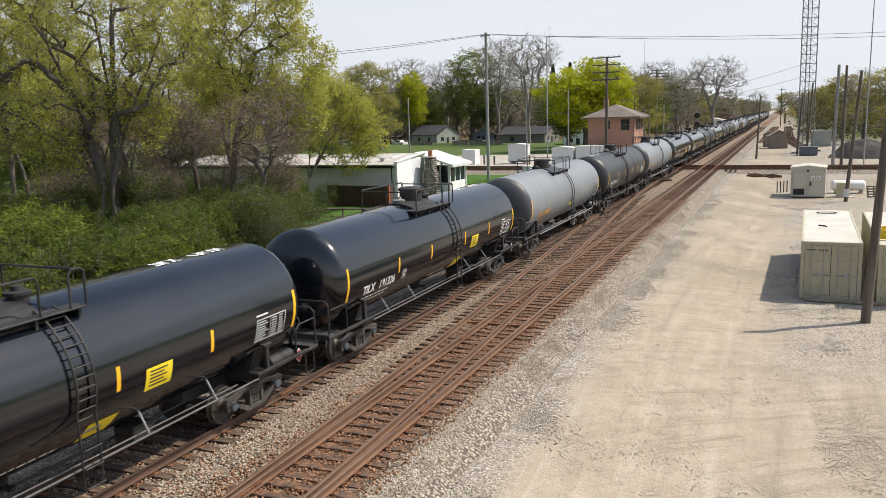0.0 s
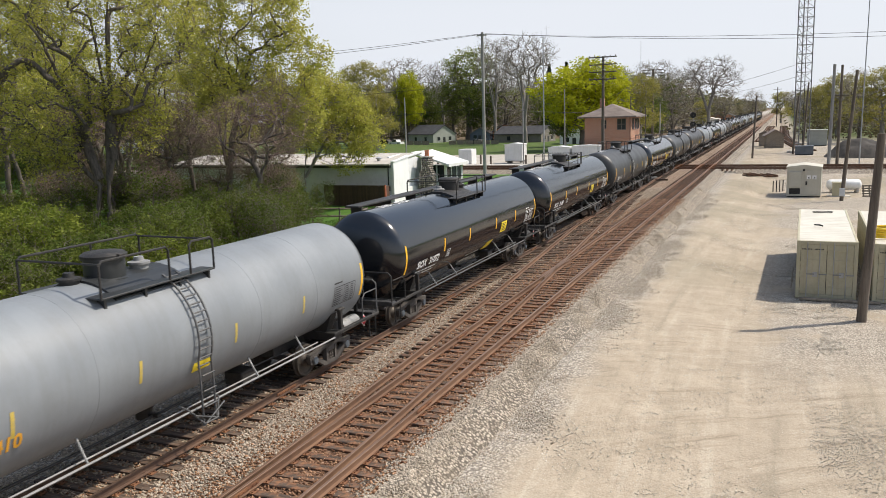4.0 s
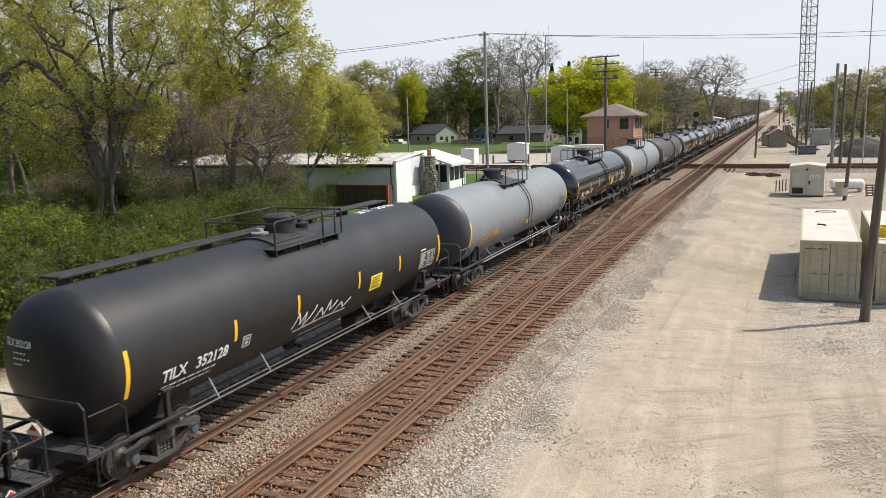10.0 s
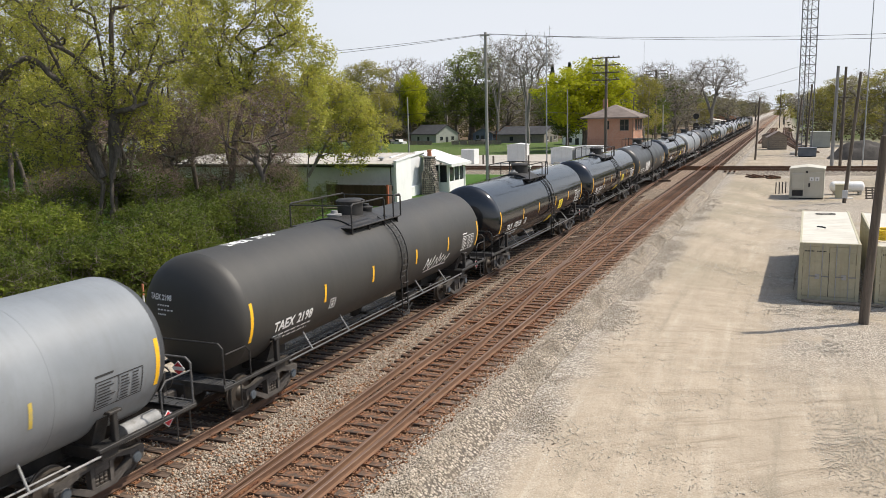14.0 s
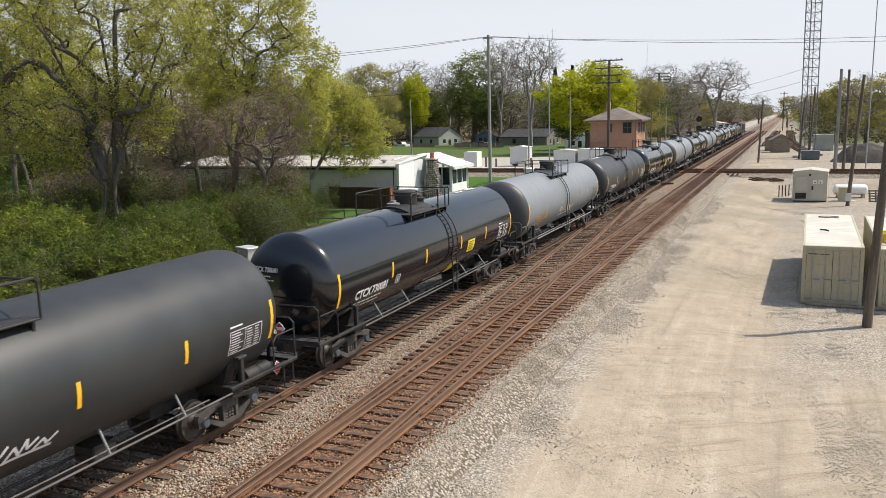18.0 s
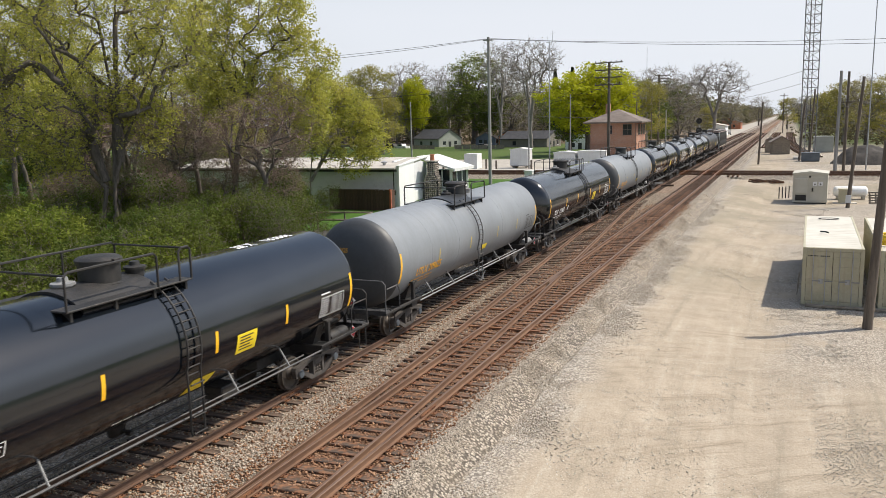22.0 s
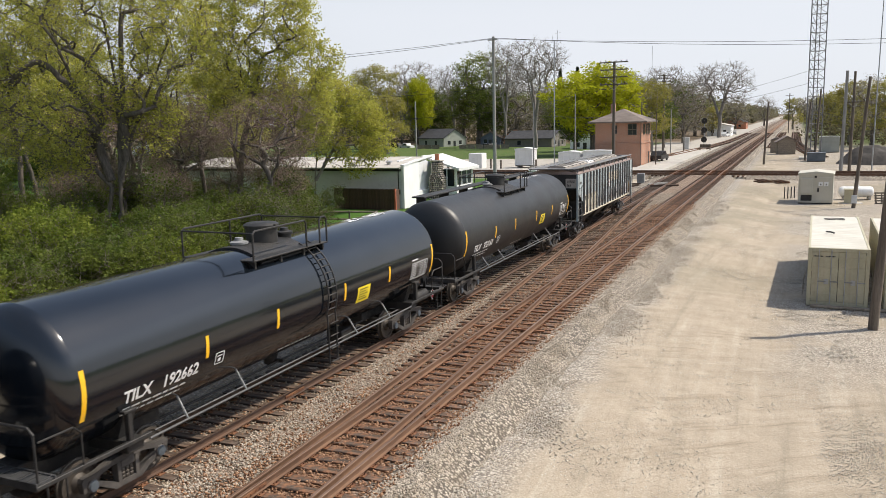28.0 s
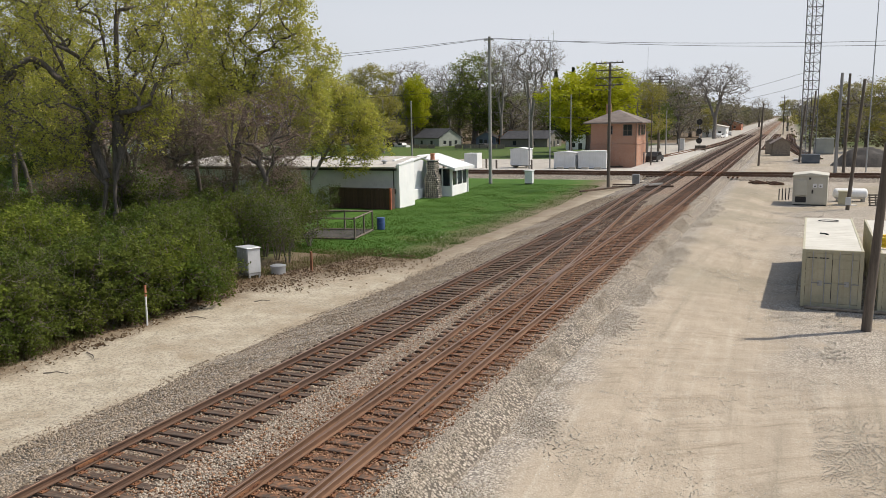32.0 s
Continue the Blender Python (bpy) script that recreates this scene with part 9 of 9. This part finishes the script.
plant(P_YOUNG, -66.0, 74.0, 19.0, 260)
plant(P_YOUNG, -60.0, 92.0, 17.0, 330)
plant(P_BARE, -72.0, 88.0, 14.0, 50)
plant(P_YOUNG, -80.0, 84.0, 19.0, 100)
plant(P_BARE, -64.0, 64.0, 13.0, 220)
plant(P_BARE, -90.0, 100.0, 15.0, 300)
plant(P_YOUNG, -74.0, 104.0, 17.0, 60)
plant(P_BARE, -62.0, 108.0, 13.0, 170)
plant(P_YOUNG, -96.0, 92.0, 18.0, 40)
# thicket along the path
edge = ((-12.7, 17.4), (-12.6, 19.4), (-12.8, 21.4), (-12.5, 23.4), (-12.4, 25.4), (-12.1, 27.4), (-12.3, 29.2), (-13.6, 31.2), (-15.6, 33.2), (-17.4, 35.2), (-18.4, 37.8))
for k, (x, y) in enumerate(edge):
    plant(P_BUSH3 if k in (0, 5) else P_BUSH2 if k % 3 == 2 else P_BUSH, x - 0.5, y, rp.uniform(3.2, 3.9), rp.uniform(0, 360))
    plant(P_LOW, x + 0.2, y + 0.9, rp.uniform(1.3, 1.9), rp.uniform(0, 360))
    plant(P_BUSH2 if k % 2 else P_BUSH, x - 2.7, y + 1.0, rp.uniform(3.0, 3.9), rp.uniform(0, 360))
for k in range(30):
    x, y = rp.uniform(-26, -17.5), rp.uniform(15, 39)
    plant((P_BUSH, P_BUSH2, P_BUSH)[k % 3], x - 0.15 * (y - 17), y, rp.uniform(2.6, 3.4) if y > 24 else rp.uniform(3.2, 4.0), rp.uniform(0, 360))
for x, y, h in ((-17.0, 43.2, 3.6), (-19.4, 41.4, 3.8), (-16.2, 45.4, 3.4), (-20.6, 44.6, 4.2), (-18.4, 46.6, 3.6), (-22.0, 42.0, 4.0), (-19.0, 38.8, 3.4), (-21.0, 39.6, 3.6)):
    plant(P_BUSH2, x, y, h, rp.uniform(0, 360))
for x, y in ((-20.6, 27.4), (-22.0, 29.6), (-24.6, 32.0)):
    plant(P_BUSH3, x, y, 3.9, rp.uniform(0, 360))
for k in range(70):
    y = rp.uniform(36, 63)
    x = -21.5 - rp.random() ** 1.3 * (34 - 0.25 * (y - 36)) - 0.1 * (y - 36)
    plant((P_BUSH, P_BUSH2, P_BUSH, P_SPRIG, P_BUSH2)[k % 5], x, y, rp.uniform(2.2, 3.2) + (1.3 if k % 5 == 3 else 0), rp.uniform(0, 360))
for k in range(46):
    plant((P_BUSH, P_BUSH2, P_SPRIG)[k % 3], rp.uniform(-120, -51), rp.uniform(58, 125), rp.uniform(3.0, 6.0), rp.uniform(0, 360))
for x, y, h, a in ((-34.0, 46.5, 6.0, 10), (-37.5, 44.0, 5.5, 80), (-27.0, 44.5, 5.5, 150), (-25.5, 49.0, 6.5, 220), (-31.5, 50.0, 6.5, 300), (-41.0, 49.0, 6.0, 40), (-29.0, 57.0, 6.5, 120), (-45.0, 55.0, 7.0, 190), (-38.0, 56.0, 6.5, 260), (-21.5, 50.5, 5.5, 330)):
    plant(P_BARE, x, y, h, a, label="young bare twiggy tree in the thicket")
for k in range(16):
    plant(P_SPRIG, rp.uniform(-38, -21), rp.uniform(42, 61), rp.uniform(3.8, 5.5), rp.uniform(0, 360))
for x, y, h in ((-16.6, 41.0, 3.8), (-15.2, 40.2, 3.4), (-18.6, 42.0, 4.2), (-13.9, 39.4, 3.0)):
    plant(P_SPRIG, x, y, h, rp.uniform(0, 360))

# far trees: fewer, larger leaf clumps
F_GREEN = crown_tree("tree", "far round tree in fresh green leaf", 41, [[(0, 0, -0.2), (0, 0, 6.0), (0.3, 0, 11.0)]], [(0, 0, 12.0, 5.0, 5.0, 5.8, 120), (0, 0, 6.5, 4.0, 4.0, 3.2, 50)], 0.4, 0.03, 4, 9000, 0.2, 0.45, M_LEAF_GREEN, M_BARK, M_BARK, step=1.2)
F_SPRING = crown_tree("tree", "far tall tree with pale green spring leaves", 42, [[(0, 0, -0.2), (0, 0, 6.0), (0.4, 0, 12.0)]], [(-1.0, 0, 17.0, 4.0, 4.0, 4.0, 80), (2.0, 0, 13.0, 3.6, 3.6, 4.0, 70), (-1.5, 0, 10.0, 4.0, 4.0, 4.0, 60)], 0.45, 0.03, 5, 8500, 0.17, 0.4, M_LEAF_PALE, M_BARK, M_BARK, step=1.2)
F_GOLD = crown_tree("tree", "far tree with golden-green spring buds", 43, [[(0, 0, -0.2), (0, 0, 5.0), (-0.3, 0, 11.0)]], [(0, 0, 14.5, 3.8, 3.8, 4.0, 90), (0.5, 0, 8.0, 4.4, 4.4, 5.0, 90)], 0.35, 0.028, 5, 10000, 0.16, 0.4, M_LEAF_GOLD, M_BARK_PALE, M_BARK_PALE, step=1.2)
F_LIME = crown_tree("tree", "far maple in bright lime-yellow leaf", 47, [[(0, 0, -0.2), (0, 0, 4.0), (0.2, 0, 9.0)]], [(-1.2, 0, 12.8, 5.2, 5.2, 4.2, 110), (2.4, 0, 10.4, 4.8, 4.8, 4.6, 90), (-3.4, 0, 9.0, 3.8, 4.0, 4.0, 60), (0, 0, 6.5, 5.2, 5.2, 2.8, 60)], 0.4, 0.03, 4, 26000, 0.19, 0.42, M_LEAF_LIME, M_BARK, M_BARK, step=1.2)
F_BARE = crown_tree("tree", "far bare grey tree with spreading upright limbs", 53, [[(0, 0, -0.2), (0, 0, 5.5), (0.8, 0, 10.0), (2.2, 0.3, 15.0)], [(0, 0, 5.0), (-1.2, 0, 9.0), (-3.0, 0.4, 14.0)], [(0.1, 0, 6.0), (0.0, 1.2, 11.0), (-0.4, 2.0, 16.0)]],
    [(0, 0, 16.0, 6.0, 6.0, 4.0, 260), (-3.2, 0, 13.0, 3.4, 4.0, 4.0, 110), (3.6, 0, 12.6, 3.0, 4.0, 3.6, 90)], 0.34, 0.022, 8, 700, 0.12, 0.4, M_LEAF_BUD, M_BARK_PALE, M_BARK_PALE, twig_len=1.1, step=1.0)
F_RUDDY = crown_tree("tree", "far twiggy tree in brown bud", 57, [[(0, 0, -0.2), (0, 0, 4.0), (0.4, 0, 9.0)], [(0, 0, 2.0), (-1.5, 0, 7.0)], [(0, 0, 2.5), (1.5, 0.5, 8.0)]],
    [(0, 0, 13.0, 4.2, 4.2, 5.0, 140), (0, 0, 6.5, 4.8, 4.8, 4.2, 120)], 0.3, 0.022, 10, 3200, 0.13, 0.5, M_LEAF_BUD, M_BARK, M_BARK_PALE, twig_len=1.2, step=1.2)


def conifer(h=24.0):
    ob = thing("conifer", pose(0, -400, -60), "far dark pointed conifer", "tree")
    part("trunk", Build().tube([(0, 0, 0), (0, 0, h)], 0, 8, taper=[0.3, 0.04]).mesh("trunk", M_BARK), ob)
    rng = np.random.default_rng(5)
    n = 3500
    z = h * (0.12 + 0.88 * rng.random(n) ** 0.8)
    a = rng.uniform(0, 2 * math.pi, n)
    rad = (h - z) * 0.13 * rng.uniform(0.3, 1.1, n) + 0.1
    tips = np.stack([rad * np.cos(a), rad * np.sin(a), z - rad * 0.35], -1)
    part("crown", leaves_mesh("crown", tips, 8000, 0.26, 0.12, M_LEAF_DARK, 5), ob)
    ob["span"], ob["tall"] = 2.4, h
    return ob


F_CONIFER = conifer()
cedar = plant(F_CONIFER, -52.0, 61.5, 10.0, 0, 7.0, label="dark green cedar behind the old tree")
cedar.name = "cedar"
FAR = {"green": F_GREEN, "spring": F_SPRING, "gold": F_GOLD, "lime": F_LIME, "bare": F_BARE, "ruddy": F_RUDDY, "conifer": F_CONIFER}
for kind, x, y, h, w in (
        ("bare", -120.9, 240, 24.8, 6.5), ("gold", -88.2, 190, 21.7, 11.1), ("gold", -78.2, 176, 13.8, 8.6), ("bare", -111.5, 262, 27.4, 18.6), ("lime", -94.4, 228, 20.7, 8.1),
        ("bare", -92.0, 252, 25.5, 10.7), ("spring", -79.6, 243, 27.7, 15.2), ("bare", -61.5, 216, 27.9, 10.5), ("bare", -49.8, 206, 27.4, 15.0), ("lime", -25.2, 165, 17.8, 14.9),
        ("conifer", -55.2, 250, 22.6, 5.0), ("conifer", -51.0, 255, 23.2, 5.0), ("conifer", -42.8, 248, 23.6, 5.5), ("bare", -30.2, 232, 19.5, 7.7), ("bare", -28.3, 285, 23.7, 14.8),
        ("gold", -15.2, 176, 14.7, 7.5), ("ruddy", -15.4, 232, 17.0, 13.2), ("bare", -10.2, 282, 23.9, 18.0), ("gold", -14.0, 300, 9.9, 10.0), ("ruddy", -14.3, 420, 15.8, 16.6),
        ("ruddy", -98.4, 225, 19.0, 8.1), ("green", -100.2, 205, 16.1, 9.8), ("green", -101.1, 262, 18.3, 12.0), ("ruddy", -110.2, 275, 21.0, 14.7), ("spring", -86.1, 246, 16.6, 11.1),
        ("green", -72.6, 236, 18.5, 10.5), ("ruddy", -66.6, 240, 20.1, 14.1), ("spring", -48.1, 225, 14.3, 9.7), ("green", -33.1, 182, 11.1, 7.8), ("ruddy", -61.4, 260, 18.9, 15.0),
        ("green", -22.6, 172, 11.4, 6.0), ("ruddy", -30.9, 250, 15.1, 10.4), ("green", -16.1, 200, 10.9, 6.3), ("ruddy", -108.7, 210, 18.8, 10.1), ("ruddy", -106.0, 190, 15.9, 10.8),
        ("bare", -103.3, 170, 18.7, 11.3), ("gold", -107.8, 160, 17.2, 12.2), ("bare", -113.0, 150, 20.8, 13.1), ("spring", -126.4, 150, 17.5, 13.5), ("ruddy", -142.5, 150, 19.4, 15.3),
        ("bare", -153.9, 145, 22.2, 16.7), ("spring", -161.4, 140, 18.3, 15.1), ("bare", -177.4, 140, 22.9, 17.1), ("gold", 24.6, 215, 14.3, 8.1), ("ruddy", 28.2, 200, 14.6, 9.3),
        ("gold", 30.6, 180, 14.2, 8.9), ("gold", 21.8, 260, 12.9, 8.2), ("bare", 17.5, 330, 13.1, 10.5), ("gold", 11.4, 400, 13.6, 12.9), ("ruddy", -4.7, 520, 16.8, 16.9)):
    plant(FAR[kind], x, y, h, rp.uniform(0, 360), w)
# a second rank behind them closes the belt
for k in range(46):
    y = 285 + 18 * (k % 3) + rp.uniform(-5, 5)
    x = -150 + 3.0 * k + rp.uniform(-2, 2)
    if x < -16:
        plant((F_RUDDY, F_BARE, F_GREEN, F_RUDDY, F_SPRING)[k % 5], x, y, rp.uniform(15, 20), rp.uniform(0, 360), rp.uniform(13, 17))
# distant woods on both sides of the line, one joined mass of clumps
rng = np.random.default_rng(12)
pts = []
for k in range(520):
    y = rng.uniform(330, 1500)
    s = rng.choice([-1, 1])
    x = s * (24 + 90 * rng.random() ** 1.8 + 0.02 * (y - 300)) + (0 if s > 0 else -4)
    if s > 0 and y < 420:
        x += 12
    if k % 2 and y > 420:
        x = s * (15 + 22 * rng.random()) - (2 if s < 0 else -3)
    h = rng.uniform(10, 17)
    q = rng.normal(0, 1, (90, 3))
    q = q / np.linalg.norm(q, axis=1)[:, None] * rng.uniform(0.4, 1.0, 90)[:, None] ** 0.5
    pts.append(np.stack([x + q[:, 0] * h * 0.42, y + q[:, 1] * h * 0.42, h * 0.5 + q[:, 2] * h * 0.52 - 0.8], -1))
for k in range(170):
    # a wooded rise closes the line's end
    x, y = rng.uniform(-420, 420), rng.uniform(2300, 2700)
    q = rng.normal(0, 1, (40, 3))
    q = q / np.linalg.norm(q, axis=1)[:, None] * rng.uniform(0.4, 1.0, 40)[:, None] ** 0.5
    pts.append(np.stack([x + q[:, 0] * 26, y + q[:, 1] * 20, 8 + q[:, 2] * (14 + 0.02 * abs(x - 40)), ], -1))
for k in range(60):
    x, y = rng.uniform(-340, -100), rng.uniform(255, 330)
    h = rng.uniform(15, 24)
    q = rng.normal(0, 1, (130, 3))
    q = q / np.linalg.norm(q, axis=1)[:, None] * rng.uniform(0.3, 1.0, 130)[:, None] ** 0.5
    pts.append(np.stack([x + q[:, 0] * h * 0.4, y + q[:, 1] * h * 0.4, h * 0.52 + q[:, 2] * h * 0.5 - 0.8], -1))
pts = np.concatenate(pts)
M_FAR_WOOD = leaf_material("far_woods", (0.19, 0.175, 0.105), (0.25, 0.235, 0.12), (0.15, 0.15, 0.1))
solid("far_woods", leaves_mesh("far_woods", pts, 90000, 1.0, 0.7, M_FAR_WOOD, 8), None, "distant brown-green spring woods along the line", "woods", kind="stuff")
# hedge and scrub between the houses
pts = []
for k in range(110):
    y = rng.uniform(245, 275)
    x = 13 - (y) * rng.uniform(0.12, 0.78)
    if x > -20:
        continue
    q = rng.normal(0, 1, (40, 3)) * (2.0, 2.0, 1.2)
    pts.append(q * (1.4, 1.2, 1.6) + (x, y, 1.8))
for k in range(60):
    x, y = rng.uniform(17, 60), rng.uniform(188, 250)
    pts.append(rng.normal(0, 1, (60, 3)) * (2.2, 2.2, 2.2) + (x, y, 2.4))
M_SCRUB = leaf_material("brown_scrub", (0.1, 0.085, 0.05), (0.13, 0.12, 0.055), (0.075, 0.07, 0.04))
solid("scrub", leaves_mesh("scrub", np.concatenate(pts), 22000, 0.34, 0.6, M_SCRUB, 9), None, "low brown-green scrub between the houses", "scrub", kind="stuff")


# grass blades and weeds where lawn, path and woods meet
def blades(name, count, spot, lo, hi, mat, label, seed, lean=0.35, wide=0.012):
    rng = np.random.default_rng(seed)
    p = spot(rng, count)
    h = rng.uniform(lo, hi, count)[:, None]
    a = rng.uniform(0, 2 * math.pi, count)
    side = np.stack([np.cos(a), np.sin(a), np.zeros(count)], -1) * wide * (1 + h)
    tip = np.concatenate([rng.normal(0, lean, (count, 2)) * h, h], 1)
    v = np.stack([p - side, p + side, p + tip], 1)
    solid(name, raw_mesh(name, v.reshape(-1, 3), np.arange(3 * count).reshape(-1, 3), mat), None, label, "grass", kind="stuff")


def lawn_spot(rng, n):
    y = 43 + 50 * rng.random(n) ** 1.5
    x = rng.uniform(-21, -6.8, n) - 0.0
    return np.stack([x, y, np.array([ground_z(a, b) for a, b in zip(x, y)]) - 0.02], -1)


def rim_spot(rng, n):
    t = rng.random(n)
    y = 17 + 28 * t
    x = np.interp(y, [17, 25, 33, 38, 45], [-11.2, -12.2, -13.6, -12.0, -9.6]) - np.abs(rng.normal(0, 1.6, n))
    return np.stack([x, y, np.full(n, -1.07)], -1)


blades("lawn_grass", 60000, lawn_spot, 0.05, 0.14, M_GRASS, "short green lawn grass", 1, wide=0.02)
blades("weeds", 9000, rim_spot, 0.08, 0.4, M_WEED, "dry grass and weeds along the path", 2)


def litter_spot(rng, n):
    y = 17 + 27 * rng.random(n) ** 0.7
    x = np.interp(y, [17, 25, 33, 38, 45], [-11.0, -11.8, -12.6, -10.6, -8.6]) - rng.uniform(-1.2, 4.0, n) + np.where(y > 32, np.abs(rng.normal(0, 1.6, n)), 0)
    return np.stack([x, y, np.full(n, -1.02)], -1)


rng = np.random.default_rng(31)
solid("leaf_litter", leaves_mesh("leaf_litter", litter_spot(rng, 9000) + np.array((0, 0, -0.0)), 14000, 0.06, 0.06, leaf_material("dead_leaves", (0.16, 0.11, 0.07), (0.24, 0.17, 0.1), (0.1, 0.07, 0.05)), 4, floor=-1.08), pose(0, 0, -0.02), "brown dead leaves and twigs under the bushes", "leaf litter", kind="stuff")
for k, (x, y, ln, a) in enumerate(((-9.6, 18.6, 0.9, 20), (-10.2, 21.0, 1.3, -30), (-10.4, 26.5, 1.0, 10), (-9.4, 30.0, 0.7, 40))):
    solid("fallen_branch", Build().tube([(0, 0, 0.03), (ln * 0.5, 0.05, 0.07), (ln, -0.05, 0.03)], 0, 6, taper=[0.022, 0.018, 0.008]).mesh("fallen_branch", M_BARK), pose(x, y, -1.03, 0, 0, a), "dark fallen branch lying on the path", "branch", "fallen branches")
for proto in (P_OLD, P_DOME, P_SIDE, P_YOUNG, P_BARE, P_BUSH, P_BUSH2, P_BUSH3, P_LOW, P_SPRIG, F_GREEN, F_SPRING, F_GOLD, F_LIME, F_BARE, F_RUDDY, F_CONIFER):
    discard(proto)


# ---- what moves ----
def motions():
    for car, start in cars:
        walk(car, [(t, pose(0, start - SPEED * t, 0)) for t in (0.0, 16.0, 32.0)])


motions()
